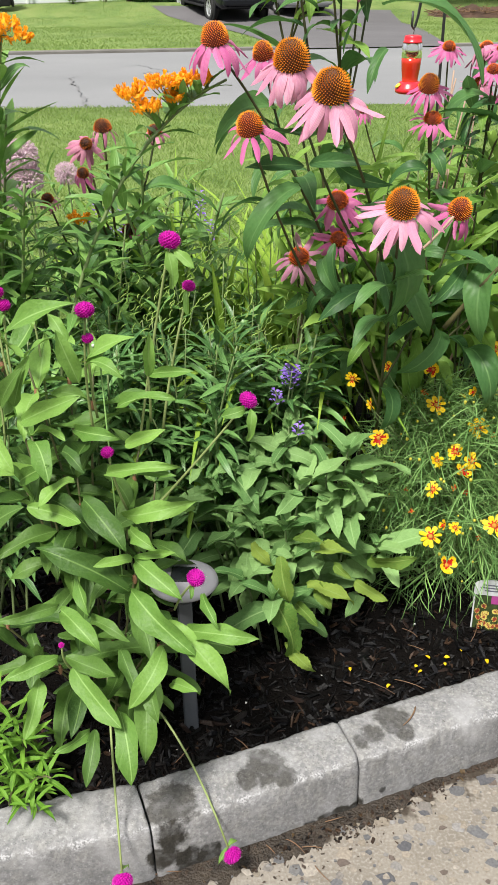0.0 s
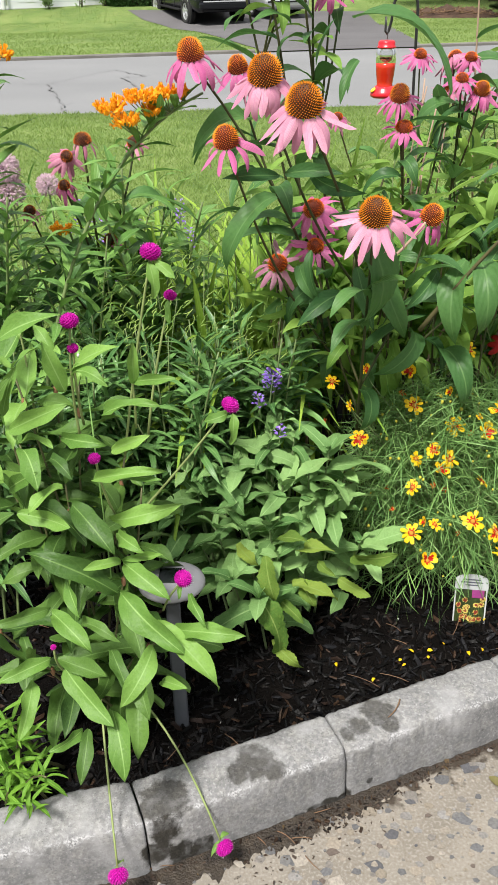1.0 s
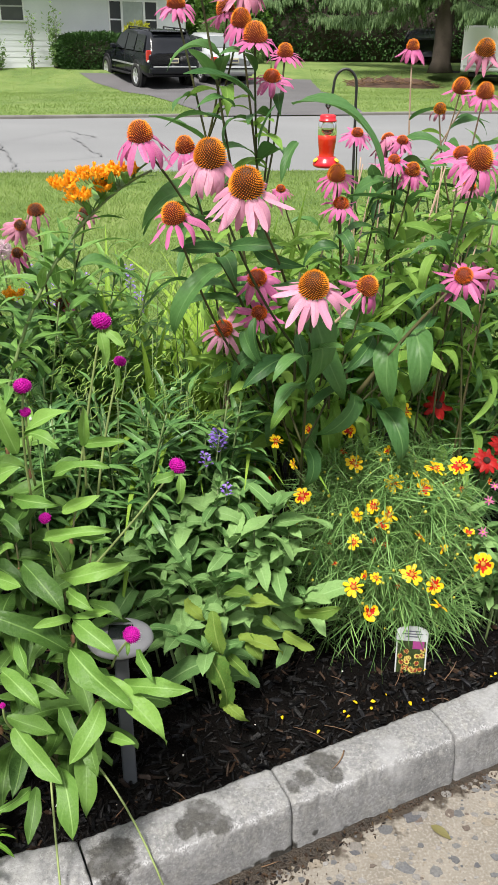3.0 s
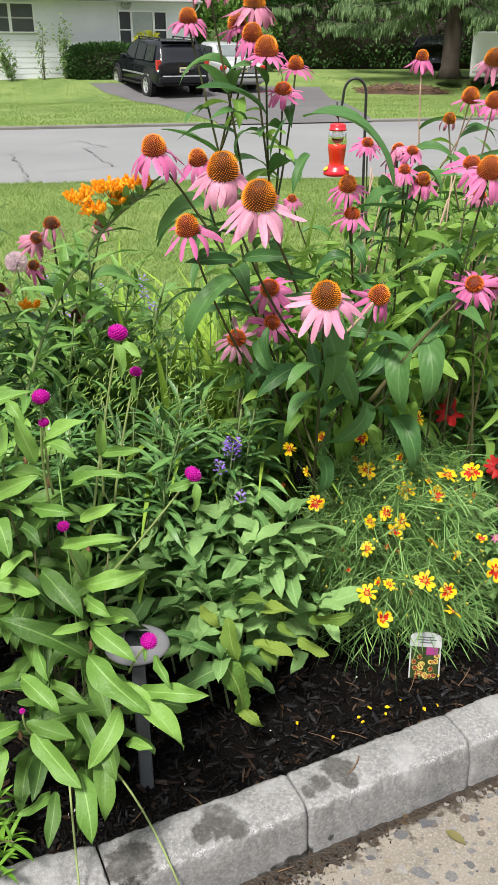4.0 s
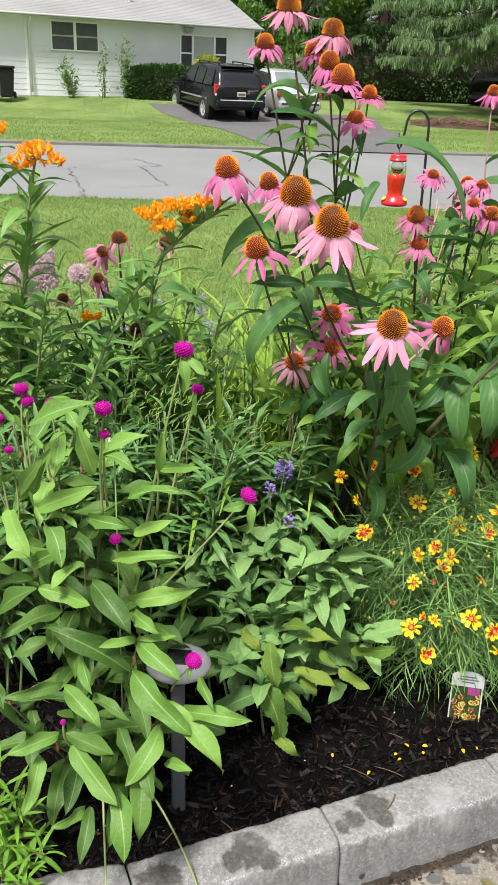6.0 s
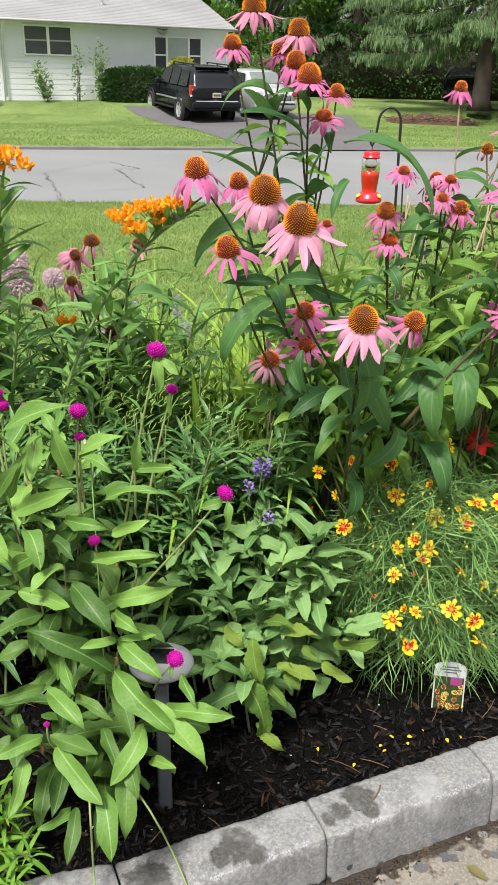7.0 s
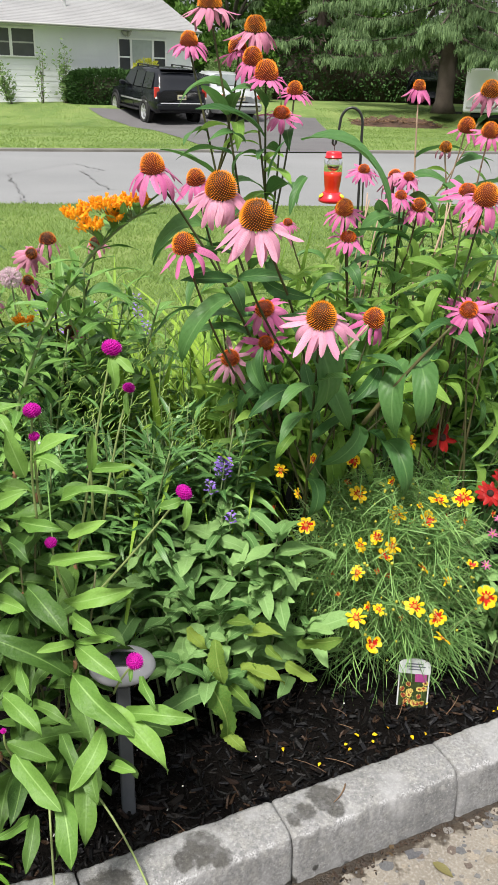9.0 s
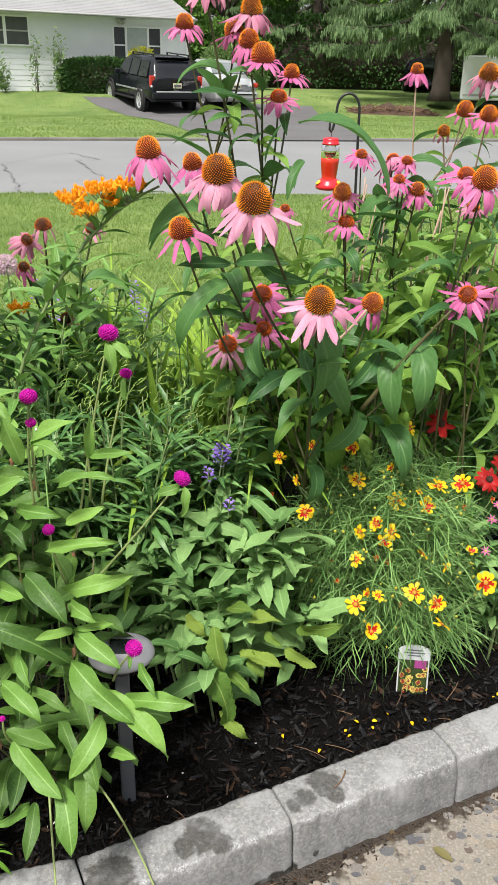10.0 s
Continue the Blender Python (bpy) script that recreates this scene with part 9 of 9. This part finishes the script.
part("stake", box(0, 0, 0, 0.025, 0.010, (b - a).length, 0.003, 1), STAKE, pl, "flat dark grey stake", m=m)

# ---- printed plant label ----
TAG_FRAME = plain("white_label_plastic", (0.42, 0.43, 0.43), (0.52, 0.53, 0.53), 0.4, 30, 200, 0.0)
TAG_GREY = plain("label_head", (0.36, 0.38, 0.38), (0.44, 0.46, 0.46), 0.35, 30, 200, 0.0)
TAG_PICTURE = plain("label_picture", (0.008, 0.014, 0.005), (0.05, 0.075, 0.02), 0.35, 160, 500, 0.0)
TAG_CREAM = plain("label_cream", (0.44, 0.36, 0.07), (0.56, 0.47, 0.14), 0.4, 30, 200, 0.0)
TAG_RED = plain("label_red", (0.16, 0.02, 0.012), (0.26, 0.035, 0.02), 0.4, 30, 200, 0.0)
TAG_PINK = plain("label_magenta", (0.22, 0.03, 0.14), (0.3, 0.05, 0.2), 0.35, 30, 200, 0.0)
tag = thing("plant_label", (0.43, 1.87, bed_z(0.43, 1.87)), "small printed plant label with a picture of yellow-red flowers", "plant label")
TM = Matrix.Translation((0.421, 1.872, 0.128)) @ Matrix.Rotation(radians(-8), 4, "Z") @ Matrix.Rotation(radians(-14), 4, "X")
card = part("card", box(0, 0, -0.004, 0.058, 0.0014, 0.098), TAG_PICTURE, tag, "printed card", m=TM)
for x in (-0.031, 0.031):
    part("frame", box(x, 0, -0.006, 0.003, 0.003, 0.106, 0.0008, 1), TAG_FRAME, tag, m=TM)
def arch(w, z0, z1, rise, y, thick):
    """An upright plate with a bowed top."""
    bm = bmesh.new()
    line = [(-w / 2, z0), (w / 2, z0)] + [(w / 2 * math.cos(t), z1 + rise * math.sin(t)) for t in (math.pi * k / 12 for k in range(13))]
    face = bm.faces.new([bm.verts.new((x, y, z)) for x, z in line])
    out = bmesh.ops.extrude_face_region(bm, geom=[face])
    bmesh.ops.translate(bm, vec=(0, thick, 0), verts=[q for q in out["geom"] if isinstance(q, bmesh.types.BMVert)])
    bmesh.ops.recalc_face_normals(bm, faces=bm.faces)
    return bm


head = part("title_panel", arch(0.066, 0.024, 0.044, 0.013, -0.0022, 0.003), TAG_GREY, tag, "pale grey bowed head of the label", m=TM)
for z, w in ((0.046, 0.034), (0.040, 0.044), (0.034, 0.026)):
    part("title_bar", box(0, -0.0026, z, w, 0.0008, 0.0022), PLATE_BAR, head, m=TM)
part("magenta_panel", box(0.014, -0.0012, 0.015, 0.024, 0.0014, 0.018), TAG_PINK, card, m=TM)
part("stake", box(0, 0.001, -0.066, 0.014, 0.0016, 0.04), TAG_FRAME, tag, m=TM)
tr = random.Random(181)
PRINT_A = ray_flower(7, 0.5, 0.34, 7, (TAG_CREAM, TAG_RED))
PRINT_B = ray_flower(6, 0.85, 0.34, 8, (TAG_CREAM, TAG_RED))
for k in range(20):
    x, z = tr.uniform(-0.025, 0.025), tr.uniform(-0.048, 0.004)
    m = TM @ Matrix.Translation((x, -0.0016, z)) @ Matrix.Rotation(radians(90), 4, "X") @ Matrix.Rotation(tr.uniform(0, 6), 4, "Z") @ Matrix.Diagonal((0.0068, 0.0068, 0.001, 1))
    shared("printed_flower", (PRINT_A, PRINT_B)[k % 2], card, m)

# ---- fallen petals and leaves ----
PETAL_Y = Geo().add(*blade(1.0, 0.62, 0.3, 0.4, 0.05, 4)).mesh("yellow_petal", YELLOW)
pr = random.Random(191)
for k in range(16):
    if k < 9:
        x, y = ((0.137, 1.738), (0.259, 1.74), (0.272, 1.736), (0.291, 1.765), (0.319, 1.771), (0.355, 1.786), (0.398, 1.769), (0.427, 1.77), (0.318, 1.75))[k]
    else:
        x = pr.uniform(0.1, 0.7)
        y = kerb_line(x) + pr.uniform(0.03, 0.25)
    ob = shared("fallen_petal", PETAL_Y, None, aim((x, y, bed_z(x, y) + 0.012), pr.uniform(0, 360), pr.uniform(-5, 15), pr.uniform(-30, 30), pr.uniform(0.008, 0.013)))
    tagged(ob, "fallen yellow petal lying on the dark mulch", "petal", "fallen petals")
ob = new("fallen_leaf", Geo().add(*blade(1.0, 0.5, 0.6, 0.5, 0.12, 6, seed=4)).mesh("fallen_leaf", DEAD_LEAF))
here(ob, None, aim((0.575, 1.735, 0.012), 215, 5, 10, 0.06))
tagged(ob, "dry tan leaf lying by the edging on the paving", "leaf")
ob = new("fallen_leaf", Geo().add(*blade(1.0, 0.42, 0.2, 0.2, 0.05, 6, seed=6)).mesh("fallen_leaf", OLIVE_LEAF))
here(ob, None, aim((0.395, 1.54, 0.006), -40, 2, 5, 0.042))
tagged(ob, "dull olive leaf lying flat on the paving", "leaf")

# ---- small frog ornament on a stake among the leaves ----
FROG = plain("pale_green_glaze", (0.13, 0.26, 0.06), (0.20, 0.35, 0.10), 0.5, 30, 200, 0.0)
EYE_WHITE = plain("white_glaze", (0.5, 0.52, 0.46), (0.6, 0.62, 0.56), 0.5, 30, 200, 0.0)
ball = [(0.001 + math.cos(q), math.sin(q)) for q in (-1.57, -1.0, -0.5, 0.0, 0.5, 1.0, 1.57)]
g = Geo()
v, f = lathe(ball, 12)
g.add(v, f, None, 0, Matrix.Diagonal((0.012, 0.010, 0.009, 1)))
for sx in (-1, 1):
    g.add(v, f, None, 0, Matrix.Translation((sx * 0.007, -0.002, 0.008)) @ Matrix.Scale(0.0045, 4))
    g.add(v, f, None, 1, Matrix.Translation((sx * 0.007, -0.0055, 0.0075)) @ Matrix.Scale(0.0028, 4))
gv, gf, gu = tube([(0, 0.004, -0.70), (0, 0.004, -0.3), (0, 0.002, -0.006)], 0.0015, 5)
g.add(gv, gf, gu, 0)
frog = new("frog_ornament", g.mesh("frog_ornament", [FROG, EYE_WHITE]))
here(frog, None, Matrix.Translation((-0.25, 1.615, 0.783)) @ Matrix.Diagonal((0.8, 0.8, 1, 1)))
tagged(frog, "tiny pale green frog ornament on a thin stake", "ornament")
